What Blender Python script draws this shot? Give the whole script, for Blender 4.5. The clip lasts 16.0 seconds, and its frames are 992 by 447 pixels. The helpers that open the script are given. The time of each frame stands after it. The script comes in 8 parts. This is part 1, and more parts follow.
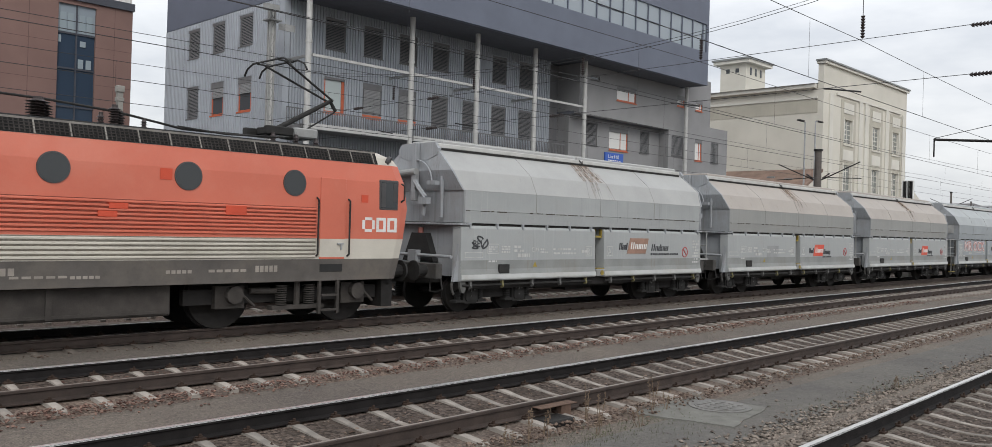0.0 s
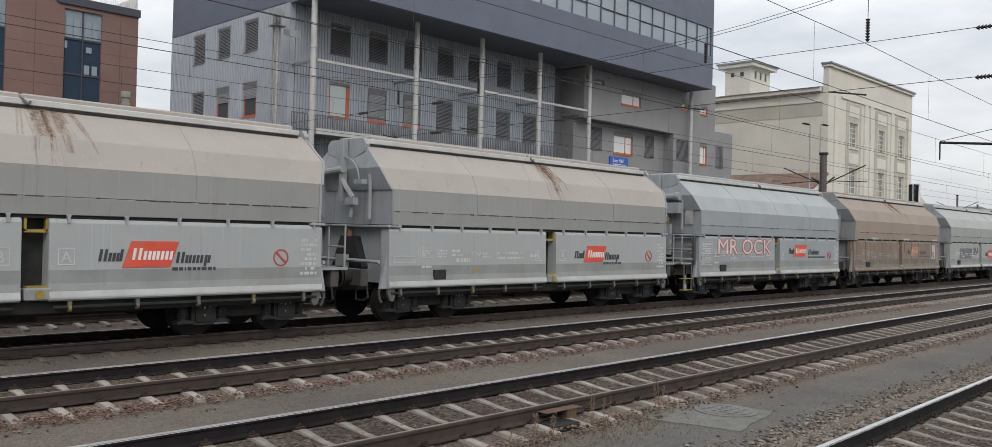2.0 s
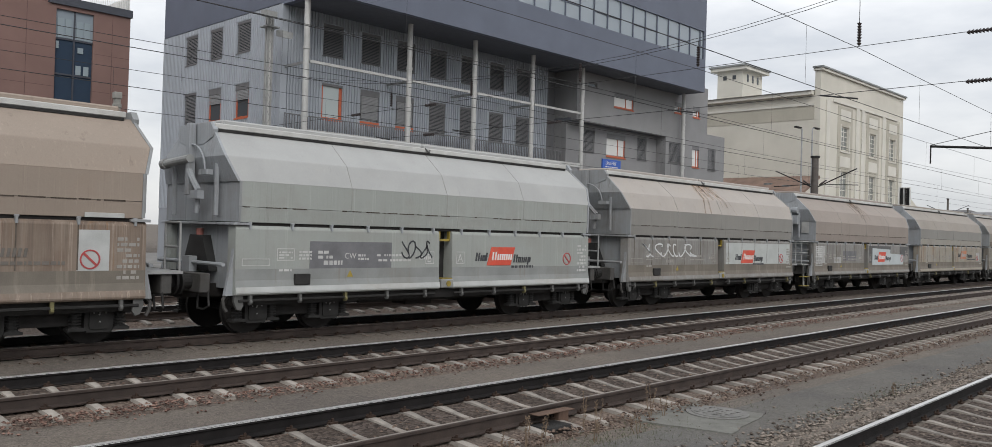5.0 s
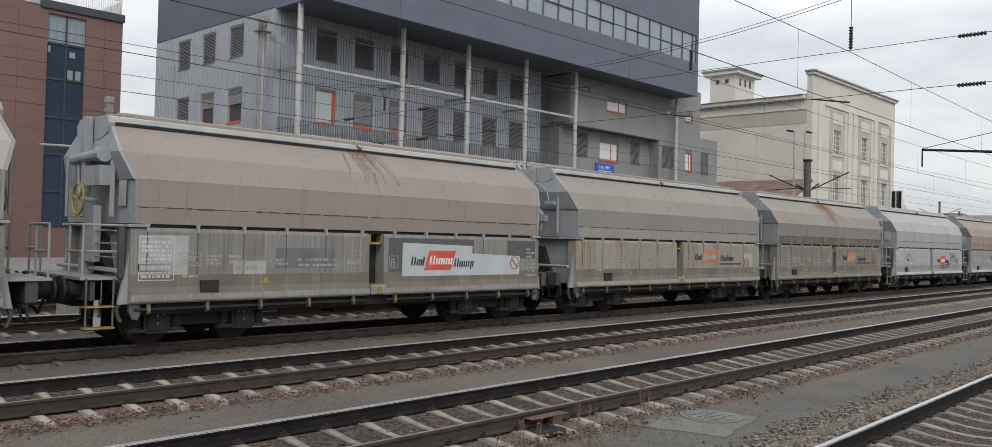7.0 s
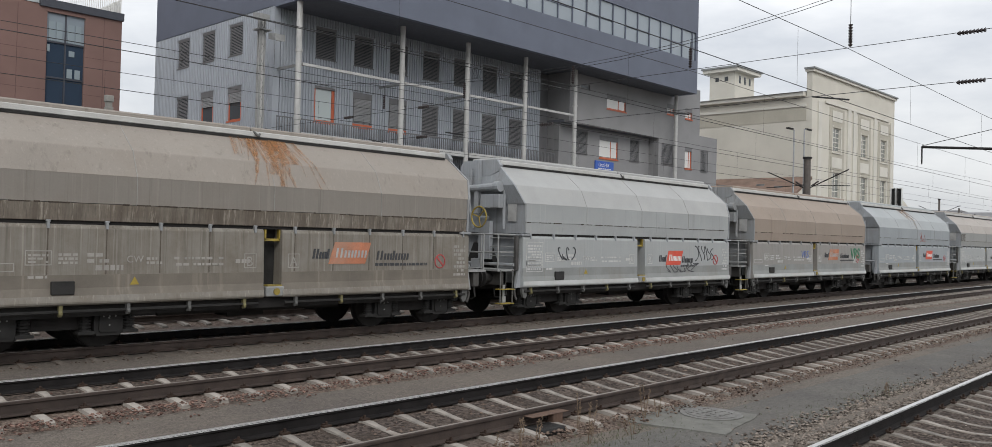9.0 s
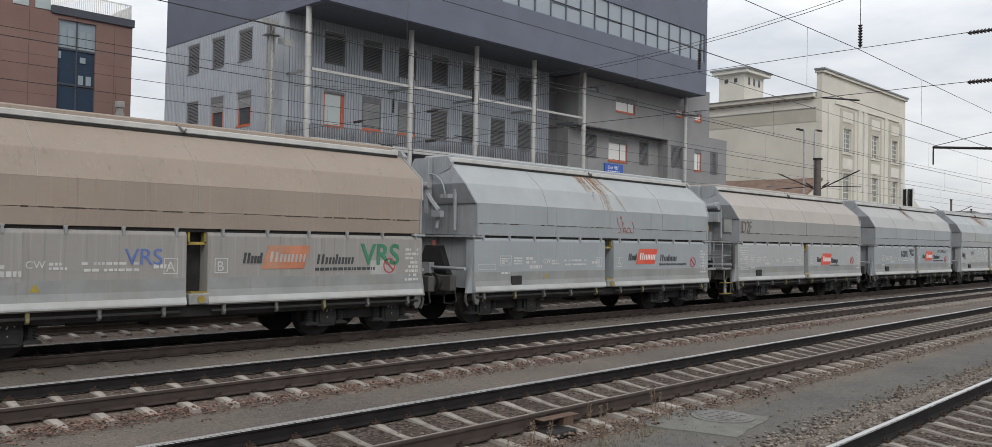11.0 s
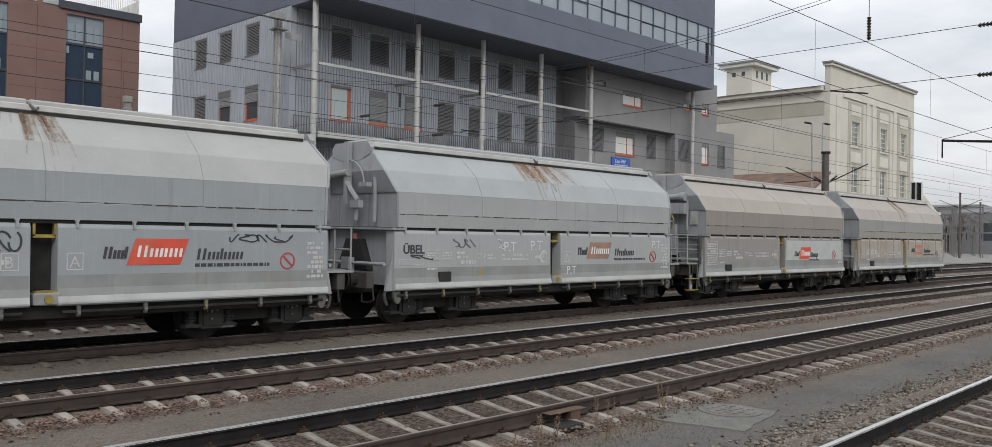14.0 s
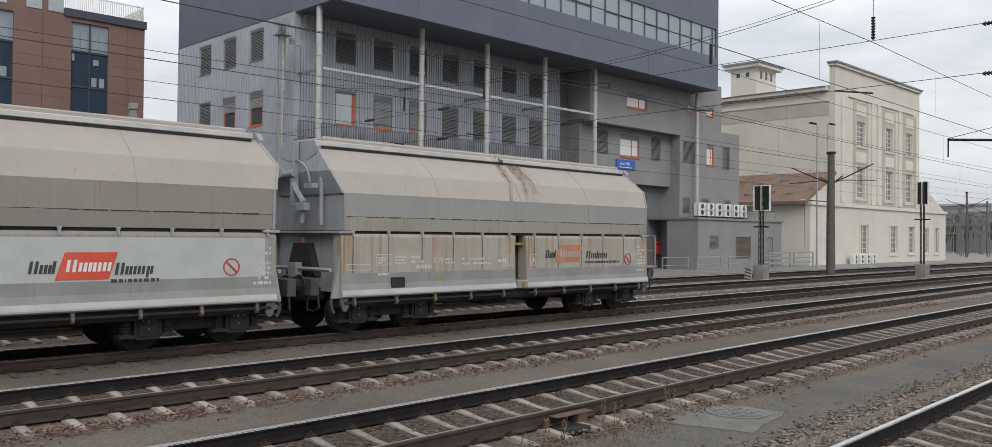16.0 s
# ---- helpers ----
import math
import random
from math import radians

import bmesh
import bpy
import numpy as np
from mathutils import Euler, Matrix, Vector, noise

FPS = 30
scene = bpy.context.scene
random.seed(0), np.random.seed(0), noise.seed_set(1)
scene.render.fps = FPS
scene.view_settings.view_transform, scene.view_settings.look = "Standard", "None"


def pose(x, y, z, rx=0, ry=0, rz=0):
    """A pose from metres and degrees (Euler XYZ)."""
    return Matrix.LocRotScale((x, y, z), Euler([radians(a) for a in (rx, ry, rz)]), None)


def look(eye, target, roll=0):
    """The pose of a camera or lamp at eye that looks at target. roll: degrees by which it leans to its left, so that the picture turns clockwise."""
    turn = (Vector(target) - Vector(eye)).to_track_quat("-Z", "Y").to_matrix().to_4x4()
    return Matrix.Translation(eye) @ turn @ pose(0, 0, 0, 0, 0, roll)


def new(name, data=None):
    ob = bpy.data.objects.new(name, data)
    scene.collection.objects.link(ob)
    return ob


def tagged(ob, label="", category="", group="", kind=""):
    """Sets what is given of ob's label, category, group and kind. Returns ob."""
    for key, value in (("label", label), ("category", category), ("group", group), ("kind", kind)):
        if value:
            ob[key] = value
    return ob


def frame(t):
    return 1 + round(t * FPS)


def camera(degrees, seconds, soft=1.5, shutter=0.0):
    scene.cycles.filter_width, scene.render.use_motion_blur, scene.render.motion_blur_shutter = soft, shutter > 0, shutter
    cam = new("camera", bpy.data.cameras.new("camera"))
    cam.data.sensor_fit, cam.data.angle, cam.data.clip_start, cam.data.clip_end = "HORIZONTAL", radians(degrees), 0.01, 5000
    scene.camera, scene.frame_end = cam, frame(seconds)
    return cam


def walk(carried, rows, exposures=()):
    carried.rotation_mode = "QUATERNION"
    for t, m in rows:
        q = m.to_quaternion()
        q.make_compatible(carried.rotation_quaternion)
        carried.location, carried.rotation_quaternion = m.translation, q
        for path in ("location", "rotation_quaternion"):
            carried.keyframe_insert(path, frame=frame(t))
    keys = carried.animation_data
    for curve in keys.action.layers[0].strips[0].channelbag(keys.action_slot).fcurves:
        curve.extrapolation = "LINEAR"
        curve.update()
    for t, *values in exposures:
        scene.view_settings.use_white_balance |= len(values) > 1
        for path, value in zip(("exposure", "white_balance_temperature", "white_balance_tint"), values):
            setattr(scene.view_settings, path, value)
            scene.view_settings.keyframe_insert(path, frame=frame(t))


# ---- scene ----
# ---- camera: hand-held on the platform, standing in one place ----
EYE = (0.0, 0.0, 2.11)
TURNS = (
    (0, -45.634, 0.243, -1.646),
    (0.5, -45.570, 0.292, -1.663),
    (1, -45.516, 0.163, -1.620),
    (1.5, -45.446, 0.117, -1.609),
    (2, -45.305, 0.522, -1.508),
    (2.5, -45.194, 0.529, -1.441),
    (3, -45.267, 0.362, -1.345),
    (3.5, -45.406, 0.384, -1.300),
    (4, -45.540, 0.535, -1.476),
    (6.5, -46.118, 0.851, -1.621),
    (7, -46.233, 0.965, -1.531),
    (7.5, -46.278, 0.822, -1.497),
    (8, -46.318, 0.754, -1.384),
    (8.5, -46.319, 0.644, -1.327),
    (9, -46.247, 0.834, -1.421),
    (11.5, -45.495, 1.000, -1.005),
    (12, -45.546, 0.862, -0.843),
    (12.5, -45.524, 0.950, -0.738),
    (13, -45.430, 1.034, -0.852),
    (13.5, -45.249, 0.646, -1.038),
    (14, -45.139, 0.626, -1.063),
    (14.5, -45.056, 0.834, -1.018),
    (15, -44.924, 0.853, -0.942),
    (15.5, -44.872, 0.785, -0.755),
    (16, -44.780, 0.841, -0.560),
)
cam = camera(60.14, 16.0, soft=0.45)
walk(cam, [(t, pose(*EYE, 90 + p, r, y)) for t, y, p, r in TURNS], exposures=((0, 0.65), (0.5, 0.63), (1.5, 0.59), (3, 0.57), (16, 0.56)))

# ---- light: thick bright overcast, a trace of direction from above behind the camera ----
world = bpy.data.worlds.new("overcast_sky")
scene.world = world
world.use_nodes = True
wn, wl = world.node_tree.nodes, world.node_tree.links
wn.clear()
sky = wn.new("ShaderNodeTexSky")
sky.sky_type, sky.sun_disc = "NISHITA", False
sky.sun_elevation, sky.sun_rotation = radians(38), radians(150)
tc = wn.new("ShaderNodeTexCoord")
mp = wn.new("ShaderNodeMapping")
mp.inputs["Scale"].default_value = (1.6, 1.6, 5.0)
cloud = wn.new("ShaderNodeTexNoise")
cloud.inputs["Scale"].default_value = 1.7
cloud.inputs["Detail"].default_value = 6
cloud.inputs["Roughness"].default_value = 0.55
ramp = wn.new("ShaderNodeValToRGB")
ramp.color_ramp.elements[0].position, ramp.color_ramp.elements[0].color = 0.34, (4.9, 5.15, 5.55, 1)
ramp.color_ramp.elements[1].position, ramp.color_ramp.elements[1].color = 0.64, (8.0, 8.05, 8.1, 1)
mixw = wn.new("ShaderNodeMixRGB")
mixw.inputs[0].default_value = 0.93
bgn = wn.new("ShaderNodeBackground")
bgn.inputs["Strength"].default_value = 0.1
won = wn.new("ShaderNodeOutputWorld")
wl.new(tc.outputs["Generated"], mp.inputs["Vector"])
wl.new(mp.outputs["Vector"], cloud.inputs["Vector"])
wl.new(cloud.outputs["Fac"], ramp.inputs["Fac"])
wl.new(sky.outputs["Color"], mixw.inputs[1])
sepw = wn.new("ShaderNodeSeparateXYZ")
wl.new(tc.outputs["Generated"], sepw.inputs["Vector"])
grade = wn.new("ShaderNodeMapRange")
grade.inputs["From Min"].default_value, grade.inputs["From Max"].default_value = 0.0, 0.3
grade.inputs["To Min"].default_value, grade.inputs["To Max"].default_value = 0.68, 1.06
wl.new(sepw.outputs["Z"], grade.inputs["Value"])
lift = wn.new("ShaderNodeVectorMath")
lift.operation = "SCALE"
wl.new(ramp.outputs["Color"], lift.inputs[0])
wl.new(grade.outputs["Result"], lift.inputs["Scale"])
wl.new(lift.outputs["Vector"], mixw.inputs[2])
wl.new(mixw.outputs["Color"], bgn.inputs["Color"])
wl.new(bgn.outputs["Background"], won.inputs["Surface"])
sun = new("sun", bpy.data.lights.new("sun", "SUN"))
sun.data.energy, sun.data.angle, sun.data.color = 1.0, radians(35), (1.0, 0.97, 0.93)
sun.matrix_world = look((-20, -40, 60), (20, 20, 0))


# ---- materials ----
def nodes_of(name):
    m = bpy.data.materials.new(name)
    m.use_nodes = True
    nt = m.node_tree
    return m, nt.nodes, nt.links, nt.nodes["Principled BSDF"]


def noise_at(n, l, vec, scale, detail=4, rough=0.55, stretch=None):
    if stretch:
        mm = n.new("ShaderNodeMapping")
        mm.inputs["Scale"].default_value = stretch
        l.new(vec, mm.inputs["Vector"])
        vec = mm.outputs["Vector"]
    t = n.new("ShaderNodeTexNoise")
    t.inputs["Scale"].default_value = scale
    t.inputs["Detail"].default_value = detail
    t.inputs["Roughness"].default_value = rough
    l.new(vec, t.inputs["Vector"])
    return t.outputs["Fac"]


def ramp_of(n, l, fac, lo, hi, a=(0, 0, 0), b=(1, 1, 1)):
    r = n.new("ShaderNodeValToRGB")
    r.color_ramp.elements[0].position, r.color_ramp.elements[0].color = lo, (*a, 1)
    r.color_ramp.elements[1].position, r.color_ramp.elements[1].color = hi, (*b, 1)
    l.new(fac, r.inputs["Fac"])
    return r.outputs["Color"]


def mix_of(n, l, fac, a, b, mode="MIX"):
    x = n.new("ShaderNodeMixRGB")
    x.blend_type = mode
    for s, v in ((0, fac), (1, a), (2, b)):
        if isinstance(v, (int, float)):
            x.inputs[s].default_value = v
        elif isinstance(v, tuple):
            x.inputs[s].default_value = (*v, 1)
        else:
            l.new(v, x.inputs[s])
    return x.outputs["Color"]


def surface(name, col, rough=0.7, metal=0.0, var=0.25, scale=3.0, fine=60.0, bump=0.15, stain=None, stain_amt=0.0, streak=None, streak_amt=0.0, per_piece=0.0, space="Object", spec=0.4):
    """A painted, mineral or metal surface: large and fine variation, stains, runs of dirt down the face, relief."""
    m, n, l, b = nodes_of(name)
    t = n.new("ShaderNodeTexCoord")
    vec = t.outputs[space]
    big = noise_at(n, l, vec, scale)
    small = noise_at(n, l, vec, fine, 5, 0.65)
    dark = tuple(c * (1 - var) for c in col)
    light = tuple(min(1, c * (1 + var * 0.7)) for c in col)
    c = ramp_of(n, l, big, 0.3, 0.7, dark, light)
    g = ramp_of(n, l, small, 0.25, 0.75, (1 - var * 0.8,) * 3, (1 + 0.0,) * 3)
    c = mix_of(n, l, 1.0, c, g, "MULTIPLY")
    if stain:
        f = ramp_of(n, l, noise_at(n, l, vec, scale * 0.37, 6, 0.7), 0.62 - stain_amt * 0.35, 0.78)
        c = mix_of(n, l, f, c, stain)
    if streak:
        f = ramp_of(n, l, noise_at(n, l, vec, 1.0, 5, 0.6, (9, 9, 0.35)), 0.72 - streak_amt * 0.45, 0.92 - streak_amt * 0.2)
        c = mix_of(n, l, f, c, streak)
    if per_piece:
        o = n.new("ShaderNodeObjectInfo")
        f = ramp_of(n, l, o.outputs["Random"], 0, 1, (1 - per_piece,) * 3, (1,) * 3)
        c = mix_of(n, l, 1.0, c, f, "MULTIPLY")
    l.new(c, b.inputs["Base Color"])
    b.inputs["Metallic"].default_value = metal
    b.inputs["Specular IOR Level"].default_value = spec
    r = n.new("ShaderNodeMapRange")
    r.inputs["To Min"].default_value = max(0.05, rough - 0.12)
    r.inputs["To Max"].default_value = min(1, rough + 0.12)
    l.new(small, r.inputs["Value"])
    l.new(r.outputs["Result"], b.inputs["Roughness"])
    if bump:
        bm_ = n.new("ShaderNodeBump")
        bm_.inputs["Strength"].default_value = bump
        bm_.inputs["Distance"].default_value = 0.02
        l.new(small, bm_.inputs["Height"])
        l.new(bm_.outputs["Normal"], b.inputs["Normal"])
    return m


def glass_dark(name, col=(0.02, 0.025, 0.03), rough=0.06):
    m, n, l, b = nodes_of(name)
    b.inputs["Base Color"].default_value = (*col, 1)
    b.inputs["Roughness"].default_value = rough
    b.inputs["Specular IOR Level"].default_value = 0.6
    return m


def stony(name, dark, light, grain, bump, patch=None):
    """Loose gravel, trodden grit or old asphalt with single stones told apart by colour and relief."""
    m, n, l, b = nodes_of(name)
    t = n.new("ShaderNodeTexCoord")
    vec = t.outputs["Object"]
    v = n.new("ShaderNodeTexVoronoi")
    v.inputs["Scale"].default_value = grain
    l.new(vec, v.inputs["Vector"])
    sep = n.new("ShaderNodeSeparateColor")
    l.new(v.outputs["Color"], sep.inputs["Color"])
    c = ramp_of(n, l, sep.outputs["Red"], 0.0, 1.0, dark, light)
    big = noise_at(n, l, vec, 0.35, 6, 0.6)
    c = mix_of(n, l, 1.0, c, ramp_of(n, l, big, 0.3, 0.7, (0.72, 0.72, 0.74), (1.12, 1.1, 1.06)), "MULTIPLY")
    if patch:
        f = ramp_of(n, l, noise_at(n, l, vec, 0.9, 6, 0.7), 0.5, 0.72)
        c = mix_of(n, l, f, c, patch)
    c = mix_of(n, l, 1.0, c, ramp_of(n, l, noise_at(n, l, vec, 14, 4), 0.3, 0.7, (0.8, 0.8, 0.8), (1.1, 1.1, 1.1)), "MULTIPLY")
    l.new(c, b.inputs["Base Color"])
    b.inputs["Roughness"].default_value = 0.93
    b.inputs["Specular IOR Level"].default_value = 0.2
    bn = n.new("ShaderNodeBump")
    bn.inputs["Strength"].default_value = bump
    bn.inputs["Distance"].default_value = 0.03
    l.new(v.outputs["Distance"], bn.inputs["Height"])
    l.new(bn.outputs["Normal"], b.inputs["Normal"])
    return m


M = {}
M["grit"] = stony("grit_ground", (0.106, 0.092, 0.08), (0.203, 0.178, 0.156), 60, 0.4, (0.15, 0.131, 0.113))
M["asphalt"] = stony("worn_asphalt", (0.105, 0.1, 0.094), (0.165, 0.157, 0.147), 90, 0.3, (0.125, 0.123, 0.118))
M["ballast"] = stony("brown_ballast", (0.03, 0.023, 0.02), (0.155, 0.124, 0.106), 26, 1.0, (0.055, 0.042, 0.034))
M["shoulder"] = stony("gritty_reddish_gravel", (0.07, 0.05, 0.042), (0.225, 0.178, 0.15), 34, 0.7, (0.13, 0.108, 0.092))
# the train's shade is put into the colour of its ballast and sleepers
M["ballast_shaded"] = stony("train_shaded_ballast", (0.012, 0.01, 0.009), (0.06, 0.048, 0.041), 26, 1.0, (0.02, 0.016, 0.014))
M["sleeper_shaded"] = surface("train_shaded_sleeper", (0.2, 0.17, 0.145), 0.9, var=0.4, scale=5, fine=70, bump=0.25, stain=(0.05, 0.04, 0.032), stain_amt=0.6, per_piece=0.4)
M["rail_side"] = surface("rusty_rail_side", (0.055, 0.04, 0.034), 0.75, 0.1, 0.35, 4, 50, 0.3)
M["rail_top"] = surface("polished_rail_head", (0.62, 0.61, 0.6), 0.38, 0.9, 0.08, 2, 80, 0.02)
M["rail_worn"] = surface("brown_worn_rail_head", (0.3, 0.265, 0.235), 0.5, 0.5, 0.2, 2, 60, 0.05)
M["sleeper"] = surface("concrete_sleeper", (0.355, 0.322, 0.286), 0.9, var=0.3, scale=5, fine=70, bump=0.25, stain=(0.12, 0.09, 0.07), stain_amt=0.35, per_piece=0.35)
M["rail_dark"] = surface("blackish_rail_side", (0.02, 0.018, 0.018), 0.85, 0.0, 0.35, 4, 50, 0.3, spec=0.15)
M["clip"] = surface("rusty_clip", (0.055, 0.035, 0.026), 0.8, 0.4, 0.3)
M["rust_plate"] = surface("rusty_cover_plate", (0.15, 0.095, 0.07), 0.85, 0.2, 0.35, 5, 50, 0.3)
M["concrete"] = surface("weathered_concrete", (0.25, 0.24, 0.22), 0.9, var=0.25, scale=2, fine=40, bump=0.25, stain=(0.2, 0.19, 0.175), stain_amt=0.3)
M["iron"] = surface("dark_iron", (0.034, 0.033, 0.032), 0.75, 0.3, 0.35, 4, 60, 0.25)
M["grime"] = surface("oily_grime", (0.021, 0.019, 0.018), 0.8, 0.1, 0.4, 3, 40, 0.3)
M["steel"] = surface("galvanised_steel", (0.42, 0.43, 0.44), 0.5, 0.7, 0.18, 3, 60, 0.05)
M["wire"] = surface("wire", (0.05, 0.05, 0.052), 0.6, 0.6, 0.1, 3, 60, 0)
M["porcelain"] = surface("brown_insulator", (0.045, 0.035, 0.035), 0.35, 0.0, 0.2)
M["yellow"] = surface("safety_yellow", (0.36, 0.27, 0.05), 0.6, var=0.3, stain=(0.12, 0.1, 0.07), stain_amt=0.4)
M["black"] = surface("black_paint", (0.02, 0.02, 0.02), 0.6, var=0.3)
M["white"] = surface("white_paint", (0.72, 0.72, 0.7), 0.6, var=0.12, stain=(0.4, 0.38, 0.34), stain_amt=0.2)
M["dim_white"] = surface("faded_white_paint", (0.38, 0.38, 0.37), 0.7, var=0.2)
M["red_logo"] = surface("red_logo_paint", (0.62, 0.085, 0.05), 0.55, var=0.15, stain=(0.4, 0.15, 0.1), stain_amt=0.15)
M["tan_logo"] = surface("faded_tan_logo_paint", (0.33, 0.2, 0.15), 0.7, var=0.25)
M["orange_logo"] = surface("faded_orange_logo_paint", (0.52, 0.2, 0.11), 0.7, var=0.3, stain=(0.3, 0.22, 0.17), stain_amt=0.4)
M["ink"] = surface("dark_lettering", (0.05, 0.052, 0.058), 0.6, var=0.2)
M["dim_ink"] = surface("faded_lettering", (0.15, 0.135, 0.12), 0.7, var=0.2)
M["sign_red"] = surface("sign_red", (0.42, 0.07, 0.07), 0.6, var=0.15)
M["green_spray"] = surface("green_spray_paint", (0.05, 0.2, 0.11), 0.6, var=0.2)
M["blue_spray"] = surface("blue_spray_paint", (0.1, 0.16, 0.4), 0.6, var=0.2)
M["pink_spray"] = surface("pale_pink_spray_paint", (0.64, 0.56, 0.54), 0.6, var=0.2)
M["red_spray"] = surface("red_spray_paint", (0.42, 0.09, 0.075), 0.6, var=0.2)
M["pale_spray"] = surface("white_spray_paint", (0.62, 0.63, 0.63), 0.6, var=0.15)
M["grey_patch"] = surface("grey_over_paint", (0.16, 0.16, 0.17), 0.7, var=0.2)
M["loco_red"] = surface("faded_traffic_red", (0.57, 0.145, 0.09), 0.42, var=0.08, scale=0.6, fine=30, bump=0.02, stain=(0.58, 0.22, 0.155), stain_amt=0.45, spec=0.5)
M["loco_red_fresh"] = surface("fresh_red_patch", (0.56, 0.075, 0.035), 0.45, var=0.08)
M["loco_cream"] = surface("dirty_cream", (0.52, 0.49, 0.43), 0.55, var=0.12, scale=1, fine=30, bump=0.02, stain=(0.36, 0.33, 0.27), stain_amt=0.35)
M["loco_sill"] = surface("loco_dark_grey", (0.1, 0.09, 0.082), 0.6, var=0.2, stain=(0.14, 0.12, 0.1), stain_amt=0.4)
M["glass"] = glass_dark("dark_glass")
M["pane"] = glass_dark("window_pane", (0.05, 0.065, 0.075), 0.04)
# pale base colour stands in for sky reflected in the pane
M["pale_pane"] = glass_dark("sky_reflection_pane", (0.38, 0.43, 0.43), 0.1)
M["mid_pane"] = glass_dark("window_pane_with_pale_blind", (0.2, 0.215, 0.22), 0.08)
M["cream_pane"] = glass_dark("window_pane_pale_inside", (0.2, 0.21, 0.195), 0.15)
M["rubber"] = surface("rubber_grey", (0.06, 0.06, 0.062), 0.6, var=0.15)


# ---- mesh helpers ----
def box(bm, x0, x1, y0, y1, z0, z1):
    v = [bm.verts.new((x, y, z)) for x in (x0, x1) for y in (y0, y1) for z in (z0, z1)]
    for f in ((0, 1, 3, 2), (4, 6, 7, 5), (0, 4, 5, 1), (2, 3, 7, 6), (0, 2, 6, 4), (1, 5, 7, 3)):
        bm.faces.new([v[i] for i in f])
    return v


def bevelled(bm, w=0.01, seg=1):
    bmesh.ops.bevel(bm, geom=list(bm.edges), offset=w, segments=seg, affect="EDGES", profile=0.6)


def prism(bm, pts, a, b, axis="x"):
    """Extrude a closed outline from a to b along an axis. Outline coordinates are the two other axes in order."""
    def at(p, s):
        return {"x": (s, p[0], p[1]), "y": (p[0], s, p[1]), "z": (p[0], p[1], s)}[axis]
    lo = [bm.verts.new(at(p, a)) for p in pts]
    hi = [bm.verts.new(at(p, b)) for p in pts]
    k = len(pts)
    for i in range(k):
        bm.faces.new((lo[i], lo[(i + 1) % k], hi[(i + 1) % k], hi[i]))
    bm.faces.new(lo[::-1])
    bm.faces.new(hi)


def tube(bm, p, q, r0, r1=None, seg=8):
    p, q = Vector(p), Vector(q)
    d = q - p
    m = Matrix.Translation((p + q) / 2) @ d.to_track_quat("Z", "Y").to_matrix().to_4x4()
    bmesh.ops.create_cone(bm, cap_ends=True, segments=seg, radius1=r0, radius2=r0 if r1 is None else r1, depth=d.length, matrix=m)


def lathe(bm, x, y, profile, seg=14):
    """A turned solid about an upright axis: (radius, height) from foot to top."""
    rings = [[bm.verts.new((x + r * math.cos(2 * math.pi * i / seg), y + r * math.sin(2 * math.pi * i / seg), z)) for i in range(seg)] for r, z in profile]
    for a, b in zip(rings, rings[1:]):
        for i in range(seg):
            j = (i + 1) % seg
            bm.faces.new((a[i], a[j], b[j], b[i]))
    bm.faces.new(rings[0][::-1])
    bm.faces.new(rings[-1])


def bent(bm, pts, r, seg=6):
    """One continuous bent tube through the points."""
    pts = [Vector(p) for p in pts]
    dirs = [(b - a).normalized() for a, b in zip(pts, pts[1:])]
    side = dirs[0].orthogonal().normalized()
    rings = []
    for i, p in enumerate(pts):
        d = dirs[0] if i == 0 else dirs[-1] if i == len(pts) - 1 else (dirs[i - 1] + dirs[i]).normalized()
        side = (side - d * side.dot(d)).normalized()
        other = d.cross(side)
        rings.append([bm.verts.new(p + (side * math.cos(2 * math.pi * k / seg) + other * math.sin(2 * math.pi * k / seg)) * r) for k in range(seg)])
    for a, b in zip(rings, rings[1:]):
        for k in range(seg):
            j = (k + 1) % seg
            bm.faces.new((a[k], a[j], b[j], b[k]))
    bm.faces.new(rings[0][::-1])
    bm.faces.new(rings[-1])


def mesh_of(name, bm, flip=True):
    if flip:
        bmesh.ops.recalc_face_normals(bm, faces=list(bm.faces))
    me = bpy.data.meshes.new(name)
    bm.to_mesh(me)
    bm.free()
    return me


def put(name, me, material, parent=None, m=None, label=""):
    """An object on a shared mesh, with the material on the object."""
    ob = new(name, me)
    if not me.materials:
        me.materials.append(None)
    ob.material_slots[0].link = "OBJECT"
    ob.material_slots[0].material = material
    if m is not None:
        ob.matrix_basis = m
    if parent:
        ob.parent = parent
    if label:
        ob["label"] = label
    return ob


def part(name, bm, material, parent=None, label="", m=None):
    me = mesh_of(name, bm)
    me.materials.append(material)
    ob = new(name, me)
    if m is not None:
        ob.matrix_basis = m
    if parent:
        ob.parent = parent
    if label:
        ob["label"] = label
    return ob


def boxes(*bs, w=0.0):
    bm = bmesh.new()
    for b in bs:
        box(bm, *b)
    if w:
        bevelled(bm, w)
    return bm


def letters(text, size, thick=0.004, bold=0.0):
    """A flat solid of the text, in the x z plane, facing -y, its lower left corner at the origin."""
    c = bpy.data.curves.new("lettering", "FONT")
    c.body, c.size, c.extrude, c.resolution_u = text, size, thick / 2, 4
    c.offset = bold
    o = new("lettering", c)
    me = bpy.data.meshes.new_from_object(o.evaluated_get(bpy.context.evaluated_depsgraph_get()))
    bpy.data.objects.remove(o)
    me.transform(Matrix.Rotation(radians(90), 4, "X"))
    return me


# ---- ground ----
GZ = -0.275

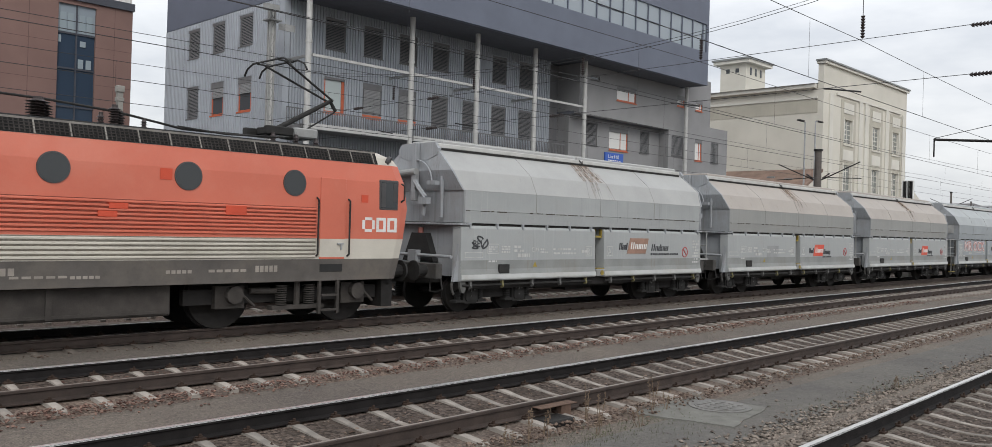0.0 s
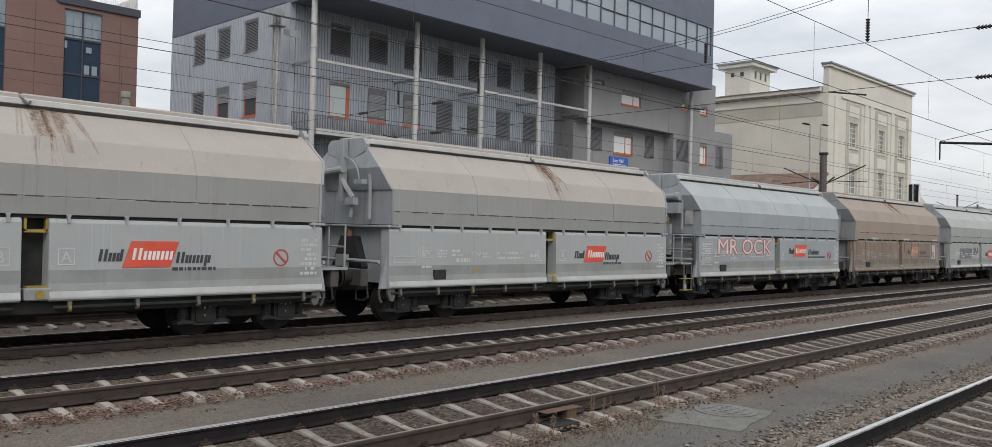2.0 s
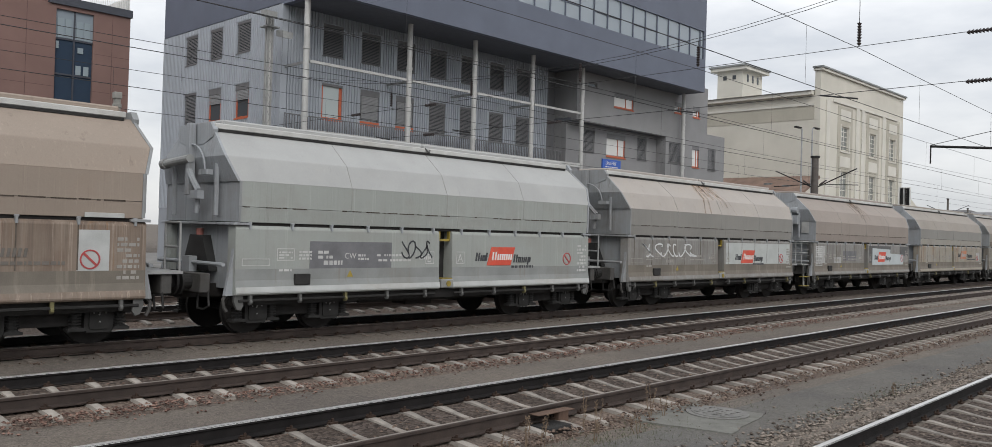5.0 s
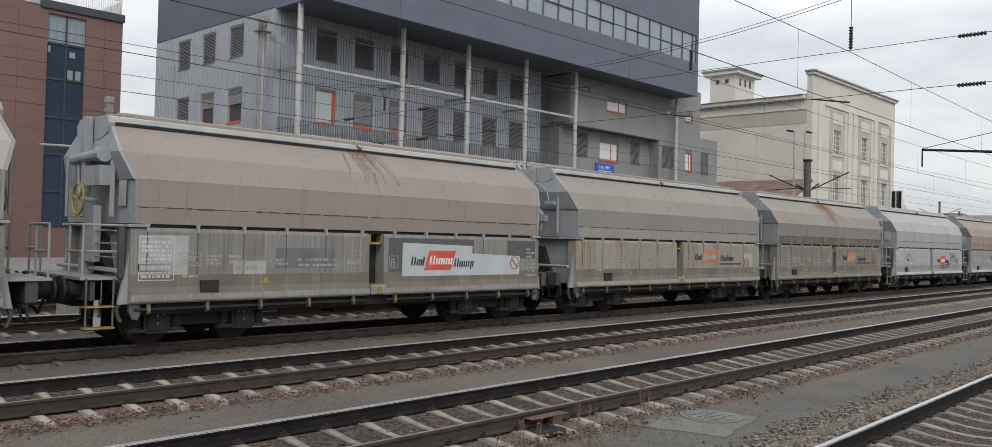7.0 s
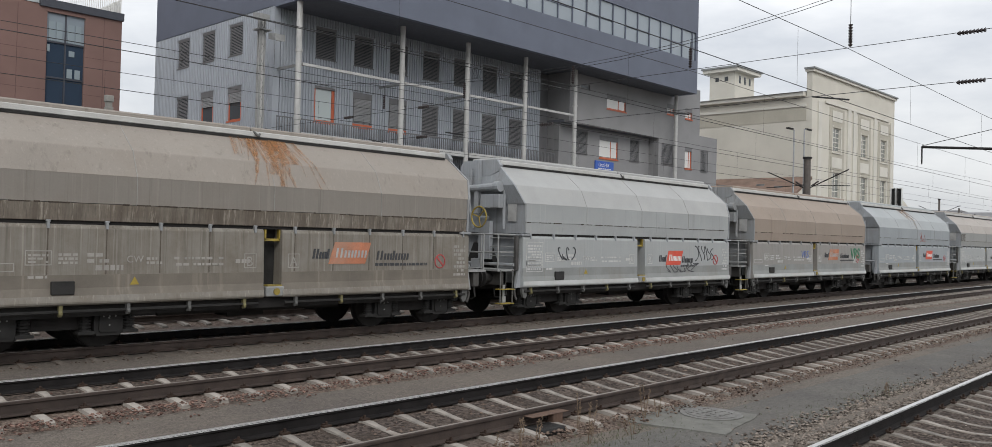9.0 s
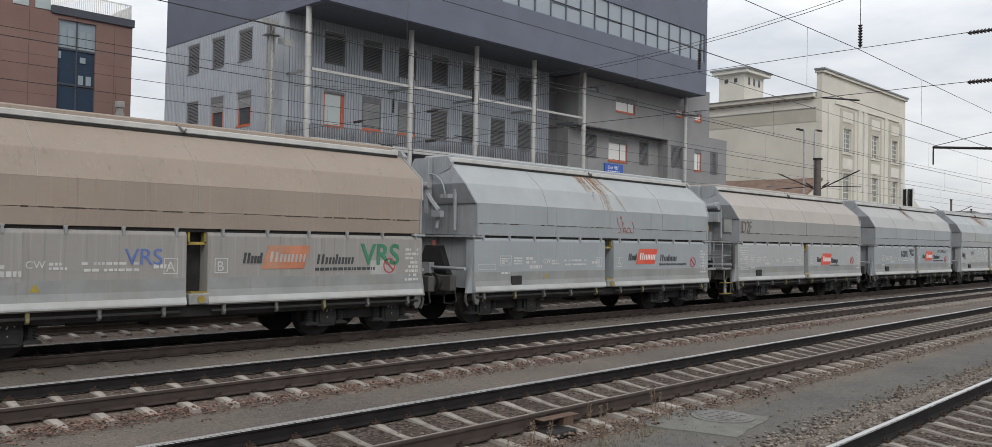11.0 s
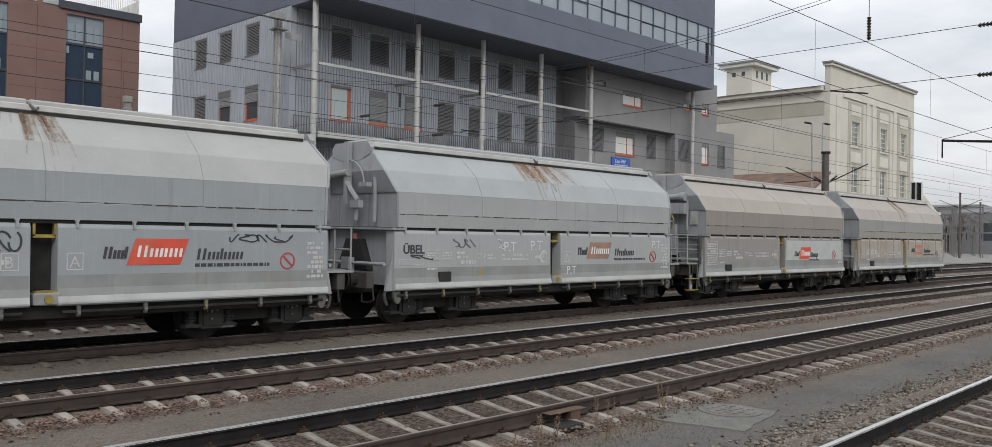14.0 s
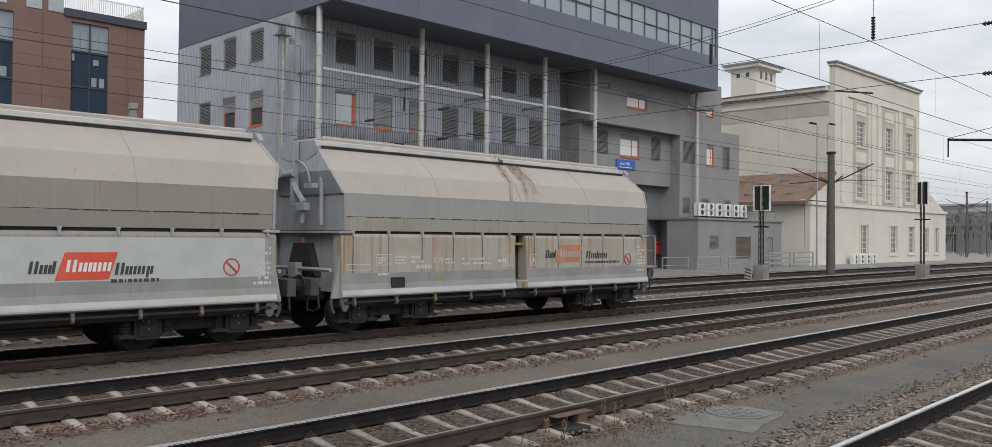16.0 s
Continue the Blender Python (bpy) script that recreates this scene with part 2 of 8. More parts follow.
M["clad"] = surface("grey_corrugated_cladding", (0.325, 0.35, 0.385), 0.5, 0.1, 0.08, 0.7, 25, 0.02, streak=(0.24, 0.258, 0.285), streak_amt=0.2)
M["overhang"] = surface("anthracite_panel", (0.122, 0.138, 0.182), 0.55, 0.1, 0.1, 0.5, 25, 0.02)
M["soffit"] = surface("anthracite_soffit", (0.11, 0.118, 0.14), 0.7, var=0.1)
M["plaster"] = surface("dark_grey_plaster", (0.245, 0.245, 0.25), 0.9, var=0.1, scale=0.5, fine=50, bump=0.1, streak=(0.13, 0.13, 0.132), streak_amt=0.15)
# darker copy of the plaster, for the recess and set-back ground floor
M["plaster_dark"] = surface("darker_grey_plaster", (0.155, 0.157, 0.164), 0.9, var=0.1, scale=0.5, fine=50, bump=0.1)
M["blind"] = surface("grey_slatted_blind", (0.16, 0.16, 0.165), 0.6, 0.2, 0.12, 2, 40, 0.02)
M["pale_blind"] = surface("pale_grey_slatted_blind", (0.27, 0.275, 0.28), 0.6, 0.1, 0.12, 2, 40, 0.02)
M["win_frame"] = surface("window_frame_grey", (0.14, 0.14, 0.145), 0.5, var=0.1)
M["win_orange"] = surface("window_frame_orange_red", (0.46, 0.115, 0.055), 0.5, var=0.15)
M["column"] = surface("white_steel_column", (0.44, 0.44, 0.43), 0.55, 0.1, 0.15, 2, 40, 0.03, streak=(0.3, 0.28, 0.25), streak_amt=0.2)
M["cream"] = surface("cream_render", (0.6, 0.575, 0.51), 0.9, var=0.08, scale=0.4, fine=40, bump=0.08, streak=(0.5, 0.475, 0.41), streak_amt=0.22)
M["cream_light"] = surface("pale_cream_moulding", (0.62, 0.6, 0.545), 0.9, var=0.08, scale=0.6, fine=40, bump=0.05)
M["cream_relief"] = surface("grey_beige_render", (0.45, 0.425, 0.36), 0.9, var=0.1, scale=0.6, fine=40, bump=0.06, streak=(0.36, 0.34, 0.3), streak_amt=0.3)
M["tile"] = surface("weathered_roof_tiles", (0.22, 0.15, 0.118), 0.9, var=0.25, scale=1.2, fine=12, bump=0.4, stain=(0.16, 0.12, 0.1), stain_amt=0.3)
M["zinc"] = surface("zinc_flashing", (0.28, 0.29, 0.29), 0.55, 0.5, 0.15)
M["brickred"] = surface("red_brown_facade", (0.205, 0.126, 0.11), 0.85, var=0.14, scale=0.25, fine=22, bump=0.1, stain=(0.175, 0.105, 0.092), stain_amt=0.4)
M["curtain"] = glass_dark("blue_black_glazing", (0.034, 0.052, 0.08), 0.05)
M["sky_pane"] = glass_dark("glazing_with_pale_inside", (0.27, 0.32, 0.345), 0.08)
M["joint"] = surface("shadow_joint", (0.14, 0.085, 0.074), 0.9, var=0.2)
M["brick_trim"] = surface("dark_blue_grey_fascia", (0.06, 0.065, 0.08), 0.5, var=0.1)
# reflected sky is painted into this glazing's lifted blue-grey
M["blue_pane"] = glass_dark("blue_grey_glazing", (0.25, 0.29, 0.325), 0.06)
M["white_pane"] = glass_dark("window_pane_white_blind", (0.6, 0.6, 0.58), 0.12)
M["red_box"] = surface("red_box_paint", (0.5, 0.06, 0.05), 0.5, var=0.1)
M["sign_blue"] = surface("sign_blue", (0.03, 0.1, 0.42), 0.4, var=0.08)
M["paving"] = surface("pale_paving", (0.25, 0.245, 0.235), 0.9, var=0.2, scale=0.6, fine=25, bump=0.2, stain=(0.17, 0.165, 0.155), stain_amt=0.3, space="Object")


def line_y(y0, x0, s):
    return lambda x: y0 + s * (x - x0)


# name, centre line, sleepers that are single pieces (from x to x)
TRACKS = (
    ("track_near", line_y(3.02, 8.6, 0.028), 4.0, 30.0, True),
    ("track_second", line_y(7.66, 5.0, 0.017), 0.5, 62.0, True),
    ("track_third", line_y(11.95, 3.0, 0.0135), 0.0, 75.0, True),
    ("track_train", line_y(16.2, 0.0, 0.0), 0.0, 60.0, True),
    ("track_fifth", line_y(20.9, 0.0, 0.0), 4.0, 62.0, False),
    ("track_far", line_y(25.2, 0.0, 0.0), 30.0, 62.0, False),
)
FAR_X = 260.0

# one ground sheet to the horizon, trodden grit
bm = bmesh.new()
xs = [-1500, -300, -60, 0, 40, 80, 140, 260, 500, 1000, 3000]
ys = [-600, -60, -5, 5, 28, 60, 140, 400, 1200, 3000]
vs = [[bm.verts.new((x, y, GZ)) for y in ys] for x in xs]
for i in range(len(xs) - 1):
    for j in range(len(ys) - 1):
        bm.faces.new((vs[i][j], vs[i + 1][j], vs[i + 1][j + 1], vs[i][j + 1]))
ground = tagged(part("ground", bm, M["grit"]), "grey-brown trodden grit between the railway tracks", "ground", kind="structure")

# the worn asphalt way between the two nearest tracks
bm = bmesh.new()
prev = None
for i in range(0, 131):
    x = -10 + i * 2.0
    ya = TRACKS[0][1](x) + 1.75 + 0.12 * noise.noise((x * 0.4, 3, 1))
    yb = TRACKS[1][1](x) - 1.75 + 0.1 * noise.noise((x * 0.5, 9, 1))
    cur = (bm.verts.new((x, ya, GZ + 0.012)), bm.verts.new((x, yb, GZ + 0.012)))
    if prev:
        bm.faces.new((prev[0], cur[0], cur[1], prev[1]))
    prev = cur
tagged(part("pavement_service_way", bm, M["asphalt"]), "worn grey asphalt service way between tracks", "pavement", kind="structure")

# platform paving before the buildings
bm = bmesh.new()
box(bm, -60, 300, 27.2, 62, GZ - 0.2, -0.02)
tagged(part("pavement_platform", bm, M["paving"]), "pale concrete yard paving before the buildings", "pavement", kind="structure")


def rail_outline(g):
    """Flat-bottomed rail, head outwards symmetric, foot 0.15 wide."""
    return [(g - 0.075, -0.172), (g + 0.075, -0.172), (g + 0.075, -0.158), (g + 0.012, -0.14), (g + 0.012, -0.045), (g + 0.036, -0.034),
            (g + 0.036, -0.006), (g + 0.03, -0.001), (g - 0.03, -0.001), (g - 0.036, -0.006), (g - 0.036, -0.034), (g - 0.012, -0.045), (g - 0.012, -0.14), (g - 0.075, -0.158)]


def sleeper_mesh():
    bm = bmesh.new()
    prof = [(-1.27, -0.215), (-1.23, -0.196), (-0.95, -0.17), (-0.55, -0.17), (-0.4, -0.192), (-0.2, -0.222), (0.0, -0.232), (0.2, -0.222), (0.4, -0.192), (0.55, -0.17), (0.95, -0.17), (1.23, -0.196), (1.27, -0.215)]
    rows = []
    for y, z in prof:
        w = 0.056 if abs(y) > 0.5 else 0.046
        rows.append([bm.verts.new((-w - 0.02, y, -0.3)), bm.verts.new((-w, y, z)), bm.verts.new((w, y, z)), bm.verts.new((w + 0.02, y, -0.3))])
    for a, b in zip(rows, rows[1:]):
        for k in range(3):
            bm.faces.new((a[k], a[k + 1], b[k + 1], b[k]))
    bm.faces.new(rows[0])
    bm.faces.new(rows[-1][::-1])
    return mesh_of("sleeper", bm)


def clip_mesh():
    bm = bmesh.new()
    for g in (-0.7525, 0.7525):
        for s in (-1, 1):
            y = g + s * 0.1
            box(bm, -0.06, 0.06, y - 0.03, y + 0.03, -0.168, -0.145)
            tube(bm, (0, y, -0.165), (0, y, -0.105), 0.016, seg=6)
            tube(bm, (-0.04, y - s * 0.03, -0.14), (0.04, y - s * 0.03, -0.14), 0.012, seg=5)
    return mesh_of("rail_clips", bm)


SLEEPER, CLIPS = sleeper_mesh(), clip_mesh()


def joined_copies(name, me, places, material, parent):
    """Copies of a mesh joined into one, far along the line."""
    co = np.array([v.co for v in me.vertices])
    fs = [list(p.vertices) for p in me.polygons]
    vv, ff = [], []
    for k, (x, y, z) in enumerate(places):
        vv.append(co + np.array((x, y, z)))
        ff += [[i + k * len(co) for i in f] for f in fs]
    out = bpy.data.meshes.new(name)
    out.from_pydata(np.concatenate(vv).tolist(), [], ff)
    out.materials.append(material)
    ob = new(name, out)
    ob.parent = parent
    return tagged(ob, kind="stuff")


def build_track(name, cy, x0, x1, with_clips):
    root = tagged(new(name), "railway track of rusty rails on concrete sleepers in brown ballast", "railway track", "railway tracks", "structure")
    a, b = -40.0, FAR_X
    tilt = math.atan2(cy(b) - cy(a), b - a)
    mid = Matrix.Translation((0, cy(0), 0)) @ Matrix.Rotation(tilt, 4, "Z")
    root.matrix_basis = mid
    bm, shoulder = bmesh.new(), bmesh.new()
    prev = None
    xx = a
    while xx < b:
        wide = 1.6 if name == "track_near" else 1.3
        w0 = 1.26 + 0.1 * noise.noise((xx * 1.3, cy(0), 0))
        w1 = wide + 0.12 * noise.noise((xx * 1.3, cy(0), 7))
        cur = [bm.verts.new((xx, y, z)) for y, z in ((-w0 - 0.3, GZ - 0.03), (-w0 + 0.22, -0.215), (-0.62, -0.192), (0, -0.246), (0.62, -0.192), (w1 - 0.22, -0.215), (w1 + 0.3, GZ - 0.03))]
        if prev:
            for k in range(2, 6 if name == "track_train" else 4):
                bm.faces.new((prev[k], cur[k], cur[k + 1], prev[k + 1]))
        outer = ((-2.1, GZ - 0.02), (-1.75, -0.24), (-1.05, -0.199), (-0.62, -0.192)) if name == "track_train" else ((-w0 - 0.3, GZ - 0.03), (-w0 + 0.22, -0.222), (-0.62, -0.192))
        sides = [outer] if name == "track_train" else [outer, ((0.62, -0.192), (w1 - 0.22, -0.222), (w1 + 0.3, GZ - 0.03))]
        rows_ = [[shoulder.verts.new((xx, y, z)) for y, z in side] for side in sides]
        if prev:
            for was, now in zip(before, rows_):
                for k in range(len(now) - 1):
                    shoulder.faces.new((was[k], now[k], now[k + 1], was[k + 1]))
        before = rows_
        prev = cur
        xx += 0.8 if xx < 60 else 5
    part("gravel_shoulder", shoulder, M["grit"] if name in ("track_train", "track_near") else M["shoulder"], root)
    # the bed below the train is coloured dark for its shade
    part("ballast_bed", bm, M["ballast_shaded"] if name == "track_train" else M["ballast"], root)
    for g in (-0.7525, 0.7525):
        bm = bmesh.new()
        prism(bm, rail_outline(g), a, b)
        # nearer rail rusty brown, farther rail almost black
        part("rail", bm, M["rail_side"] if g < 0 else M["rail_dark"], root)
        bm = bmesh.new()
        s = -1 if g > 0 else 1
        e = 0.028 if g > 0 else 0.012
        prism(bm, [(g + s * 0.0375, -0.012), (g + s * 0.034, -0.004), (g + s * 0.026, 0.001), (g - s * e, 0.002), (g - s * e, -0.004), (g + s * 0.026, -0.008), (g + s * 0.03, -0.012)], a, b)
        part("rail_head", bm, M["rail_top"] if g > 0 else M["rail_worn"], root, "polished running band")
    far = []
    x = a
    while x < 150:
        xj = x + 0.03 * noise.noise((x * 7, cy(0), 2))
        if x0 <= x <= x1:
            put("sleeper", SLEEPER, M["sleeper_shaded"] if name == "track_train" else M["sleeper"], root, pose(xj, 0, 0.004 * noise.noise((x, 1, cy(0))), 0, 0, 1.2 * noise.noise((x * 3, 5, cy(0)))))
            if with_clips and x < x1 * 0.62:
                put("rail_clips", CLIPS, M["clip"], root, pose(xj, 0, 0))
        else:
            far.append((xj, 0, 0))
        x += 0.56
    joined_copies("far_sleepers", SLEEPER, far, M["sleeper"], root)
    return root


tracks = [build_track(*t) for t in TRACKS]


# ---- facade helpers ----
def wall_bm(u0, u1, z0, z1, holes, depth=0.3):
    """A wall in the x z plane, outer face at y = 0, with openings cut through."""
    us = sorted({u0, u1, *[h for o in holes for h in o[:2]]})
    zs = sorted({z0, z1, *[h for o in holes for h in o[2:]]})
    us, zs = [u for u in us if u0 <= u <= u1], [z for z in zs if z0 <= z <= z1]
    bm = bmesh.new()
    grid = {}

    def vert(i, j, y):
        k = (i, j, y)
        if k not in grid:
            grid[k] = bm.verts.new((us[i], y, zs[j]))
        return grid[k]
    solid = set()
    for i in range(len(us) - 1):
        for j in range(len(zs) - 1):
            uc, zc = (us[i] + us[i + 1]) / 2, (zs[j] + zs[j + 1]) / 2
            if not any(o[0] < uc < o[1] and o[2] < zc < o[3] for o in holes):
                solid.add((i, j))
    for i, j in solid:
        for y in (0, depth):
            bm.faces.new([vert(i, j, y), vert(i + 1, j, y), vert(i + 1, j + 1, y), vert(i, j + 1, y)])
        for di, dj, e in ((-1, 0, ((i, j), (i, j + 1))), (1, 0, ((i + 1, j), (i + 1, j + 1))), (0, -1, ((i, j), (i + 1, j))), (0, 1, ((i, j + 1), (i + 1, j + 1)))):
            if (i + di, j + dj) not in solid:
                (a, b), (c, d) = e
                bm.faces.new([vert(a, b, 0), vert(c, d, 0), vert(c, d, depth), vert(a, b, depth)])
    return bm


def ribs_bm(u0, u1, z0, z1, holes, pitch=0.26, proud=0.05):
    """Trapezoid ribs of a corrugated sheet, broken at the openings."""
    bm = bmesh.new()
    u = u0 + pitch / 2
    while u < u1 - pitch / 2:
        cuts = sorted((o[2] - 0.03, o[3] + 0.03) for o in holes if o[0] - 0.08 < u < o[1] + 0.08)
        z = z0
        for a, b in cuts + [(z1, z1)]:
            if min(a, z1) > z + 0.05:
                w, t = pitch * 0.32, pitch * 0.2
                prism(bm, [(u - w, 0.005), (u - t, -proud), (u + t, -proud), (u + w, 0.005)], z, min(a, z1), "z")
            z = max(z, b)
        u += pitch
    return bm


def window_unit(parent, m, w, h, style, name="window"):
    """A window in its opening: frame, pane or slatted blind, sill, and a blind box above. Origin at the lower left outer corner."""
    frame_m = M["win_orange"] if style in ("orange", "orange_open", "bright") else M["win_frame"]
    fw = 0.1 if style == "orange" else 0.08
    root = part(name, boxes((0, fw, 0.06, 0.14, 0, h), (w - fw, w, 0.06, 0.14, 0, h), (fw, w - fw, 0.06, 0.14, 0, fw), (fw, w - fw, 0.06, 0.14, h - fw, h)), frame_m, parent, "", m)
    pane_m = {"orange": M["pale_pane"], "bright": M["white_pane"], "half": M["mid_pane"], "orange_open": M["pane"]}.get(style, M["pane"])
    part("pane", boxes((fw, w - fw, 0.09, 0.11, fw, h - fw)), pane_m, root)
    if style in ("orange", "orange_open", "half", "bright"):
        part("mullion", boxes((w * 0.62, w * 0.62 + 0.05, 0.065, 0.13, fw, h - fw)) if style in ("half", "bright") else boxes((w - fw - 0.06, w - fw, 0.05, 0.12, fw, h - fw)), frame_m, root)
        part("sill", boxes((-0.03, w + 0.03, -0.05, 0.1, -0.07, 0.0)), M["win_orange"], root)
        part("blind_box", boxes((0.0, w, 0.0, 0.055, h - (0.3 if style != "orange" else 0.12), h)), M["blind"], root)
        if style in ("half", "orange_open"):
            bm = bmesh.new()
            z = h - 0.3
            while z > h * (0.14 if style == "half" else 0.52):
                box(bm, fw, w - fw, 0.02, 0.05, z, z + 0.055)
                z -= 0.07
            tagged(part("lowered_blind", bm, M["pale_blind"], root), kind="stuff")
            if style == "half":
                part("bottom_rail", boxes((0, w, -0.01, 0.055, 0.0, 0.15)), M["win_orange"], root)
    elif style == "blind":
        bm = bmesh.new()
        z = 0.04
        while z < h - 0.1:
            prism(bm, [(0.015, z), (0.02, z), (0.05, z + 0.055), (0.045, z + 0.058)], 0.03, w - 0.03)
            z += 0.075
        tagged(part("slatted_blind", bm, M["blind"], root), kind="stuff")
        part("blind_box", boxes((0, w, 0.0, 0.055, h - 0.12, h)), M["win_frame"], root)
        part("sill", boxes((-0.03, w + 0.03, -0.05, 0.1, -0.05, 0.0)), M["win_frame"], root)
    else:
        part("sill", boxes((-0.03, w + 0.03, -0.05, 0.1, -0.05, 0.0)), M["win_frame"], root)
    return root


# ---- grey office building with a dark overhanging upper storey ----
office = tagged(new("office_building"), "grey corrugated station office with dark overhanging upper floors", "building")
FX0, FX1, FY = 21.2, 40.0, 34.8
front_x = [23.5 + 2.285 * k for k in range(7)]
styles_low = ["orange", "half", "half", "blind", "blind", "blind", "blind"]
holes = [(x, x + 1.2, 10.45, 12.0) for x in front_x] + [(x, x + 1.2, 7.4, 9.13) for x in front_x]
part("wall", wall_bm(FX0, FX1, 0.0, 12.5, holes), M["clad"], office, "grey corrugated metal front wall", pose(0, FY, 0))
part("cladding_ribs", ribs_bm(FX0, FX1, 3.0, 12.45, holes, 0.16, 0.052), M["clad"], office, "", pose(0, FY, 0))
for k, x in enumerate(front_x):
    window_unit(office, pose(x, FY, 10.45), 1.2, 1.55, "blind")
    window_unit(office, pose(x, FY, 7.4), 1.2, 1.73, styles_low[k])
# gable wall, faces the -x side
GABLE = Matrix.Translation((FX0, 47.0, 0)) @ Matrix.Rotation(radians(-90), 4, "Z")
gy = (44.3, 41.6, 38.85)
gholes = [(47.0 - y, 47.0 - y + 1.28, 10.62, 12.17) for y in gy] + [(47.0 - y, 47.0 - y + 1.28, 7.42, 9.1) for y in gy]
part("wall", wall_bm(0, 47.0 - FY, 0.0, 12.5, gholes), M["clad"], office, "light grey corrugated gable wall", GABLE)
part("cladding_ribs", ribs_bm(0, 47.0 - FY, 3.0, 12.45, gholes, 0.17, 0.04), M["clad"], office, "", GABLE)
for k, y in enumerate(gy):
    window_unit(office, GABLE @ pose(47.0 - y, 0, 10.62), 1.28, 1.55, "blind")
    window_unit(office, GABLE @ pose(47.0 - y, 0, 7.42), 1.28, 1.68, ("blind", "orange_open", "orange_open")[k])
part("corner_post", boxes((FX0 - 0.035, FX0 + 0.3, FY - 0.09, FY + 0.25, 0, 12.45), w=0.01), M["clad"], office)
part("wall", boxes((FX0 + 0.3, FX0 + 38, 46.7, 47.0, 0, 12.5)), M["clad"], office)
# overhanging storeys
OY, OZ, OX1 = 31.5, 12.42, 52.95
glass0, glass1 = 14.7, 16.65
upper = part("upper_storey", wall_bm(FX0, OX1, OZ, 24.0, [(27.0, OX1 - 0.25, glass0, glass1)]), M["overhang"], office, "anthracite overhanging upper storey", pose(0, OY, 0))
part("upper_side", boxes((FX0, FX0 + 0.3, OY + 0.3, 47.0, OZ, 24)), M["overhang"], office)
part("upper_side", boxes((OX1 - 0.3, OX1, OY + 0.3, 47.0, OZ, 24)), M["overhang"], office)
part("upper_back", boxes((FX0 + 0.3, OX1 - 0.3, 46.7, 47.0, OZ, 24)), M["overhang"], office)
part("roof", boxes((FX0 + 0.3, OX1 - 0.3, OY + 0.3, 46.7, 23.6, 23.9)), M["zinc"], office)
part("soffit", boxes((FX0 + 0.3, OX1 - 0.3, OY + 0.3, 46.7, OZ + 0.02, OZ + 0.3)), M["soffit"], office, "dark soffit under the overhang")
x = 27.0
k = 0
while x < OX1 - 0.3:
    x2 = min(x + 1.33, OX1 - 0.25)
    part("glazing_pane", boxes((x + 0.03, x2 - 0.03, OY + 0.1, OY + 0.13, glass0, glass1)), M["blue_pane"], office)
    part("glazing_mullion", boxes((x2 - 0.035, x2 + 0.035, OY + 0.02, OY + 0.16, glass0, glass1)), M["overhang"], office)
    if k % 3:
        part("glazing_rail", boxes((x + 0.03, x2 - 0.03, OY + 0.05, OY + 0.15, glass0 + 0.84, glass0 + 0.92)), M["overhang"], office)
    x, k = x2, k + 1
# columns with collars, the two rails and the arms to the wall
col_x = (21.4, 27.4, 31.95, 36.6, 41.2, 52.7)
for x in col_x:
    bm = bmesh.new()
    tube(bm, (x, 33.0, -0.02), (x, 33.0, OZ + 0.05), 0.135, seg=14)
    c = part("column", bm, M["column"], office, "white round steel column")
    for z in (7.1, 10.15):
        bm = bmesh.new()
        tube(bm, (x, 33.0, z), (x, 33.0, z + 0.12), 0.165, seg=14)
        part("collar", bm, M["column"], c)
for a, b in zip(col_x[:-2], col_x[1:-1]):
    part("beam", boxes((a + 0.18, b - 0.18, 32.94, 33.06, 9.57, 9.69)), M["column"], office)
    part("beam", boxes((a + 0.18, b - 0.18, 32.9, 33.1, 6.3, 6.55)), M["column"], office)
for x in col_x[:-2]:
    part("wall_arm", boxes((x - 0.035, x + 0.035, 33.18, FY, 9.5, 9.62)), M["zinc"], office)
part("gallery_floor", boxes((FX0, 41.0, 33.12, FY - 0.04, 6.35, 6.5)), M["blind"], office)
bm = bmesh.new()
x = FX0
while x < 41.0:
    box(bm, x, x + 0.03, FY - 0.45, FY - 0.42, 6.5, 7.35)
    x += 0.14
box(bm, FX0, 41, FY - 0.46, FY - 0.41, 7.33, 7.38)
part("gallery_grille", bm, M["blind"], office)
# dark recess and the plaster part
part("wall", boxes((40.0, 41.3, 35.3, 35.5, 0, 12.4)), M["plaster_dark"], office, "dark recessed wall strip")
part("wall", boxes((39.95, 40.0, FY + 0.3, 35.3, 0, 12.4)), M["overhang"], office)
part("wall", boxes((41.3, 41.7, 34.7, 36.5, 0, 9.3)), M["plaster"], office)
part("door", boxes((40.08, 41.0, 35.25, 35.3, 6.5, 9.2)), M["win_frame"], office, "dark gallery door")
PY = 33.5
ph = [(45.15, 47.3, 10.6, 11.6), (42.4, 43.3, 11.55, 11.85)]
part("wall", wall_bm(41.3, 51.3, 9.3, 12.42, ph, 0.4), M["plaster"], office, "projecting dark grey plaster storey", pose(0, PY, 0))
part("soffit", boxes((41.3, 51.3, PY + 0.4, 36.5, 9.3, 9.5)), M["soffit"], office)
part("wall", boxes((41.3, 41.7, PY + 0.4, 36.5, 9.5, 12.42)), M["plaster"], office)
window_unit(office, pose(45.15, PY, 10.6), 2.15, 1.0, "bright")
window_unit(office, pose(42.4, PY, 11.55), 0.9, 0.3, "plain")
PL = 34.3
pl = [(42.9, 44.2, 7.55, 9.1), (45.5, 47.6, 7.45, 8.95), (49.0, 50.1, 7.5, 9.1)]
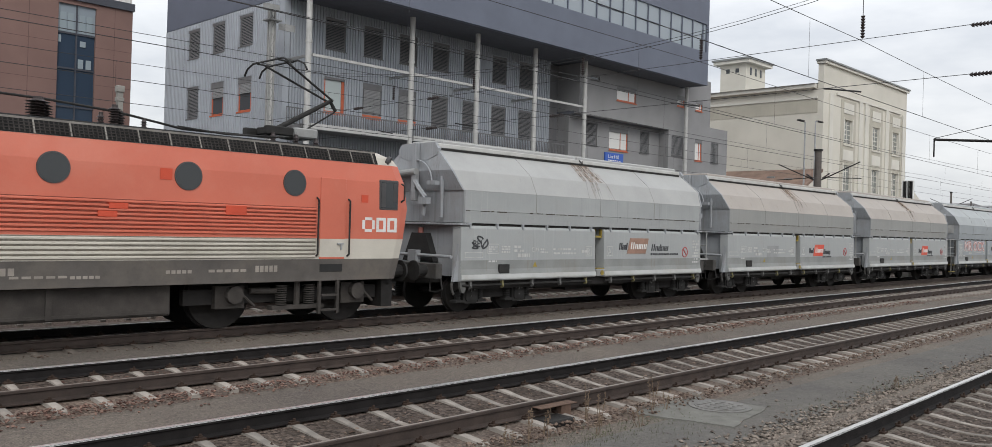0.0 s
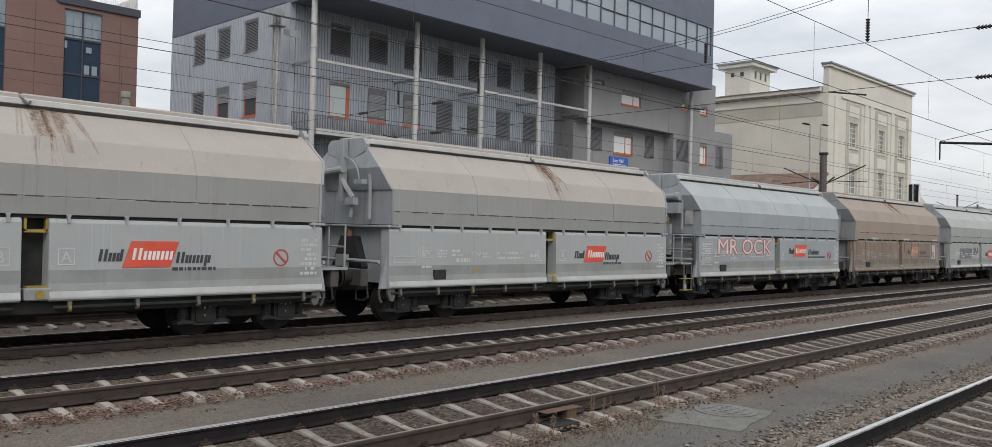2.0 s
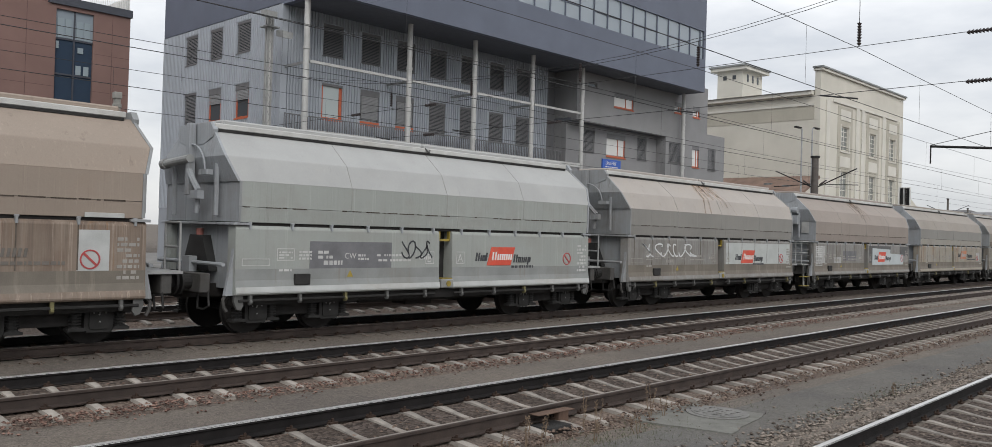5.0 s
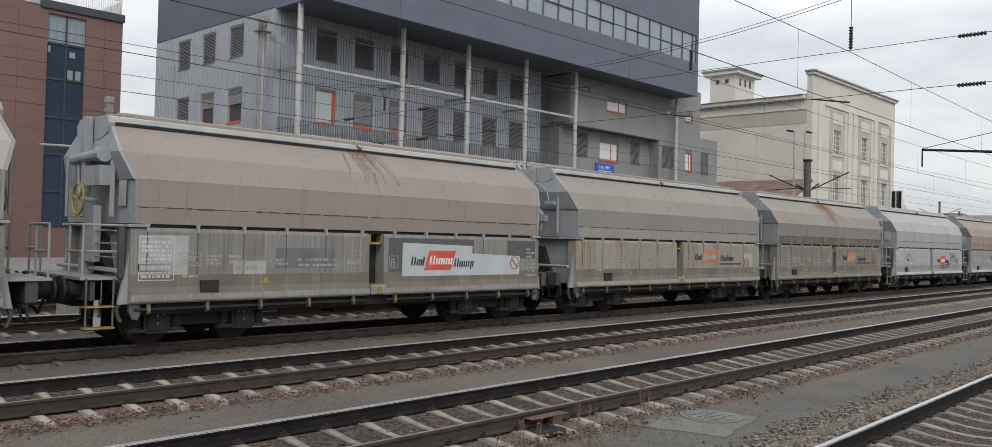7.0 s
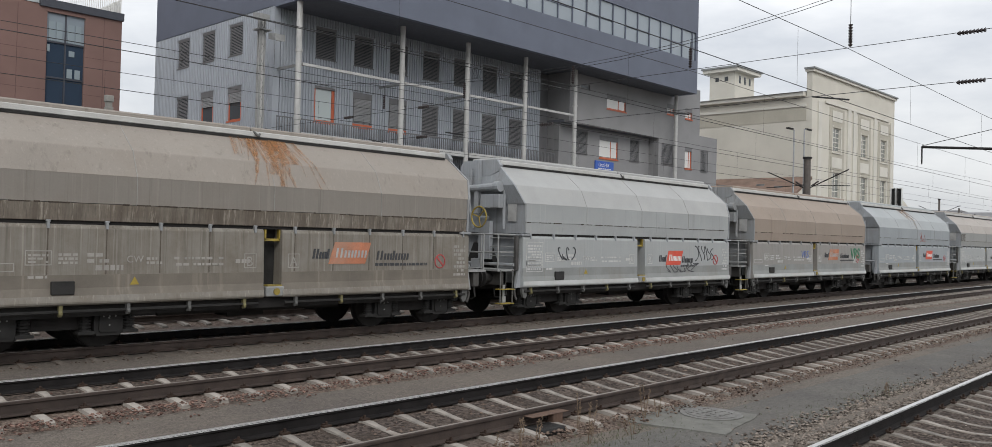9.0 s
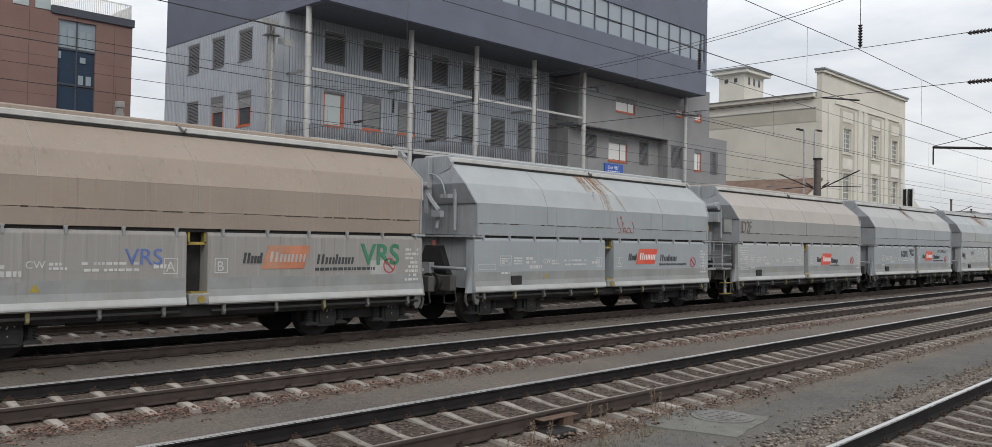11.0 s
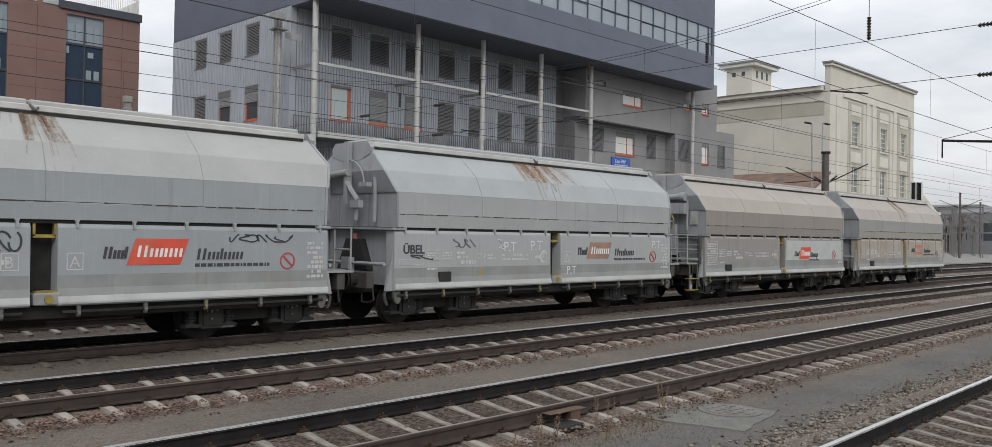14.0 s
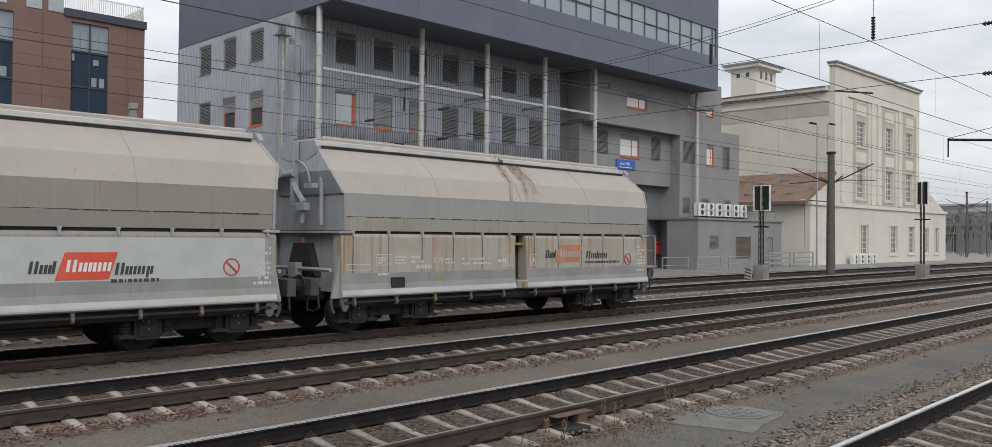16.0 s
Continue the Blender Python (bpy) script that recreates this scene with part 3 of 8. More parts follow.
part("wall", wall_bm(41.3, 51.3, 5.7, 9.3, pl, 0.4), M["plaster"], office, "", pose(0, PL, 0))
window_unit(office, pose(42.9, PL, 7.55), 1.3, 1.55, "blind")
window_unit(office, pose(45.5, PL, 7.45), 2.1, 1.5, "bright")
window_unit(office, pose(49.0, PL, 7.5), 1.1, 1.6, "blind")
PG = 35.0
pg = [(48.4, 49.5, 3.9, 5.3), (41.9, 44.0, 0.0, 2.4)]
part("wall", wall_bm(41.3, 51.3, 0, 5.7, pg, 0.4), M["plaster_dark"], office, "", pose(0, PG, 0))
part("soffit", boxes((41.3, 51.3, PL + 0.4, PG + 0.4, 5.7, 5.9)), M["soffit"], office)
window_unit(office, pose(48.4, PG, 3.9), 1.1, 1.4, "bright")
# eastern plaster block, stepped
PE = 33.5
pe = [(52.3, 53.25, 11.1, 11.85), (54.75, 55.7, 11.05, 11.85), (51.7, 53.2, 7.55, 9.0), (54.8, 55.75, 7.4, 9.0), (51.7, 52.6, 3.95, 5.0), (54.1, 55.2, 3.95, 5.0)]
part("wall", wall_bm(51.3, 56.8, 0, 13.4, pe, 0.4), M["plaster"], office, "", pose(0, PE, 0))
pe2 = [(57.0, 58.1, 7.35, 9.0), (57.2, 58.2, 3.95, 5.0)]
part("wall", wall_bm(56.8, 59.4, 0, 10.0, pe2, 0.4), M["plaster"], office, "", pose(0, PE, 0))
for x0, x1, z0, z1 in pe + pe2:
    window_unit(office, pose(x0, PE, z0), x1 - x0, z1 - z0, "bright" if (x0, z0) in ((54.8, 7.4), (54.75, 11.05), (52.3, 11.1)) else "blind")
part("wall", boxes((51.3, 51.7, PE + 0.4, PG, 0, 9.3)), M["plaster"], office)
part("wall", boxes((59.0, 59.4, PE + 0.4, 46.7, 0, 10.0)), M["plaster"], office)
part("wall", boxes((56.4, 56.8, PE + 0.4, 46.7, 10.0, 13.4)), M["plaster"], office)
part("roof", boxes((51.7, 56.4, PE + 0.4, 46.7, 12.9, 13.1)), M["zinc"], office)
part("roof", boxes((56.8, 59.0, PE + 0.4, 46.7, 9.6, 9.8)), M["zinc"], office)

# ---- low annex with air-conditioning units on its roof ----
annex = tagged(new("annex_building"), "low flat-roofed dark grey annex with a shuttered window", "building")
AY = 31.0
ah = [(51.15, 52.3, 1.5, 2.3), (54.6, 56.75, 0.68, 2.2), (59.0, 60.1, -0.02, 2.2)]
part("wall", wall_bm(49.7, 61.4, -0.02, 3.35, ah, 0.3), M["plaster"], annex, "", pose(0, AY, 0))
part("wall", boxes((49.7, 50.0, AY + 0.3, 33.45, -0.02, 3.35)), M["plaster"], annex)
part("wall", boxes((61.1, 61.4, AY + 0.3, 38, -0.02, 3.35)), M["plaster"], annex)
part("roof", boxes((49.6, 61.5, AY - 0.1, 38, 3.35, 3.5)), M["zinc"], annex, "flat roof with metal edge")
window_unit(annex, pose(51.15, AY, 1.5), 1.15, 0.8, "blind")
M["brown_shutter"] = surface("brown_roller_shutter", (0.14, 0.1, 0.085), 0.7, var=0.15)
bm = bmesh.new()
z = 0.7
while z < 2.15:
    box(bm, 54.62, 56.73, AY + 0.05, AY + 0.1, z, z + 0.07)
    z += 0.08
part("roller_shutter", bm, M["brown_shutter"], annex, "brown roller shutter")
part("door", boxes((59.02, 60.08, AY + 0.08, AY + 0.14, 0.0, 2.18)), M["zinc"], annex, "pale grey door")


def aircon_mesh():
    bm = bmesh.new()
    box(bm, 0, 0.86, 0, 0.4, 0.12, 1.02)
    bevelled(bm, 0.03)
    return mesh_of("casing", bm)


AC = aircon_mesh()
bm = bmesh.new()
for z in (0.36, 0.78):
    tube(bm, (0.43, -0.02, z), (0.43, 0.02, z), 0.17, seg=16)
FAN = mesh_of("fan_grille", bm)
bm = boxes((0.05, 0.15, 0.02, 0.38, 0, 0.12), (0.77, 0.87, 0.02, 0.38, 0, 0.12))
FEET = mesh_of("feet", bm)


def aircon(x, y, z):
    u = tagged(new("air_conditioner"), "white outdoor air-conditioning unit with two fans on the annex roof", "air conditioner", "air conditioners on the annex roof")
    u.matrix_basis = pose(x, y, z)
    put("casing", AC, M["white"], u)
    put("fan_grille", FAN, M["rubber"], u)
    put("feet", FEET, M["iron"], u)


for k in range(6):
    aircon(50.6 + k * 1.12, 31.5, 3.5)
rail = tagged(new("roof_railing"), "thin grey steel railing on the annex roof", "railing")
for x in [49.9 + k * 1.55 for k in range(8)]:
    bm = bmesh.new()
    tube(bm, (x, 31.15, 3.5), (x, 31.15, 4.5), 0.025)
    part("post", bm, M["steel"], rail)
for z in (4.0, 4.5):
    bm = bmesh.new()
    tube(bm, (49.9, 31.15, z), (60.75, 31.15, z), 0.02)
    part("handrail", bm, M["steel"], rail)

# ---- cream industrial building with a tall parapet front ----
WY = 31.5
mill = tagged(new("cream_building"), "cream rendered old industrial building with tall windows and parapet", "building")
WX0, WX1, WT = 71.9, 91.8, 17.0
rowx = ((76.35, 78.15), (82.95, 84.65), (88.05, 89.75))
wh = [(x0, x1, z0, z1) for x0, x1 in rowx for z0, z1 in ((10.5, 12.65), (5.8, 8.6))]
lowx = ((69.55, 70.9), (76.6, 78.35), (83.5, 85.25), (88.1, 89.8), (92.6, 93.8), (95.6, 96.8))
wl_ = [(x0, x1, 0.8, 3.4) for x0, x1 in lowx]
part("wall", wall_bm(WX0, WX1, 5.2, WT, wh, 0.5), M["cream"], mill, "cream rendered tall front", pose(0, WY, 0))
part("wall", wall_bm(66.8, 98.9, -0.02, 5.2, wl_, 0.5), M["cream"], mill, "cream rendered ground floor", pose(0, WY - 0.25, 0))
part("cornice", boxes((66.7, 99.0, WY - 0.4, WY + 0.2, 4.9, 5.2)), M["cream_light"], mill)
part("cornice", boxes((WX0 - 0.15, WX1 + 0.15, WY - 0.2, WY + 0.6, WT, WT + 0.22)), M["cream_light"], mill)
part("coping", boxes((WX0 - 0.25, WX1 + 0.25, WY - 0.3, WY + 0.65, WT + 0.22, WT + 0.36)), M["zinc"], mill)
part("cornice", boxes((74.5, 90, WY - 0.12, WY, 14.6, 14.8)), M["cream_light"], mill)
bm = bmesh.new()
prism(bm, [(WX1, 5.2), (98.9, 5.2), (WX1, 8.0)], WY - 0.1, WY + 0.4, "y")
part("gable", bm, M["cream"], mill)
bm = bmesh.new()
prism(bm, [(66.3, 5.3), (WX0, 5.3), (WX0, 7.4)], WY - 0.1, WY + 0.4, "y")
part("gable", bm, M["cream"], mill)
for x in (73.4, 79.9, 81.2, 86.4, 90.9):
    part("pilaster", boxes((x - 0.35, x + 0.35, WY - 0.12, WY, 5.3, 14.6)), M["cream_light"], mill)
for x0, x1 in rowx:
    hs = [(x0, x1, z0, z1) for z0, z1 in ((10.5, 12.65), (5.8, 8.6))]
    part("bay_panel", wall_bm(x0 - 0.75, x1 + 0.75, 5.35, 14.4, hs, 0.03), M["cream_relief"], mill, "", pose(0, WY - 0.03, 0))
    for z in (9.0, 13.2):
        part("panel_moulding", boxes((x0 - 0.2, x1 + 0.2, WY - 0.07, WY, z, z + 0.95)), M["cream_light"], mill)


def bar_window(parent, m, w, h):
    r = part("window", boxes((0.003, 0.1, 0.12, 0.2, 0.003, h - 0.003), (w - 0.1, w - 0.003, 0.12, 0.2, 0.003, h - 0.003), (0.1, w - 0.1, 0.12, 0.2, 0.003, 0.1), (0.1, w - 0.1, 0.12, 0.2, h - 0.1, h - 0.003)), M["cream_light"], parent, "", m)
    part("pane", boxes((0.1, w - 0.1, 0.16, 0.18, 0.1, h - 0.1)), M["cream_pane"], r)
    bs = [(w / 2 - 0.03, w / 2 + 0.03, 0.13, 0.16, 0.1, h - 0.1)]
    bs += [(0.1, w - 0.1, 0.135, 0.16, h * k / 5 - 0.025, h * k / 5 + 0.025) for k in (1, 2, 3, 4)]
    for q_ in bs:
        part("glazing_bar", boxes(q_), M["cream_light"], r)
    part("surround", boxes((-0.15, 0.012, -0.06, 0.11, -0.1, h + 0.15), (w - 0.012, w + 0.15, -0.06, 0.11, -0.1, h + 0.15), (-0.2, w + 0.2, -0.1, 0.1, -0.2, -0.102)), M["cream_light"], r)


for x0, x1, z0, z1 in wh:
    bar_window(mill, pose(x0, WY, z0), x1 - x0, z1 - z0)
for x0, x1, z0, z1 in wl_:
    bar_window(mill, pose(x0, WY - 0.25, z0), x1 - x0, z1 - z0)
part("wall", boxes((WX0, WX0 + 0.5, WY + 0.5, 70, 0, 14.9)), M["cream"], mill, "plain cream side wall")
part("wall", boxes((WX1 - 0.5, WX1, WY + 0.5, 70, 0, 15.5)), M["cream"], mill)
part("wall", boxes((98.4, 98.9, WY + 0.25, 70, 0, 5.2)), M["cream"], mill)
part("eave", boxes((WX0 - 0.45, WX0 + 0.5, WY + 0.6, 70, 14.9, 15.25)), M["cream_light"], mill)
part("frieze", boxes((WX0 - 0.03, WX0, WY + 0.5, 70, 12.8, 13.9)), M["cream_relief"], mill)
part("string_course", boxes((WX0 - 0.1, WX0, WY + 0.5, 70, 14.0, 14.2)), M["cream_light"], mill)
bm = bmesh.new()
prism(bm, [(WX0 - 0.6, 15.25), (WX0 + 9.8, 16.6), (WX1 + 0.6, 15.25)], WY + 0.6, 70, "y")
part("roof", bm, M["zinc"], mill, "low pitched grey roof")
# little roof tower with a flat cap
part("tower", boxes((83.3, 87.6, 45, 48.0, 15.5, 20.35)), M["cream"], mill, "square rooftop tower")
cap_ = part("tower_cap", boxes((82.8, 88.1, 44.4, 48.6, 20.35, 20.7)), M["cream_light"], mill)
part("cap_flashing", boxes((82.65, 88.25, 44.25, 48.75, 20.7, 20.88)), M["zinc"], cap_)
for x in (84.2, 85.3, 86.4):
    part("tower_vent", boxes((x, x + 0.35, 44.97, 45.05, 19.2, 20.0)), M["glass"], mill)
for y in (45.8, 46.9):
    part("tower_vent", boxes((83.27, 83.35, y, y + 0.4, 19.4, 19.85)), M["glass"], mill)
# lean-to with a tiled roof between annex and front
lean = tagged(new("tiled_shed"), "low rendered shed with a brown tiled roof", "building")
bm = bmesh.new()
prism(bm, [(66.1, 4.95), (66.1, 5.2), (WX0 - 0.02, 7.9), (WX0 - 0.02, 7.65)], WY - 0.15, 47.0, "y")
part("roof", bm, M["tile"], lean, "brown tiled pitched roof")
part("wall", boxes((66.8, 67.2, WY + 0.3, 46.8, -0.02, 5.3)), M["cream"], lean)
for k in range(7):
    bm = bmesh.new()
    yy = 33.0 + k * 1.9
    for j in range(2):
        xx, zz = 67.4 + j * 2.2 + 0.5 * (k % 2), 0
        zz = 5.2 + (xx - 66.1) * 0.4655
        box(bm, xx, xx + 0.25, yy, yy + 0.7, zz + 0.02, zz + 0.16)
    tagged(part("snow_guard", bm, M["zinc"], lean), kind="stuff")

# ---- red-brown block with dark glazing behind ----
red = tagged(new("red_brown_block"), "red-brown clad block with dark vertical glazing and roof rail", "building")
BY, BX1, BT = 64.0, 26.25, 17.3
part("wall", wall_bm(-25, BX1, -0.1, BT, [(21.1, 23.65, 2.0, 17.0), (13.5, 17.4, 2.0, 17.0)], 0.4), M["brickred"], red, "red-brown facade", pose(0, BY, 0))
part("wall", boxes((BX1 - 0.4, BX1, BY + 0.4, 85, -0.1, BT)), M["brickred"], red)
part("fascia", boxes((20.6, BX1 + 0.1, BY - 0.15, BY + 0.4, BT, BT + 0.55)), M["brick_trim"], red)
part("roof", boxes((-25, BX1 - 0.4, BY + 0.4, 85, BT - 0.3, BT - 0.05)), M["zinc"], red)
for x0, x1 in ((21.1, 23.65), (13.5, 17.4)):
    part("glazing", boxes((x0, x1, BY + 0.2, BY + 0.25, 2.0, 17.0)), M["curtain"], red)
    part("glazing", boxes((x0, x1, BY + 0.17, BY + 0.195, 14.95, 17.0)), M["blue_pane"], red)
    bs = [((x0 + x1) / 2 - 0.05, (x0 + x1) / 2 + 0.05, BY + 0.1, BY + 0.2, 2.0, 17.0)]
    bs += [(x0, x1, BY + 0.12, BY + 0.19, z, z + 0.12) for z in (4.5, 7.1, 9.7, 12.4, 14.9)]
    for q_ in bs:
        part("glazing_bar", boxes(q_), M["brick_trim"], red)
    for z, q, wd, ht in ((15.05, 0.06, 0.16, 1.35), (15.05, 0.26, 0.16, 1.35), (15.05, 0.56, 0.16, 1.3), (15.05, 0.76, 0.16, 1.3), (12.55, 0.56, 0.14, 0.65), (12.55, 0.77, 0.14, 0.65), (14.1, 0.6, 0.15, 0.4), (14.25, 0.03, 0.07, 0.5)):
        part("lit_window", boxes((x0 + (x1 - x0) * q, x0 + (x1 - x0) * (q + wd), BY + 0.13, BY + 0.165, z, z + ht)), M["sky_pane"], red)
# open joints between the facade panels
for z in (3.4, 6.1, 8.8, 11.5, 14.2):
    for x0, x1 in ((-25, 13.5), (17.4, 21.1), (23.65, BX1)):
        part("panel_joint", boxes((x0, x1, BY - 0.006, BY + 0.002, z, z + 0.035)), M["joint"], red)
for x in (1.0, 5.2, 9.4, 19.2, 24.95):
    part("panel_joint", boxes((x, x + 0.035, BY - 0.009, BY - 0.003, -0.05, BT - 0.05)), M["joint"], red)
# set-back top storey and roof rail
part("top_storey", boxes((-25, 20.6, BY + 0.2, 80, BT, 21.5)), M["brickred"], red)
for x in (18.2, 19.6, 16.0):
    part("window", boxes((x, x + 1.0, BY + 0.15, BY + 0.22, BT + 0.2, BT + 2.2)), M["pale_pane"], red)
bm = bmesh.new()
x = 20.7
while x < BX1:
    box(bm, x, x + 0.035, BY + 0.2, BY + 0.235, BT + 0.55, BT + 1.65)
    x += 0.13
box(bm, 20.7, BX1, BY + 0.19, BY + 0.25, BT + 1.62, BT + 1.7)
y = BY + 0.2
while y < BY + 12:
    box(bm, BX1 - 0.05, BX1, y, y + 0.035, BT + 0.55, BT + 1.65)
    y += 0.13
part("roof_rail", bm, M["white"], red, "pale slatted roof railing")

# ---- the train ----
SPACING, FIRST = 12.4245, 19.23
# how far each wagon stands off even spacing, by the slack of its couplings
SLACK = (-0.03, -0.02, -0.04, 0.11, -0.06, -0.11, 0.04, 0.25, 0.08, -0.2, 0.0, 0.0, -0.1, 0.13, -0.05, -0.08, 0.16, -0.09)
ROLLING = []
WHEELS = []


def travelled(t):
    """Metres the train has run at t seconds."""
    return 13.5566 * t + 0.003432 * t * t - 0.000706 * t * t * t


def wagon_paint(name, col, dirt, amt, rust=0.0, seed=0.0):
    m, n, l, b = nodes_of(name)
    t = n.new("ShaderNodeTexCoord")
    mp_ = n.new("ShaderNodeMapping")
    mp_.inputs["Location"].default_value = (seed * 13.7, seed * 5.1, 0)
    l.new(t.outputs["Object"], mp_.inputs["Vector"])
    vec = mp_.outputs["Vector"]
    big = noise_at(n, l, vec, 0.8, 5, 0.6)
    c = ramp_of(n, l, big, 0.3, 0.7, tuple(v * 0.84 for v in col), tuple(v * 0.99 for v in col))
    film = ramp_of(n, l, noise_at(n, l, vec, 1.6, 6, 0.65), 0.62 - amt * 0.5, 0.95 - amt * 0.45)
    c = mix_of(n, l, film, c, dirt)
    sep = n.new("ShaderNodeSeparateXYZ")
    l.new(t.outputs["Object"], sep.inputs["Vector"])
    fall = n.new("ShaderNodeMapRange")
    fall.inputs["From Min"].default_value, fall.inputs["From Max"].default_value = 0.85, 2.1
    fall.inputs["To Min"].default_value, fall.inputs["To Max"].default_value = 0.35, 1.0
    l.new(sep.outputs["Z"], fall.inputs["Value"])
    wide_runs = noise_at(n, l, vec, 1.0, 6, 0.7, (6, 6, 0.2))
    thin_runs = noise_at(n, l, vec, 1.0, 5, 0.75, (24, 24, 0.3))
    f = mix_of(n, l, 1.0, ramp_of(n, l, wide_runs, 0.66 - amt * 0.3, 0.86 - amt * 0.22), fall.outputs["Result"], "MULTIPLY")
    c = mix_of(n, l, f, c, tuple(v * 0.66 for v in dirt))
    f = mix_of(n, l, 1.0, ramp_of(n, l, thin_runs, 0.6 - amt * 0.12, 0.72 - amt * 0.08, (0, 0, 0), (0.03 + amt * 0.8,) * 3), fall.outputs["Result"], "MULTIPLY")
    c = mix_of(n, l, f, c, tuple(v * 0.55 for v in dirt))
    pale = noise_at(n, l, vec, 1.0, 5, 0.7, (17, 17, 0.22))
    c = mix_of(n, l, ramp_of(n, l, pale, 0.58 - amt * 0.04, 0.68 - amt * 0.06, (0, 0, 0), (0.02 + amt * 0.75,) * 3), c, tuple(min(1, v * 1.4) for v in col))
    if rust > 0.1:
        area = ramp_of(n, l, noise_at(n, l, vec, 1.0, 3, 0.5, (0.8, 0.8, 0.1)), 0.56 - rust * 0.18, 0.72 - rust * 0.12)
        f = ramp_of(n, l, noise_at(n, l, vec, 1.0, 6, 0.75, (13, 13, 0.3)), 0.52 - rust * 0.06, 0.72 - rust * 0.08)
        f = mix_of(n, l, 1.0, mix_of(n, l, 1.0, f, area, "MULTIPLY"), fall.outputs["Result"], "MULTIPLY")
        c = mix_of(n, l, f, c, (0.26, 0.125, 0.045))
    fine = noise_at(n, l, vec, 45, 5, 0.7)
    c = mix_of(n, l, 1.0, c, ramp_of(n, l, fine, 0.2, 0.8, (0.88, 0.88, 0.88), (1, 1, 1)), "MULTIPLY")
    l.new(c, b.inputs["Base Color"])
    b.inputs["Roughness"].default_value = 0.62
    b.inputs["Specular IOR Level"].default_value = 0.3
    bn = n.new("ShaderNodeBump")
    bn.inputs["Strength"].default_value = 0.12
    bn.inputs["Distance"].default_value = 0.02
    l.new(noise_at(n, l, vec, 2.5, 3), bn.inputs["Height"])
    l.new(bn.outputs["Normal"], b.inputs["Normal"])
    return m


HL = 5.3


def W_meshes():
    """All meshes of a hopper wagon, shared by every wagon. Its middle is the origin, the rails' top z = 0, a long side at -y."""
    W = {}

    def keep(name, bm):
        W[name] = mesh_of(name, bm)
    # upper hopper: vertical skirt, two slanting facets, flat top
    out = [(-1.5, 2.48), (-1.5, 2.96), (-1.275, 3.44), (-0.63, 3.98), (0.63, 3.98), (1.275, 3.44), (1.5, 2.96), (1.5, 2.48)]
    bm = bmesh.new()
    rings = []
    LEVELS = ((2.96, 1.5, HL - 0.0), (3.44, 1.275, HL + 0.17), (3.98, 0.63, HL + 0.08))
    for z, hw, hl in LEVELS:
        rings.append([bm.verts.new((sx * hl, sy * hw, z)) for sx, sy in ((-1, -1), (1, -1), (1, 1), (-1, 1))])
    for a, b in zip(rings, rings[1:]):
        for i in range(4):
            bm.faces.new((a[i], a[(i + 1) % 4], b[(i + 1) % 4], b[i]))
    bm.faces.new(rings[0])
    bm.faces.new(rings[-1])
    bevelled(bm, 0.012)
    keep("upper_hopper", bm)
    for nm, s in (("end_hood_a", -1), ("end_hood_b", 1)):
        bm = bmesh.new()
        rows_ = [[bm.verts.new((s * (hl + o), sy * hw * 1.012, z + (0.015 if z > 3.9 else 0))) for o, sy in ((-0.02, -1), (0.035, -1), (0.035, 1), (-0.02, 1))] for z, hw, hl in LEVELS]
        for a, b in zip(rows_, rows_[1:]):
            for i in range(4):
                bm.faces.new((a[i], a[(i + 1) % 4], b[(i + 1) % 4], b[i]))
        bm.faces.new(rows_[0])
        bm.faces.new(rows_[-1])
        keep(nm, bm)
    keep("hopper_skirt", boxes((-HL + 0.01, HL - 0.01, -1.497, 1.497, 2.488, 2.965)))
    # lower strip of the skirt, leaning in towards its foot, with a dark slot over it
    bm = bmesh.new()
    prism(bm, [(-1.503, 2.478), (-1.478, 2.19), (1.478, 2.19), (1.503, 2.478)], -HL + 0.01, HL - 0.01)
    bevelled(bm, 0.006)
    keep("lower_strip", bm)
    # set-back foot, coloured dark in the slot between skirt and flaps
    keep("skirt_foot", boxes((-HL + 0.05, HL - 0.05, -1.44, 1.44, 2.13, 2.19)))
    # added dark strip standing in for the gap and shadow below the roof rail
    keep("roof_gutter", boxes((-HL - 0.05, HL - 0.08, -0.7, -0.6, 3.94, 3.992)))
    # end plates, a flange wider than the hopper
    big = [(-1.512, 2.2), (-1.518, 2.5), (-1.518, 2.965), (1.518, 2.965), (1.518, 2.5), (1.512, 2.2)]
    for nm, a, b in (("end_plate_a", -HL, -HL + 0.05), ("end_plate_b", HL - 0.05, HL)):
        bm = bmesh.new()
        prism(bm, big, a, b)
        keep(nm, bm)
    # welded seams over the facets
    for k, x in enumerate((-2.7, 0.0, 2.65)):
        bm = bmesh.new()
        for s in (-1,):
            for (y0, z0), (y1, z1) in zip(out[:3], out[1:4]):
                v = [(x - 0.006, s * -y0 * 1.0, z0), (x + 0.006, s * -y0, z0), (x + 0.006, s * -y1, z1), (x - 0.006, s * -y1, z1)]
                nrm = Vector((0, (z1 - z0) * -s * -1, (y1 - y0) * 1)).normalized()
                nrm = Vector((0, s * abs(z1 - z0), abs(y1 - y0))).normalized() * 0.006
                lo = [bm.verts.new(Vector(p)) for p in v]
                hi = [bm.verts.new(Vector(p) + nrm) for p in v]
                bm.faces.new(hi)
                for i in range(4):
                    bm.faces.new((lo[i], lo[(i + 1) % 4], hi[(i + 1) % 4], hi[i]))
        keep("seam_%d" % k, bm)
    rnd_ = random.Random(4)
    dashes = []
    x = -HL + 0.1
    while x < HL - 0.3:
        k = rnd_.uniform(0.05, 0.4)
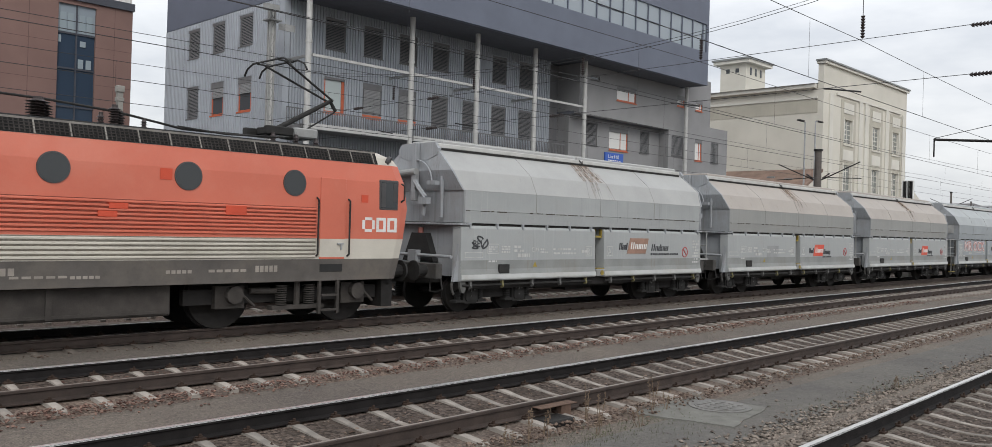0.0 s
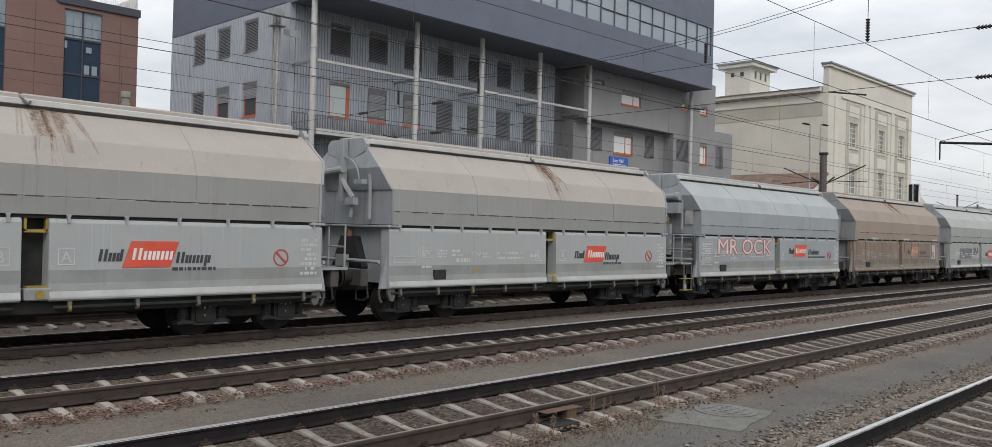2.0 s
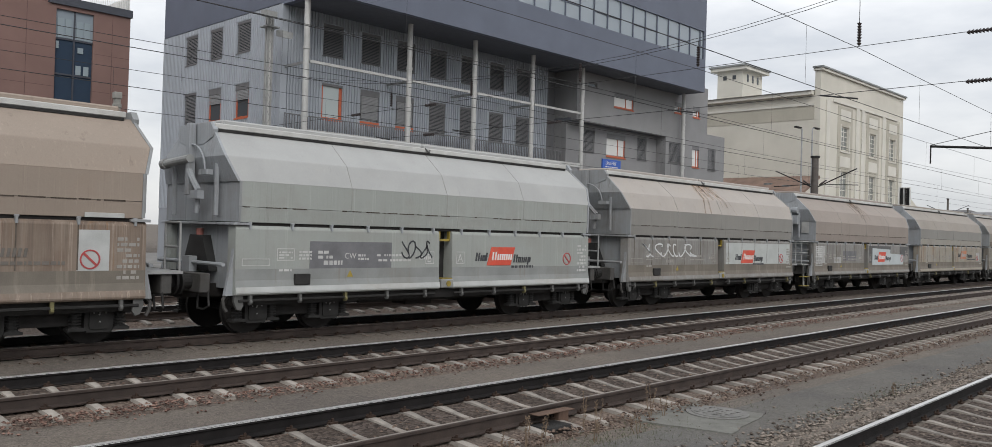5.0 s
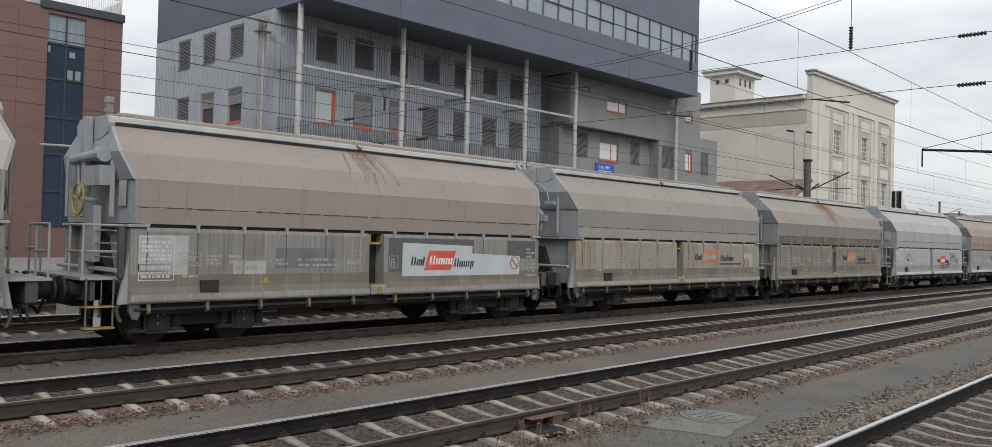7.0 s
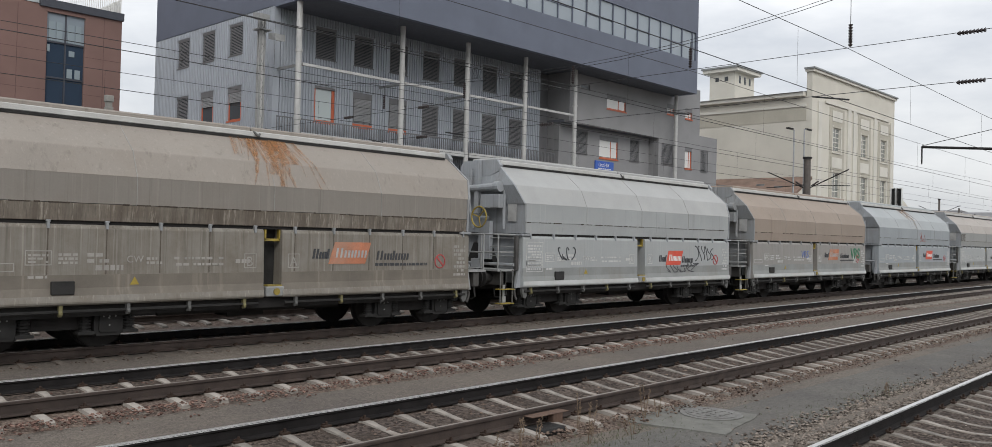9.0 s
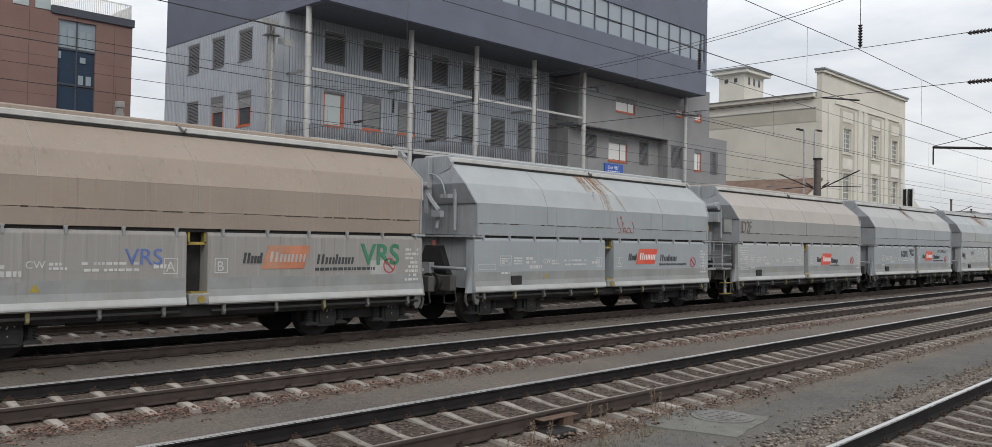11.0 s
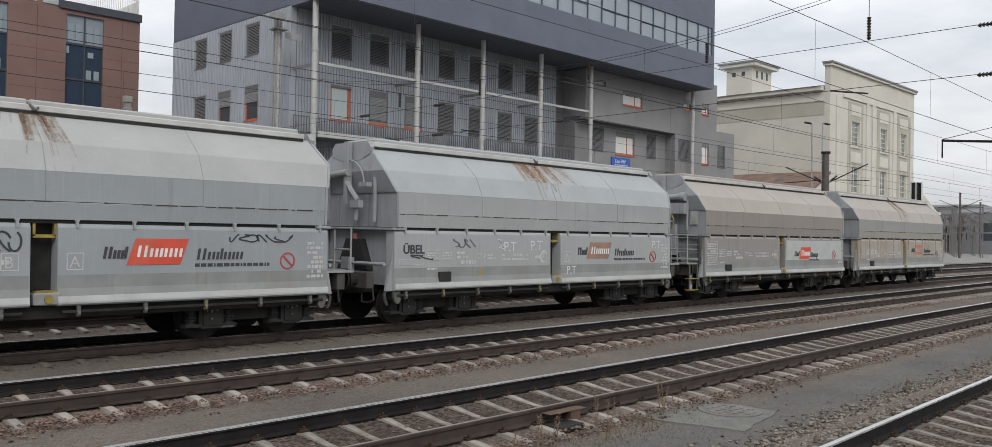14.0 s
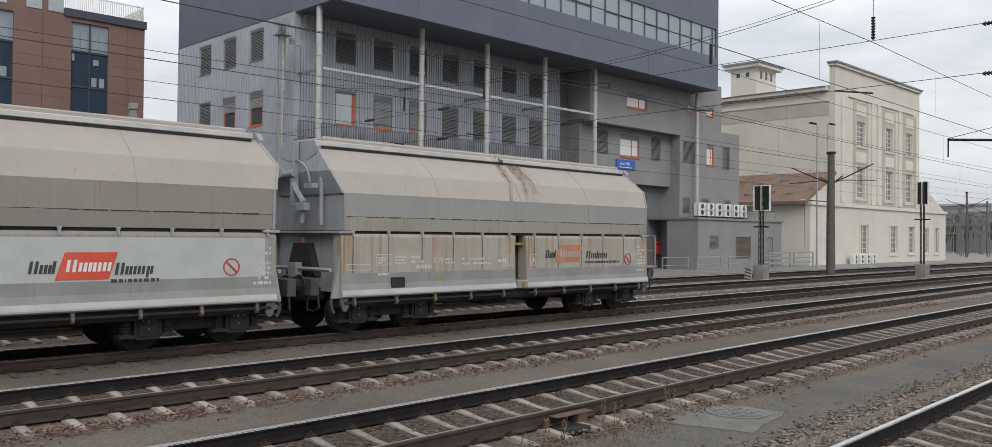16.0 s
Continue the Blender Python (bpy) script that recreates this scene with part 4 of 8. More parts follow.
        if rnd_.random() < 0.6:
            dashes.append((x, min(x + k, HL - 0.1), -1.508, -1.49, 2.474 + rnd_.uniform(-0.004, 0.004), 2.492 + rnd_.uniform(-0.004, 0.006)))
        x += k + rnd_.uniform(0.03, 0.15)
    keep("skirt_strip", boxes(*dashes))
    # roof: rails along the eaves and the hatch lids
    keep("roof_rail", boxes((-HL - 0.1, HL - 0.05, -0.7, -0.58, 3.992, 4.1), w=0.012))
    keep("roof_rail_far", boxes((-HL - 0.1, HL - 0.05, 0.58, 0.7, 3.99, 4.1), w=0.012))
    keep("hatch_lid", boxes((-HL + 0.1, -0.02, -0.58, 0.58, 3.99, 4.2), w=0.03))
    # lower side flaps with a lip
    flap = [(-1.2, 2.13), (-1.46, 2.13), (-1.5, 2.07), (-1.5, 1.08), (-1.56, 0.84), (-1.53, 0.8), (-1.2, 0.8)]
    bm = bmesh.new()
    prism(bm, flap, -HL - 0.04, -0.2)
    bevelled(bm, 0.012)
    keep("side_flap", bm)
    bm = bmesh.new()
    prism(bm, [(-1.5725, 0.86), (-1.5675, 0.89), (-1.55, 0.96), (-1.545, 0.94), (-1.565, 0.83)], -HL - 0.03, -0.21)
    keep("flap_lip", bm)
    bm = bmesh.new()
    prism(bm, [(-1.49, 1.3), (-1.504, 1.3), (-1.504, 1.085), (-1.537, 0.955), (-1.49, 0.955)], -HL - 0.03, -0.21)
    keep("flap_band", bm)
    bm = bmesh.new()
    prism(bm, [(-1.49, 2.07), (-1.5045, 2.06), (-1.5045, 1.31), (-1.49, 1.31)], -0.011, 0.011)
    keep("panel_rib", bm)
    keep("inner_chute", boxes((-HL + 0.3, HL - 0.3, -1.2, 1.2, 0.95, 2.24)))
    # clamps over the flap and hinges under it
    bm = bmesh.new()
    box(bm, -0.02, 0.02, -1.525, -1.45, 2.06, 2.19)
    tube(bm, (-0.035, -1.5, 2.18), (0.035, -1.5, 2.18), 0.018, seg=6)
    keep("clamp", bm)
    bm = bmesh.new()
    tube(bm, (-0.025, -1.5, 0.67), (0.025, -1.5, 0.67), 0.055, seg=10)
    box(bm, -0.03, 0.03, -1.53, -1.46, 0.66, 0.84)
    keep("hinge", bm)
    bm = bmesh.new()
    tube(bm, (-HL + 0.05, -1.5, 0.7), (-0.3, -1.5, 0.7), 0.028, seg=6)
    keep("hinge_bar", bm)
    # middle gap: post, yellow latch
    keep("middle_post", boxes((-0.22, 0.22, -1.1, 1.1, 0.75, 2.2)))
    keep("latch", boxes((-0.2, -0.16, -1.42, -1.34, 1.92, 2.22), (0.12, 0.16, -1.42, -1.34, 1.92, 2.22), (-0.2, 0.16, -1.42, -1.34, 1.9, 1.95)))
    keep("valve_box", boxes((-0.2, 0.2, -1.55, -1.3, 0.82, 1.02), w=0.02))
    bm = bmesh.new()
    tube(bm, (0.02, -1.57, 0.92), (0.02, -1.5, 0.92), 0.07, seg=10)
    box(bm, -0.16, 0.16, -1.52, -1.34, 1.02, 1.05)
    keep("valve_knob", bm)
    # frame
    keep("underframe", boxes((-5.9, 5.9, -0.55, 0.55, 0.72, 0.98)))
    keep("side_sill", boxes((-HL, HL, -1.4, -1.28, 0.6, 0.8)))
    for nm, s in (("headstock_a", -1), ("headstock_b", 1)):
        xs_ = sorted((s * 5.72, s * 5.92))
        keep(nm, boxes((*xs_, -1.3, 1.3, 0.86, 1.22), w=0.015))
        bm = bmesh.new()
        tube(bm, (s * 5.92, 0, 1.05), (s * 6.14, 0, 1.05), 0.14, seg=12)
        tube(bm, (s * 6.14, 0, 1.05), (s * 6.24, 0, 1.05), 0.1, seg=12)
        keep("buffer_shaft_" + nm[-1], bm)
        bm = bmesh.new()
        tube(bm, (s * 6.22, 0, 1.05), (s * 6.26, 0, 1.05), 0.235, seg=18)
        keep("buffer_head_" + nm[-1], bm)
        bm = bmesh.new()
        tube(bm, (s * 5.9, 0, 0.98), (s * 6.3, 0, 0.86), 0.05)
        tube(bm, (s * 6.05, 0.3, 0.95), (s * 6.2, 0.28, 0.55), 0.03)
        tube(bm, (s * 6.2, 0.28, 0.55), (s * 6.3, 0.26, 0.7), 0.03)
        keep("coupling_" + nm[-1], bm)
        # end below the hopper: corner posts, middle post, cross bar, black chute opening
        for k, y in enumerate((-1.44, 1.36)):
            bm = bmesh.new()
            prism(bm, [(s * 5.28, 2.24), (s * 5.1, 2.24), (s * 5.1, 0.8), (s * 5.5, 0.8), (s * 5.36, 1.5)], y, y + 0.08, "y")
            keep("end_gusset_%s%d" % (nm[-1], k), bm)
        bm = bmesh.new()
        prism(bm, [(-0.26, 1.92), (0.26, 1.92), (0.58, 1.22), (-0.58, 1.22)], *sorted((s * 5.2, s * 5.38)))
        keep("chute_" + nm[-1], bm)
        keep("end_wall_" + nm[-1], boxes((*sorted((s * 5.08, s * 5.2)), -1.4, 1.4, 0.9, 2.128)))
        bm = bmesh.new()
        prism(bm, [(s * 5.32, 0.86), (s * 5.16, 0.86), (s * 5.14, 0.6), (s * 5.19, 0.52), (s * 5.27, 0.54), (s * 5.33, 0.68)], -1.5, -1.43, "y")
        keep("corner_bracket_" + nm[-1], bm)
        bm = bmesh.new()
        bent(bm, [(s * 5.42, -1.36, 0.84), (s * 5.5, -1.38, 0.72), (s * 5.47, -1.38, 0.58), (s * 5.42, -1.38, 0.5)], 0.035)
        keep("bent_lever_" + nm[-1], bm)
        bm = bmesh.new()
        tube(bm, (s * 5.5, -1.36, 1.38), (s * 5.5, 1.36, 1.38), 0.04)
        box(bm, *sorted((s * 5.42, s * 5.58)), -0.15, 0.15, 1.2, 1.5)
        keep("cross_bar_" + nm[-1], bm)
        bm = bmesh.new()
        bent(bm, [(s * 5.75, -1.28, 0.9), (s * 5.75, -1.34, 0.62), (s * 5.78, -1.2, 0.55), (s * 5.78, -0.95, 0.55), (s * 5.75, -0.9, 0.88)], 0.022)
        keep("step_iron_" + nm[-1], bm)
        keep("end_shelf_" + nm[-1], boxes((*sorted((s * 5.06, s * 5.4)), -1.53, 1.53, 2.13, 2.18), w=0.008))
        bm = bmesh.new()
        tube(bm, (s * 5.3, 0, 1.92), (s * 5.3, 0, 2.05), 0.07, seg=10)
        keep("chute_knob_" + nm[-1], bm)
        # hopper end: post, slanting strut
        keep("end_post_" + nm[-1], boxes((*sorted((s * 5.3, s * 5.44)), -0.1, 0.04, 2.7, 4.12), w=0.008))
        keep("end_strut_" + nm[-1], boxes((*sorted((s * 5.3, s * 5.38)), -0.92, -0.86, 2.3, 3.3), w=0.008))
        bm = bmesh.new()
        prism(bm, [(-0.74, 3.98), (-0.62, 4.12), (0.62, 4.12), (0.74, 3.98), (0.7, 3.82), (0.36, 3.7), (-0.36, 3.7), (-0.7, 3.82)], *sorted((s * 5.25, s * 5.36)))
        keep("hatch_end_" + nm[-1], bm)
    # plain end fittings at -x: cylinder, bracket, conduit
    bm = bmesh.new()
    tube(bm, (-5.42, 0.9, 3.35), (-5.42, -0.12, 3.42), 0.085, seg=12)
    tube(bm, (-5.42, 0.9, 3.35), (-5.42, 1.05, 3.34), 0.11, seg=12)
    keep("air_cylinder", bm)
    bm = bmesh.new()
    bent(bm, [(-5.4, -0.05, 3.2), (-5.42, -0.25, 3.0), (-5.42, -0.5, 2.78)], 0.06)
    box(bm, -5.5, -5.36, -0.62, -0.3, 2.62, 2.78)
    tube(bm, (-5.4, -0.45, 2.62), (-5.4, -0.4, 2.35), 0.05)
    keep("lever_arm", bm)
    bm = bmesh.new()
    pts = [(-5.38, -0.06 - 0.6 * math.sin(a), 3.15 + 0.55 * math.cos(a)) for a in [i * math.pi / 14 for i in range(0, 8)]]
    bent(bm, pts + [(-5.38, -0.7, 3.1)], 0.02)
    box(bm, -5.48, -5.34, -0.9, -0.6, 3.08, 3.18)
    keep("conduit", bm)
    # brake platform end at -x: deck, rails, ladder, wheel, cylinders
    keep("platform_deck", boxes((-6.1, -5.3, -1.35, 1.35, 1.22, 1.27)))
    bm = bmesh.new()
    tube(bm, (-6.05, 0, 1.25), (-6.05, 0, 2.15), 0.022, seg=6)
    keep("rail_post", bm)
    bm = bmesh.new()
    bent(bm, [(-5.35, -1.3, 2.15), (-5.95, -1.3, 2.15), (-6.05, -1.2, 2.15), (-6.05, -0.7, 2.15)], 0.022)
    keep("hand_rail", bm)
    bm = bmesh.new()
    tube(bm, (-6.05, 0.7, 2.15), (-6.05, 1.3, 2.15), 0.022, seg=6)
    keep("hand_rail_far", bm)
    bm = bmesh.new()
    tube(bm, (-0.03, -0.68, 4.1), (0.05, -0.76, 4.0), 0.025, seg=6)
    tube(bm, (0.05, -0.76, 4.0), (0.1, -0.72, 4.06), 0.02, seg=6)
    keep("roof_hook", bm)
    bm = bmesh.new()
    tube(bm, (-5.56, -1.38, 0), (-5.56, -0.35, 0), 0.014, seg=6)
    tube(bm, (-5.4, -1.3, 0), (-5.57, -1.3, 0), 0.014, seg=6)
    keep("end_rung", bm)
    keep("end_bracket", boxes((-5.5, -5.4, -1.42, -1.32, 1.24, 2.12), w=0.01))
    keep("step_plate", boxes((-5.84, -5.72, -1.3, -1.26, 0.42, 1.22), w=0.006))
    keep("step_tread", boxes((-6.02, -5.53, -1.42, -1.2, 0.395, 0.415)))
    bm = boxes((-6.0, -5.55, -1.3, -1.2, 0.36, 0.375))
    for x in (-6.0, -5.55):
        tube(bm, (x, -1.36, 0.38), (x, -1.36, 1.25), 0.018, seg=6)
    keep("platform_steps", bm)
    bm = bmesh.new()
    pr = None
    for i in range(19):
        a = i * math.pi / 9
        p = (-5.62, -0.35 + 0.27 * math.cos(a), 2.6 + 0.27 * math.sin(a))
        if pr:
            tube(bm, pr, p, 0.022, seg=6)
        pr = p
    for a in (0.3, 0.3 + math.pi * 2 / 3, 0.3 + math.pi * 4 / 3):
        tube(bm, (-5.62, -0.35, 2.6), (-5.62, -0.35 + 0.27 * math.cos(a), 2.6 + 0.27 * math.sin(a)), 0.016, seg=6)
    keep("hand_wheel", bm)
    bm = bmesh.new()
    tube(bm, (-5.3, -0.35, 2.6), (-5.62, -0.35, 2.6), 0.04)
    tube(bm, (-5.42, 0.5, 3.35), (-5.42, -0.7, 3.4), 0.1, seg=12)
    tube(bm, (-5.42, -0.7, 3.4), (-5.42, -0.9, 3.4), 0.14, seg=12)
    box(bm, -5.5, -5.31, -0.9, -0.25, 2.85, 3.2)
    box(bm, -5.44, -5.31, -0.55, -0.15, 1.5, 2.5)
    bent(bm, [(-5.4, 0.2, 3.9), (-5.42, 0.25, 3.0), (-5.4, 0.1, 2.3)], 0.035)
    tube(bm, (-5.42, 0.8, 3.4), (-5.42, 0.8, 2.3), 0.03)
    keep("brake_gear", bm)
    bm = boxes((-5.345, -5.34, -1.25, -0.95, 2.5, 2.95))
    keep("notice_plate", bm)
    # bogie, centre at the origin
    bm = bmesh.new()
    for s in (-1, 1):
        y0, y1 = sorted((s * 1.0, s * 1.12))
        prism(bm, [(-1.35, 0.72), (-1.25, 0.62), (-0.95, 0.62), (-0.55, 0.36), (0.55, 0.36), (0.95, 0.62), (1.25, 0.62), (1.35, 0.72), (0.6, 0.8), (-0.6, 0.8)], y0, y1, "y")
    box(bm, -0.2, 0.2, -1.05, 1.05, 0.42, 0.72)
    keep("bogie_frame", bm)
    bm = bmesh.new()
    prism(bm, [(-0.2, 0.24), (0.2, 0.24), (0.24, 0.32), (0.24, 0.6), (0.17, 0.68), (-0.17, 0.68), (-0.24, 0.6), (-0.24, 0.32)], -1.22, -1.1, "y")
    prism(bm, [(-0.15, 0.3), (0.15, 0.3), (0.17, 0.34), (0.17, 0.57), (0.13, 0.62), (-0.13, 0.62), (-0.17, 0.57), (-0.17, 0.34)], -1.25, -1.2, "y")
    for x in (-0.37, 0.37):
        prism(bm, [(x - 0.14, 0.27), (x + 0.14, 0.27), (x + 0.14, 0.31), (x + 0.1, 0.33), (x - 0.1, 0.33), (x - 0.14, 0.31)], -1.24, -1.02, "y")
        for k in range(5):
            tube(bm, (x, -1.13, 0.33 + k * 0.05), (x, -1.13, 0.355 + k * 0.05), 0.105, seg=10)
        tube(bm, (x, -1.13, 0.33), (x, -1.13, 0.6), 0.07, seg=8)
        prism(bm, [(x - 0.15, 0.58), (x + 0.15, 0.58), (x + 0.12, 0.7), (x - 0.12, 0.7)], -1.23, -1.03, "y")
    keep("axle_box", bm)
    bm = bmesh.new()
    for x, z in ((-0.1, 0.57), (0.0, 0.57), (0.1, 0.57), (0.0, 0.42), (-0.012, 0.545)):
        tube(bm, (x, -1.25, z), (x, -1.262, z), 0.014, seg=6)
    keep("axle_bolts", bm)
    bm = bmesh.new()
    for s in (-1, 1):
        y = s * 0.7525
        tube(bm, (0, y - 0.06, 0), (0, y + 0.06, 0), 0.46, seg=28)
        tube(bm, (0, s * 0.68 - 0.015, 0), (0, s * 0.68 + 0.015, 0), 0.488, seg=28)
        tube(bm, (0, y + s * 0.06, 0), (0, y + s * 0.1, 0), 0.13, seg=12)
    tube(bm, (0, -0.7, 0), (0, 0.7, 0), 0.08)
    keep("wheelset", bm)
    keep("brake_rod", boxes((-2.0, 2.0, -0.9, -0.82, 0.5, 0.56), (-2.6, 2.6, 0.6, 0.66, 0.45, 0.5), (-0.5, 0.3, -0.7, -0.2, 0.4, 0.7)))
    return W


WM = W_meshes()
FLIP = Matrix.Rotation(math.pi, 4, "Z")
MIDDLE = pose(0.05, 0, 0)


def flat_bar(x0, x1, z0, z1, y=-1.506):
    return boxes((x0, x1, y, y + 0.01, z0, z1))


def skew_bm(x0, x1, z0, z1, s, y=-1.508):
    bm = bmesh.new()
    prism(bm, [(x0, z0), (x1, z0), (x1 + s, z1), (x0 + s, z1)], y, y + 0.012, "y")
    return bm


SHARED = {}


def shared(key, make):
    if key not in SHARED:
        SHARED[key] = mesh_of(key, make())
    return SHARED[key]


def word(text, size, thick=0.006, bold=0.0):
    k = ("word", text, size, bold)
    if k not in SHARED:
        SHARED[k] = letters(text, size, thick, bold)
    return SHARED[k]


def bars_bm(seed, x0, z0, w, h, rows, fill=0.75):
    """Unreadable small writing: rows of short bars."""
    rnd = random.Random(seed)
    bm = bmesh.new()
    rh = h / rows
    for r in range(rows):
        x = x0
        while x < x0 + w:
            k = rnd.uniform(0.03, 0.12)
            if rnd.random() < fill:
                box(bm, x, min(x + k, x0 + w), -1.506, -1.496, z0 + r * rh, z0 + r * rh + rh * 0.6)
            x += k + 0.025
    return bm


def frame_bm(x0, x1, z0, z1, t=0.015):
    return boxes((x0, x1, -1.506, -1.496, z0, z0 + t), (x0, x1, -1.506, -1.496, z1 - t, z1), (x0, x0 + t, -1.506, -1.496, z0 + t, z1 - t), (x1 - t, x1, -1.506, -1.496, z0 + t, z1 - t))


def swirl_bm(seed, x0, z0, w, h, strokes=5, r=0.018):
    """Sprayed scrawl that cannot be read: curled strokes."""
    rnd = random.Random(seed)
    bm = bmesh.new()
    for k in range(strokes):
        cx = x0 + w * (k + 0.5) / strokes
        p = None
        a0, a1, ph = rnd.uniform(0.3, 0.9), rnd.uniform(0.5, 1.4), rnd.uniform(0, 6)
        for i in range(11):
            u = i / 10
            q = (cx + (w / strokes) * 0.75 * math.sin(ph + u * 5.2 * a1) * 0.8, z0 + h * (0.5 + 0.48 * math.cos(ph * 1.7 + u * 6.0 * a0)))
            if p:
                d = Vector((q[0] - p[0], q[1] - p[1]))
                if d.length > 1e-4:
                    nn = Vector((-d.y, d.x)).normalized() * r
                    prism(bm, [(p[0] - nn.x, p[1] - nn.y), (q[0] - nn.x, q[1] - nn.y), (q[0] + nn.x, q[1] + nn.y), (p[0] + nn.x, p[1] + nn.y)], -1.509, -1.5, "y")
            p = q
    return bm


def mark_bm(kinds, x0, x1, z0, low, tall, t, y):
    """Plain slanted strokes in the rhythm of a painted trade mark, not letters. o: tall pair, x: low pair, p: pair with a tail, i and l: one stroke."""
    bm = bmesh.new()
    weight = {"o": 1.25, "x": 1.0, "p": 1.0, "i": 0.42, "l": 0.42}
    unit = (x1 - x0) / sum(weight[k] for k in kinds)
    x = x0

    def stroke(u, lo, hi):
        d = (hi - lo) * 0.16
        prism(bm, [(u - t / 2, lo), (u + t / 2, lo), (u + t / 2 + d, hi), (u - t / 2 + d, hi)], y, y + 0.01, "y")
    for k in kinds:
        w = weight[k] * unit
        h = tall if k in "ol" else low
        if k in "il":
            stroke(x + w / 2, z0, z0 + h)
        else:
            stroke(x + w * 0.24, z0 - (0.06 if k == "p" else 0), z0 + h)
            stroke(x + w * 0.74, z0, z0 + h)
        x += w
    return bm


def board_bm():
    bm = bmesh.new()
    prism(bm, [(0.72, 1.2), (4.6, 1.2), (4.6, 1.66), (2.9, 1.72), (2.9, 1.9), (0.72, 1.95)], -1.508, -1.496, "y")
    return bm


def wagon(n, paint, upper, steel, turned, logo, style, label, extras=()):
    """One hopper wagon. turned: the brake platform leads. style: the colour set of the logo."""
    root = tagged(new("hopper_wagon"), label, "freight wagon", "hopper wagons of the train")
    dirty = paint in (P_RUST, P_DIRTY, P_DARK, P_BROWN, P_PALE_RUST)
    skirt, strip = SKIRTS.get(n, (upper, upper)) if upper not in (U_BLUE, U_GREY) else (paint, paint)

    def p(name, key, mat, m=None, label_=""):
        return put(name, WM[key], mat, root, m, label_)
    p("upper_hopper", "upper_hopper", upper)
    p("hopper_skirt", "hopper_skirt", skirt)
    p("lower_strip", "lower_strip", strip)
    p("skirt_foot", "skirt_foot", M["grime"])
    p("roof_gutter", "roof_gutter", M["iron"])
    p("end_hood", "end_hood_a", steel)
    p("end_hood", "end_hood_b", steel)
    p("end_plate", "end_plate_a", steel)
    p("end_plate", "end_plate_b", steel)
    for k in range(3):
        p("seam", "seam_%d" % k, M["seam"])
        p("seam", "seam_%d" % k, M["seam"], FLIP)
    p("skirt_strip", "skirt_strip", M["chipped"])["kind"] = "stuff"
    p("roof_rail", "roof_rail", M["rail_pale"])
    p("roof_rail", "roof_rail_far", M["rail_pale"])
    for x in (0, HL - 0.1):
        p("hatch_lid", "hatch_lid", upper, pose(x, 0, 0))
    for m in (Matrix(), pose(HL + 0.24, 0, 0), FLIP, FLIP @ pose(HL + 0.24, 0, 0)):
        f = p("side_flap", "side_flap", paint, m)
        put("flap_lip", WM["flap_lip"], paint if paint in (P_RUST, P_DIRTY, P_DARK, P_BROWN) else M["lip"], f)
        put("flap_band", WM["flap_band"], M["band_brown"] if paint in (P_RUST, P_DIRTY, P_DARK, P_BROWN) else M["band"], f)
        near = m[1][1] > 0
        if near:
            put("hinge_bar", WM["hinge_bar"], M["iron"], f)
            for k in range(6):
                put("clamp", WM["clamp"], steel, f, pose(-HL + 0.25 + k * 0.93, 0, 0))
            for k in range(5):
                put("hinge", WM["hinge"], M["hinge_yellow"] if (k + n) % 3 == 1 else M["dull_steel"], f, pose(-HL + 0.3 + k * 1.1, 0, 0))
        if near and dirty:
            for k in range(5):
                put("panel_rib", WM["panel_rib"], M["rib_dirt"], f, pose(-HL + 0.25 + k * 0.93, 0, 0))
    p("inner_chute", "inner_chute", M["iron"])
    p("middle_post", "middle_post", M["post"], MIDDLE)
    p("latch", "latch", M["yellow"], MIDDLE, "yellow latch frame")
    p("valve_box", "valve_box", M["pale_steel"], MIDDLE)
    p("valve_knob", "valve_knob", M["yellow"], MIDDLE, "yellow valve")
    p("underframe", "underframe", M["grime"])
    for m in (Matrix(), FLIP):
        p("side_sill", "side_sill", M["grime"], m)
    p("brake_rod", "brake_rod", M["grime"])
    for e in "ab":
        p("headstock", "headstock_" + e, M["frame_steel"])
        p("corner_bracket", "corner_bracket_" + e, M["dull_steel"])
        p("bent_lever", "bent_lever_" + e, M["frame_steel"])
        for y in (-0.875, 0.875):
            bs = p("buffer_shaft", "buffer_shaft_" + e, M["iron"], pose(0, y, 0))
            put("buffer_head", WM["buffer_head_" + e], M["iron"], bs)
        for y in (0, 1.78):
            p("end_strut", "end_strut_" + e, steel, pose(-0.1 if e == "a" else 0.1, y, 0))
        p("coupling", "coupling_" + e, M["grime"])
        p("end_gusset", "end_gusset_%s0" % e, steel)
        p("end_gusset", "end_gusset_%s1" % e, steel)
        p("chute", "chute_" + e, M["black"])
        p("end_wall", "end_wall_" + e, steel)
        p("end_shelf", "end_shelf_" + e, steel)
        p("chute_knob", "chute_knob_" + e, M["knob_red"], None, "faded red knob")
        p("cross_bar", "cross_bar_" + e, steel)
        p("step_iron", "step_iron_" + e, M["iron"])
        out_x = pose(-0.19 if e == "a" else 0.19, 0, 0)
        p("end_post", "end_post_" + e, steel, out_x)
        p("hatch_end", "hatch_end_" + e, steel, pose(-0.11 if e == "a" else 0.11, 0, 0))
    plain, brake = (FLIP, Matrix()) if turned else (Matrix(), FLIP)
    for nm in ("air_cylinder", "lever_arm", "conduit"):
        p(nm, nm, M["pale_steel"] if nm == "air_cylinder" else steel, plain @ pose(-0.19, 0, 0))
    deck = p("platform_deck", "platform_deck", M["pale_steel"], brake)
